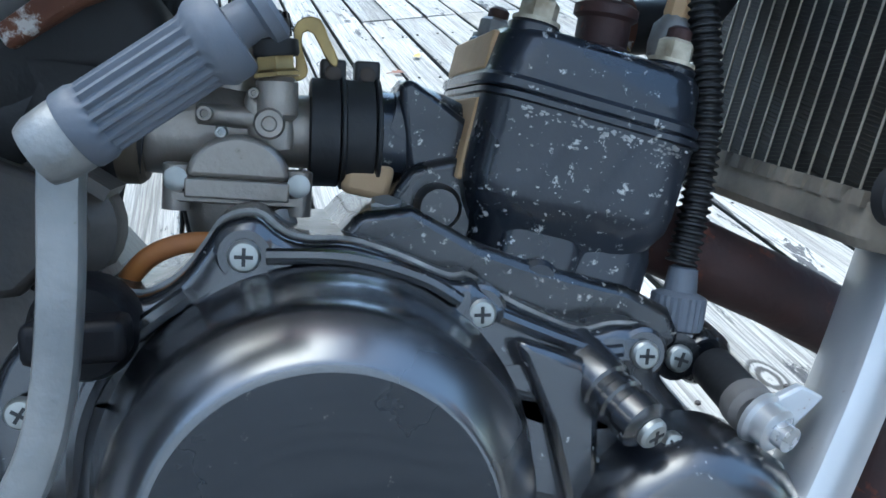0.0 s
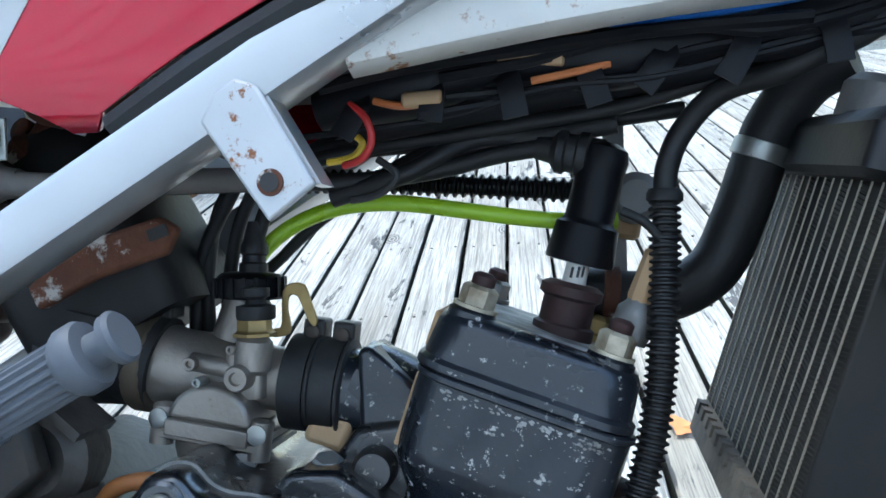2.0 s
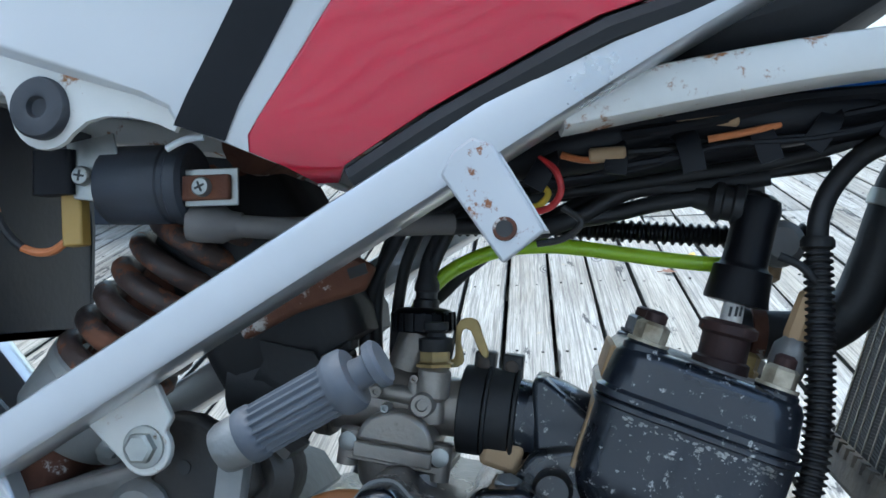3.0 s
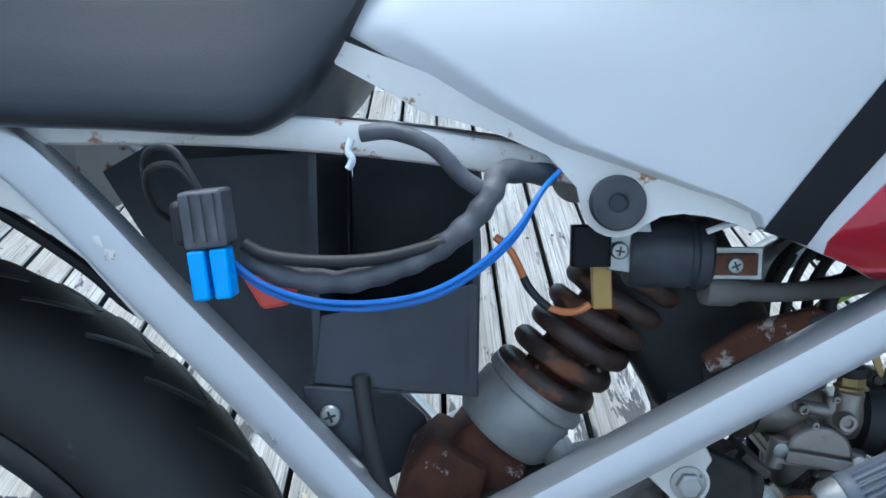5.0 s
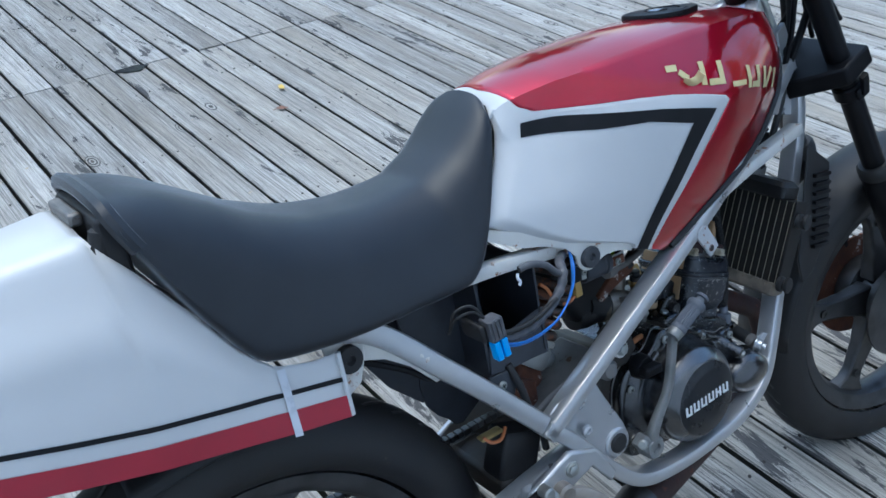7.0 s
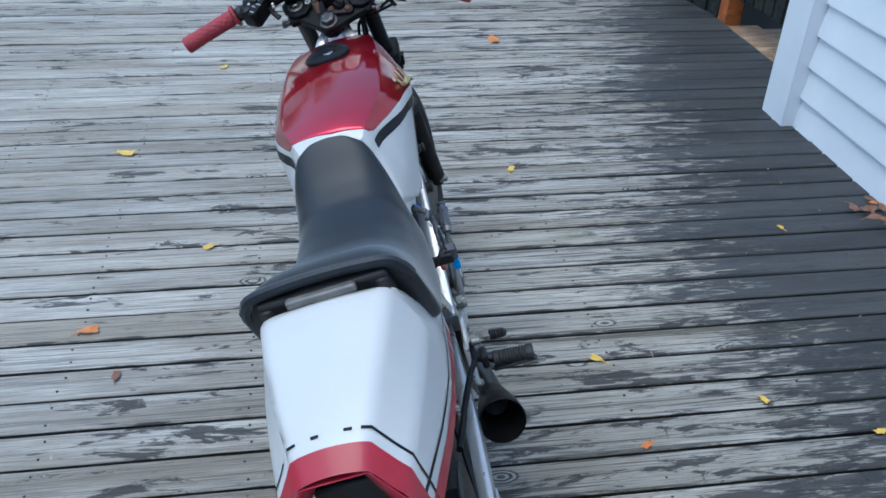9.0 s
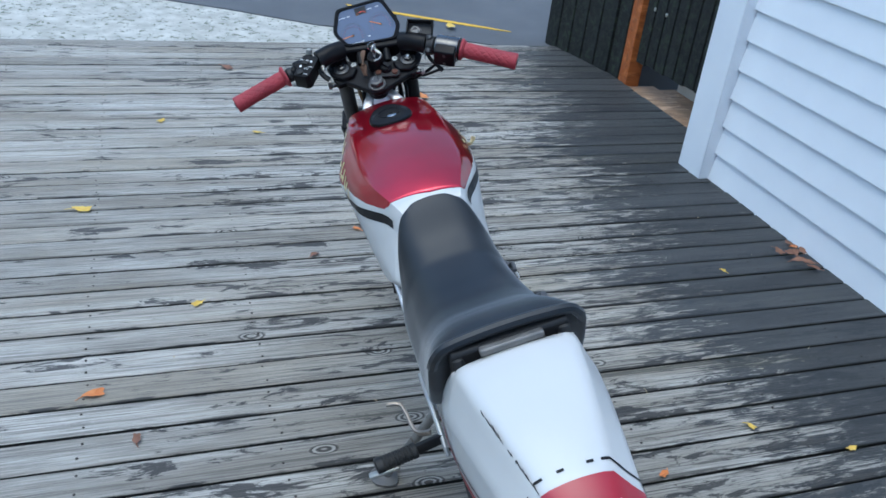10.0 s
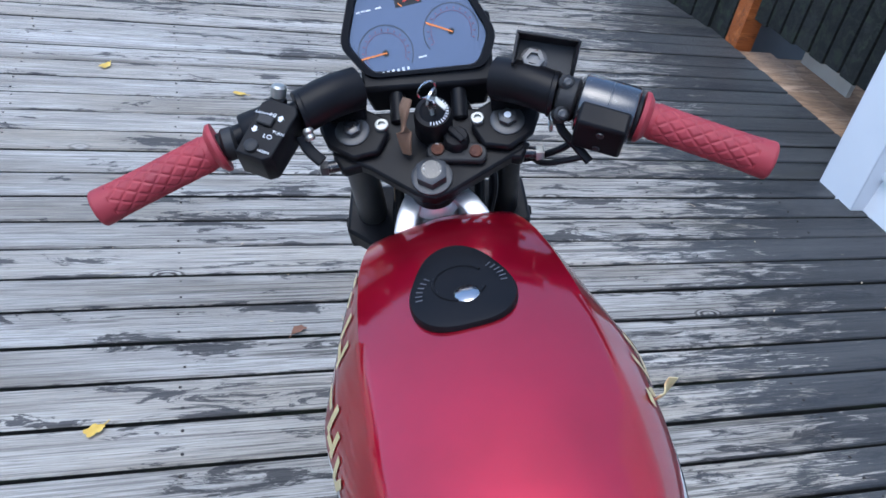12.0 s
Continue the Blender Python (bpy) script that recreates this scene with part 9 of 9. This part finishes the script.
for k in range(20):
    a = radians(40 + 112 * k / 19)
    gl.append([STEER @ Vector((0.040 + (0.304 - 0.012 * f * f) * math.cos(a), 0.046 * f, -0.71 + (0.304 - 0.016 * f * f) * math.sin(a))) for f in (-1.2, -1, -0.5, 0, 0.5, 1, 1.2)])
solidify(part("front_mudguard", loft(gl, False, False), DUSTY, bike, "short black front mudguard"), 0.003)

# silver steering head arms beside the tank's nose
for sgn in (-1, 1):
    part("head_arm", add_sweep(bmesh.new(), spline([(0.876, sgn * 0.018, 0.842), (0.850, sgn * 0.036, 0.829), (0.80, sgn * 0.055, 0.79), (0.74, sgn * 0.06, 0.74)], 5), square(0.034, 0.020, 0.003)), SILVER, chassis, "silver painted arm from the steering head")

# ---------------------------------------------------------------- footrests, pedal, side stand
rest = sub("right_footrest", "silver footrest hanger with ribbed black rubber peg")
hang = [(0.372, 0.414), (0.352, 0.407), (0.309, 0.390), (0.270, 0.330), (0.276, 0.310), (0.300, 0.318), (0.330, 0.356), (0.402, 0.378), (0.430, 0.340), (0.440, 0.352), (0.412, 0.398)]
part("hanger", plate(hang, -0.108, -0.098), SILVER, rest, "silver cast hanger", bevel=0.003)
hexbolt(Vector((0.370, -0.108, 0.392)), 0.007, 0.006, rest)
hexbolt(Vector((0.284, -0.108, 0.322)), 0.006, 0.005, rest)


def peg(a, b, parent):
    a, b = Vector(a), Vector(b)
    m = frame_along(a, b)
    length = (b - a).length
    loops = []
    n = 56
    for i in range(n + 1):
        z = length * i / n
        k = 1.0 if i in range(8) or i > n - 10 or (i // 2) % 2 else 0.90
        if i in (0, n):
            k *= 0.86
        loops.append([m @ Vector((0.0165 * k * math.cos(q) * (1 + 0.10 * math.cos(2 * q)), 0.0150 * k * math.sin(q), z)) for q in [j * math.tau / 20 for j in range(20)]])
    part("peg_rubber", loft(loops), RUBBER, parent, "ribbed black peg rubber")


peg((0.335, -0.140, 0.326), (0.335, -0.218, 0.318), rest)
part("peg_shaft", rod((0.337, -0.098, 0.345), (0.335, -0.145, 0.327), 0.010, 14), DUSTY, rest, "dark hinged peg shaft")
part("peg_hinge", box(0.320, 0.352, -0.132, -0.118, 0.318, 0.350), DUSTY, rest, "dark hinge fork", bevel=0.004)
part("peg_plate", box(0.320, 0.333, -0.222, -0.136, 0.306, 0.313), DARKSTEEL, rest, bevel=0.002)
part("stop_bolt", rod((0.318, -0.112, 0.395), (0.318, -0.130, 0.395), 0.008, 12), STEEL, rest)
part("guard_edge", pipe([(0.128, -0.080, 0.640), (0.144, -0.082, 0.632), (0.170, -0.082, 0.616), (0.197, -0.082, 0.597), (0.216, -0.082, 0.580), (0.232, -0.082, 0.572)], 0.0035, 6, 8), PLASTIC, bike, "thin black inner guard edge")
pedal = sub("brake_pedal", "silver brake pedal with small black rubber tip")
part("arm", add_sweep(bmesh.new(), spline([(0.345, -0.112, 0.372), (0.372, -0.118, 0.362), (0.392, -0.126, 0.345), (0.396, -0.146, 0.334)], 6), square(0.016, 0.010, 0.003)), ALLOY, pedal, "worn silver pedal arm")
part("pivot", rod((0.348, -0.094, 0.374), (0.348, -0.124, 0.374), 0.013, 18), ALLOY, pedal)
part("joint", lathe([(0.008, 0), (0.010, 0.003), (0.010, 0.014), (0.007, 0.018)], (0.322, -0.112, 0.372), (0.355, -0.116, 0.392), 14), STEEL, pedal, "dull threaded joint")
part("joint", lathe([(0.0085, 0), (0.0085, 0.006), (0.006, 0.010), (0.006, 0.022)], (0.330, -0.114, 0.385), (0.300, -0.104, 0.372), 12), DULLALLOY, pedal)
tipm = frame_along((0.396, -0.140, 0.334), (0.398, -0.176, 0.330))
bm = bmesh.new()
add_lathe(bm, [(0.006, 0)] + [(0.0105 if k % 2 else 0.009, 0.003 + 0.0024 * k) for k in range(13)] + [(0.006, 0.036)], tipm, 16)
part("pedal_tip", bm, RUBBER, pedal, "ribbed black rubber tip")
part("brake_cable", pipe([(0.322, -0.110, 0.388), (0.274, -0.111, 0.387), (0.222, -0.102, 0.404), (0.156, -0.089, 0.412), (0.095, -0.083, 0.430), (0.042, -0.080, 0.452), (0.0, -0.076, 0.466)], 0.0055, 8, 10), PLASTIC, pedal, "black rear brake cable")
part("cable_end", rod((0.328, -0.110, 0.387), (0.305, -0.106, 0.382), 0.0075, 12), STEEL, pedal)
left = sub("left_footrest", "black folded peg with silver hanger")
part("hanger", plate([(0.46, 0.40), (0.44, 0.41), (0.36, 0.40), (0.275, 0.36), (0.265, 0.34), (0.29, 0.335), (0.38, 0.37), (0.46, 0.375)], 0.100, 0.110), SILVER, left, "silver cast hanger", bevel=0.003)
part("peg_arm", add_sweep(bmesh.new(), spline([(0.300, 0.105, 0.36), (0.292, 0.150, 0.362), (0.285, 0.18, 0.364)], 4), square(0.02, 0.014, 0.003)), DUSTY, left)
peg((0.290, 0.160, 0.362), (0.278, 0.245, 0.366), left)
part("peg_plate", box(0.262, 0.276, 0.200, 0.262, 0.352, 0.360), STEEL, left, "worn bare steel peg edge", bevel=0.003)
stand = sub("side_stand", "worn silver side stand resting on the deck")
leg = spline([(0.440, 0.088, 0.305), (0.466, 0.140, 0.230), (0.497, 0.205, 0.140), (0.516, 0.242, 0.090)], 6)
part("leg", add_sweep(bmesh.new(), leg, circle(0.0105, 14)), DULLALLOY, stand, "worn tubular stand leg")
part("foot", slab(round_outline([(0.482, 0.228), (0.490, 0.272), (0.530, 0.278), (0.546, 0.246), (0.528, 0.220)], 3), 0.0, 0.006, Matrix.Shear("XY", 4, (0, 0)) @ Matrix.Translation((0, 0, 0.0035)) @ Matrix(((1, 0, 0, 0), (0, 1, 0, 0), (0, 0.3237, 1, 0), (0, 0, 0, 1)))), DULLALLOY, stand, "flat stand foot", bevel=0.001)
part("pivot_lug", box(0.422, 0.458, 0.070, 0.100, 0.290, 0.320), DULLALLOY, stand, bevel=0.004)
part("shift_lever", add_sweep(bmesh.new(), spline([(0.355, 0.122, 0.33), (0.372, 0.150, 0.33), (0.420, 0.158, 0.345), (0.440, 0.166, 0.352), (0.446, 0.192, 0.356)], 5), square(0.012, 0.008, 0.002)), ALLOY, stand, "bare alloy lever")

# two dry leaves caught on the rear tyre
for k, (a, y, s) in enumerate(((78, -0.012, 0.020), (92, 0.010, 0.016))):
    lf = part("leaf", leaf_mesh(s, 90 + k), BROWNLEAF, None, m=LEAN @ Matrix.Translation((-0.004 + 0.3045 * math.cos(radians(a)), y, 0.302 + 0.3045 * math.sin(radians(a)))) @ pose(0, 0, 0, 0, 90 - a, 50 * k))
    tagged(lf, "dry brown leaf lying on the rear tyre", "leaf", "leaves on the tyre")

# ---------------------------------------------------------------- autumn trees across the street, mirrored in the tank; green ones added unseen
ORANGECROWN = material("orange_autumn_leaves", (0.42, 0.13, 0.02), (0.58, 0.26, 0.04), 2, 0.6)
GREENCROWN = material("dull_green_leaves", (0.035, 0.055, 0.02), (0.09, 0.10, 0.035), 2, 0.6)
BARK = material("grey_bark", (0.10, 0.085, 0.07), (0.16, 0.14, 0.12), 9, 0.9, bump=0.6, bump_scale=40)


def tree(name, x, y, height, mat, seed, label):
    rng = random.Random(seed)
    t = tagged(new(name), label, "tree", "trees across the street")
    t.matrix_basis = Matrix.Translation((x, y, -0.02))
    bm = bmesh.new()
    crown = height * 0.42
    ends = []
    trunk = spline([(0, 0, 0), (0.08, 0.05, height * 0.2), (-0.05, 0.1, height * 0.4), (0.05, 0.0, height * 0.75)], 6)
    add_sweep(bm, trunk, circle(0.19, 10), (0, 1, 0.1), lambda f: 1.15 - 0.95 * f)
    for k in range(11):
        a, h = k * 2.4, height * (0.30 + 0.045 * k)
        d = crown * (0.55 + 0.4 * rng.random()) * (1 - 0.05 * k)
        e = Vector((d * math.cos(a), d * math.sin(a), h + d * (0.4 + 0.5 * rng.random())))
        add_sweep(bm, spline([(0, 0, h), (e.x * 0.5, e.y * 0.5, h + 0.35 * (e.z - h)), e], 5), circle(0.06, 6), (0, 1, 0.1), lambda f: 1.1 - 0.9 * f)
        ends.append(e)
        ends.append(Vector((e.x * 0.5, e.y * 0.5, h + 0.45 * (e.z - h))))
    part("trunk", bm, BARK, t, "grey-brown trunk with spreading limbs")
    verts, faces = [], []
    for e in ends + [Vector((0, 0, height * 0.8)), Vector((0.2, 0, height * 0.9))]:
        rad = crown * (0.28 + 0.14 * rng.random())
        for k in range(110):
            p = Vector((rng.gauss(0, 1), rng.gauss(0, 1), rng.gauss(0, 0.8))) * rad * 0.5 + e
            u = Vector((rng.uniform(-1, 1), rng.uniform(-1, 1), rng.uniform(-1, 1))).normalized() * rng.uniform(0.06, 0.13)
            v = u.orthogonal() * 0.6
            n = len(verts)
            verts += [p - u, p + v, p + u, p - v]
            faces.append((n, n + 1, n + 2, n + 3))
    me = bpy.data.meshes.new("crown")
    me.from_pydata([tuple(q) for q in verts], [], faces)
    me.materials.append(mat)
    c = new("crown", me)
    c.parent = t
    tagged(c, "loose crown of small leaves")


tree("tree", 12.5, 4.6, 7.2, ORANGECROWN, 1, "orange autumn tree beyond the street")
tree("tree", 12.0, -3.4, 6.6, ORANGECROWN, 2, "orange autumn tree beyond the street")
# unseen green trees, added to dim the bright horizon in the paint
tree("tree", 15.0, 0.6, 5.2, GREENCROWN, 3, "unseen green tree added beyond the street to darken reflections")
tree("tree", 14.5, 9.5, 7.0, GREENCROWN, 4, "unseen green tree added beyond the street to darken reflections")
tree("tree", 7.0, 9.5, 4.2, GREENCROWN, 6, "unseen green tree added beyond the deck to block bright sky")
tree("tree", 2.0, 10.5, 4.4, GREENCROWN, 7, "unseen green tree added beyond the deck to block bright sky")
tree("tree", -3.0, 10.0, 4.4, GREENCROWN, 8, "unseen green tree added beyond the deck to block bright sky")
tree("tree", 14.5, -8.5, 7.0, GREENCROWN, 5, "unseen green tree added beyond the street to darken reflections")

# small dry scraps and seeds scattered over the boards
rng = random.Random(77)
bm = bmesh.new()
for k in range(130):
    x, y = rng.uniform(-0.4, 3.9), rng.uniform(-1.4, 2.2)
    a, s = rng.uniform(0, math.tau), rng.uniform(0.0025, 0.007)
    m = Matrix.Translation((x, y, 0.0035)) @ Matrix.Rotation(a, 4, "Z") @ Matrix.Rotation(rng.uniform(-0.3, 0.3), 4, "X")
    q = [bm.verts.new(m @ Vector(p)) for p in ((-s, 0, 0), (0, -0.4 * s, 0.001), (s * 1.2, 0, 0.0015), (0, 0.45 * s, 0.001))]
    bm.faces.new(q)
for k in range(26):
    x, y, a = rng.uniform(0.2, 3.4), rng.uniform(-1.35, 1.8), rng.uniform(0, math.tau)
    p = Vector((x, y, 0.003))
    d = Vector((math.cos(a), math.sin(a), 0)) * rng.uniform(0.012, 0.03)
    add_sweep(bm, [p, p + d * 0.5 + Vector((0, 0, 0.003)), p + d], circle(0.0008, 5), (0, 0, 1))
litter = part("leaf_litter", bm, material("pale_dry_litter", (0.36, 0.27, 0.15), (0.52, 0.46, 0.34), 300, 0.8))
tagged(litter, "pale dry leaf scraps and stalks scattered on the deck", "litter", kind="stuff")

# ---------------------------------------------------------------- deck boards, nails
deck = setting("deck_floor", "weathered grey timber deck of narrow boards", "deck")


def board_mesh(name, length, seed):
    rng = random.Random(seed)
    bm = bmesh.new()
    w, c = BOARD / 2, 0.0035
    loops = []
    for k in range(7):
        y = length * (k / 6 - 0.5)
        s = rng.uniform(-0.0015, 0.0015)
        loops.append([(-w + s, y, -0.032), (w + s, y, -0.032), (w + s, y, -c), (w - c + s, y, 0.0005 * rng.random()), (-w + c + s, y, 0.0005 * rng.random()), (-w + s, y, -c)])
    bm = loft(loops)
    bmesh.ops.recalc_face_normals(bm, faces=bm.faces)
    me = bpy.data.meshes.new(name)
    bm.to_mesh(me)
    bm.free()
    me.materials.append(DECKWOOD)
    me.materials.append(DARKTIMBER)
    # sides and undersides near-black: grime plus the gaps' shade put into the colour
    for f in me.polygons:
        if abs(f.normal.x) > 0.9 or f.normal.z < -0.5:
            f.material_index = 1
    return me


def lay(mesh, u, w0, w1):
    o = new("plank", mesh)
    o.parent = deck
    o.matrix_basis = SITE @ Matrix.Translation((u, (w0 + w1) / 2, 0.0)) @ pose(0, 0, random.uniform(-0.0015, 0.0012), random.uniform(-0.03, 0.03), random.uniform(-0.5, 0.5), random.uniform(-0.06, 0.06))


FIRST = 1.127 - 46 * PITCH + PITCH / 2
JOINT = 2.49
near = [board_mesh("plank", JOINT - 0.003 + 1.66, k) for k in range(4)]
gatebay = [board_mesh("plank", JOINT - 0.003 + 1.895, 10 + k) for k in range(3)]
far = [board_mesh("plank", 3.2, 20 + k) for k in range(3)]
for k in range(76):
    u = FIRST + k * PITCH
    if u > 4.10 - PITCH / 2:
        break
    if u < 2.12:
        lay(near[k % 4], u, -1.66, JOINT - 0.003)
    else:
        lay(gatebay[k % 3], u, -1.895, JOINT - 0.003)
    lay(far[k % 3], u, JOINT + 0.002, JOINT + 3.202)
bm = bmesh.new()
for j in range(11):
    w = -1.35 + 0.45 * j
    for k in range(76):
        u = FIRST + k * PITCH
        if u > 4.05:
            break
        for s in (-0.027, 0.027):
            p = SITE @ Vector((u + s + random.uniform(-0.005, 0.005), w + random.uniform(-0.008, 0.008), 0.0))
            add_lathe(bm, [(0.0034, -0.002), (0.0034, 0.0012), (0.002, 0.0018), (0, 0.0018)], Matrix.Translation(p), 7)
nails = part("nail", bm, material("rusty_nail", (0.03, 0.026, 0.024), (0.06, 0.05, 0.045), 60, 0.7, metal=0.4), deck)
tagged(nails, "dark nail heads in rows", kind="stuff")
bm = bmesh.new()
for j in range(11):
    box(-3.9, 4.06, -1.375 + 0.45 * j, -1.33 + 0.45 * j, -0.14, -0.0345, bm, SITE)
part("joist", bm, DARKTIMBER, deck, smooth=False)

# a small dark patch laid on a board end
patch_rim = [(0.565 + 0.055 * math.cos(a) * (1 + 0.25 * math.sin(3 * a)), 2.51 + 0.028 * math.sin(a) * (1 + 0.2 * math.cos(5 * a))) for a in [k * math.tau / 18 for k in range(18)]]
part("rotten_patch", slab([(x + 0.05, y) for x, y in patch_rim], 0.0012, 0.0024), DARKTIMBER, deck, "dark patch on a board end", smooth=False)
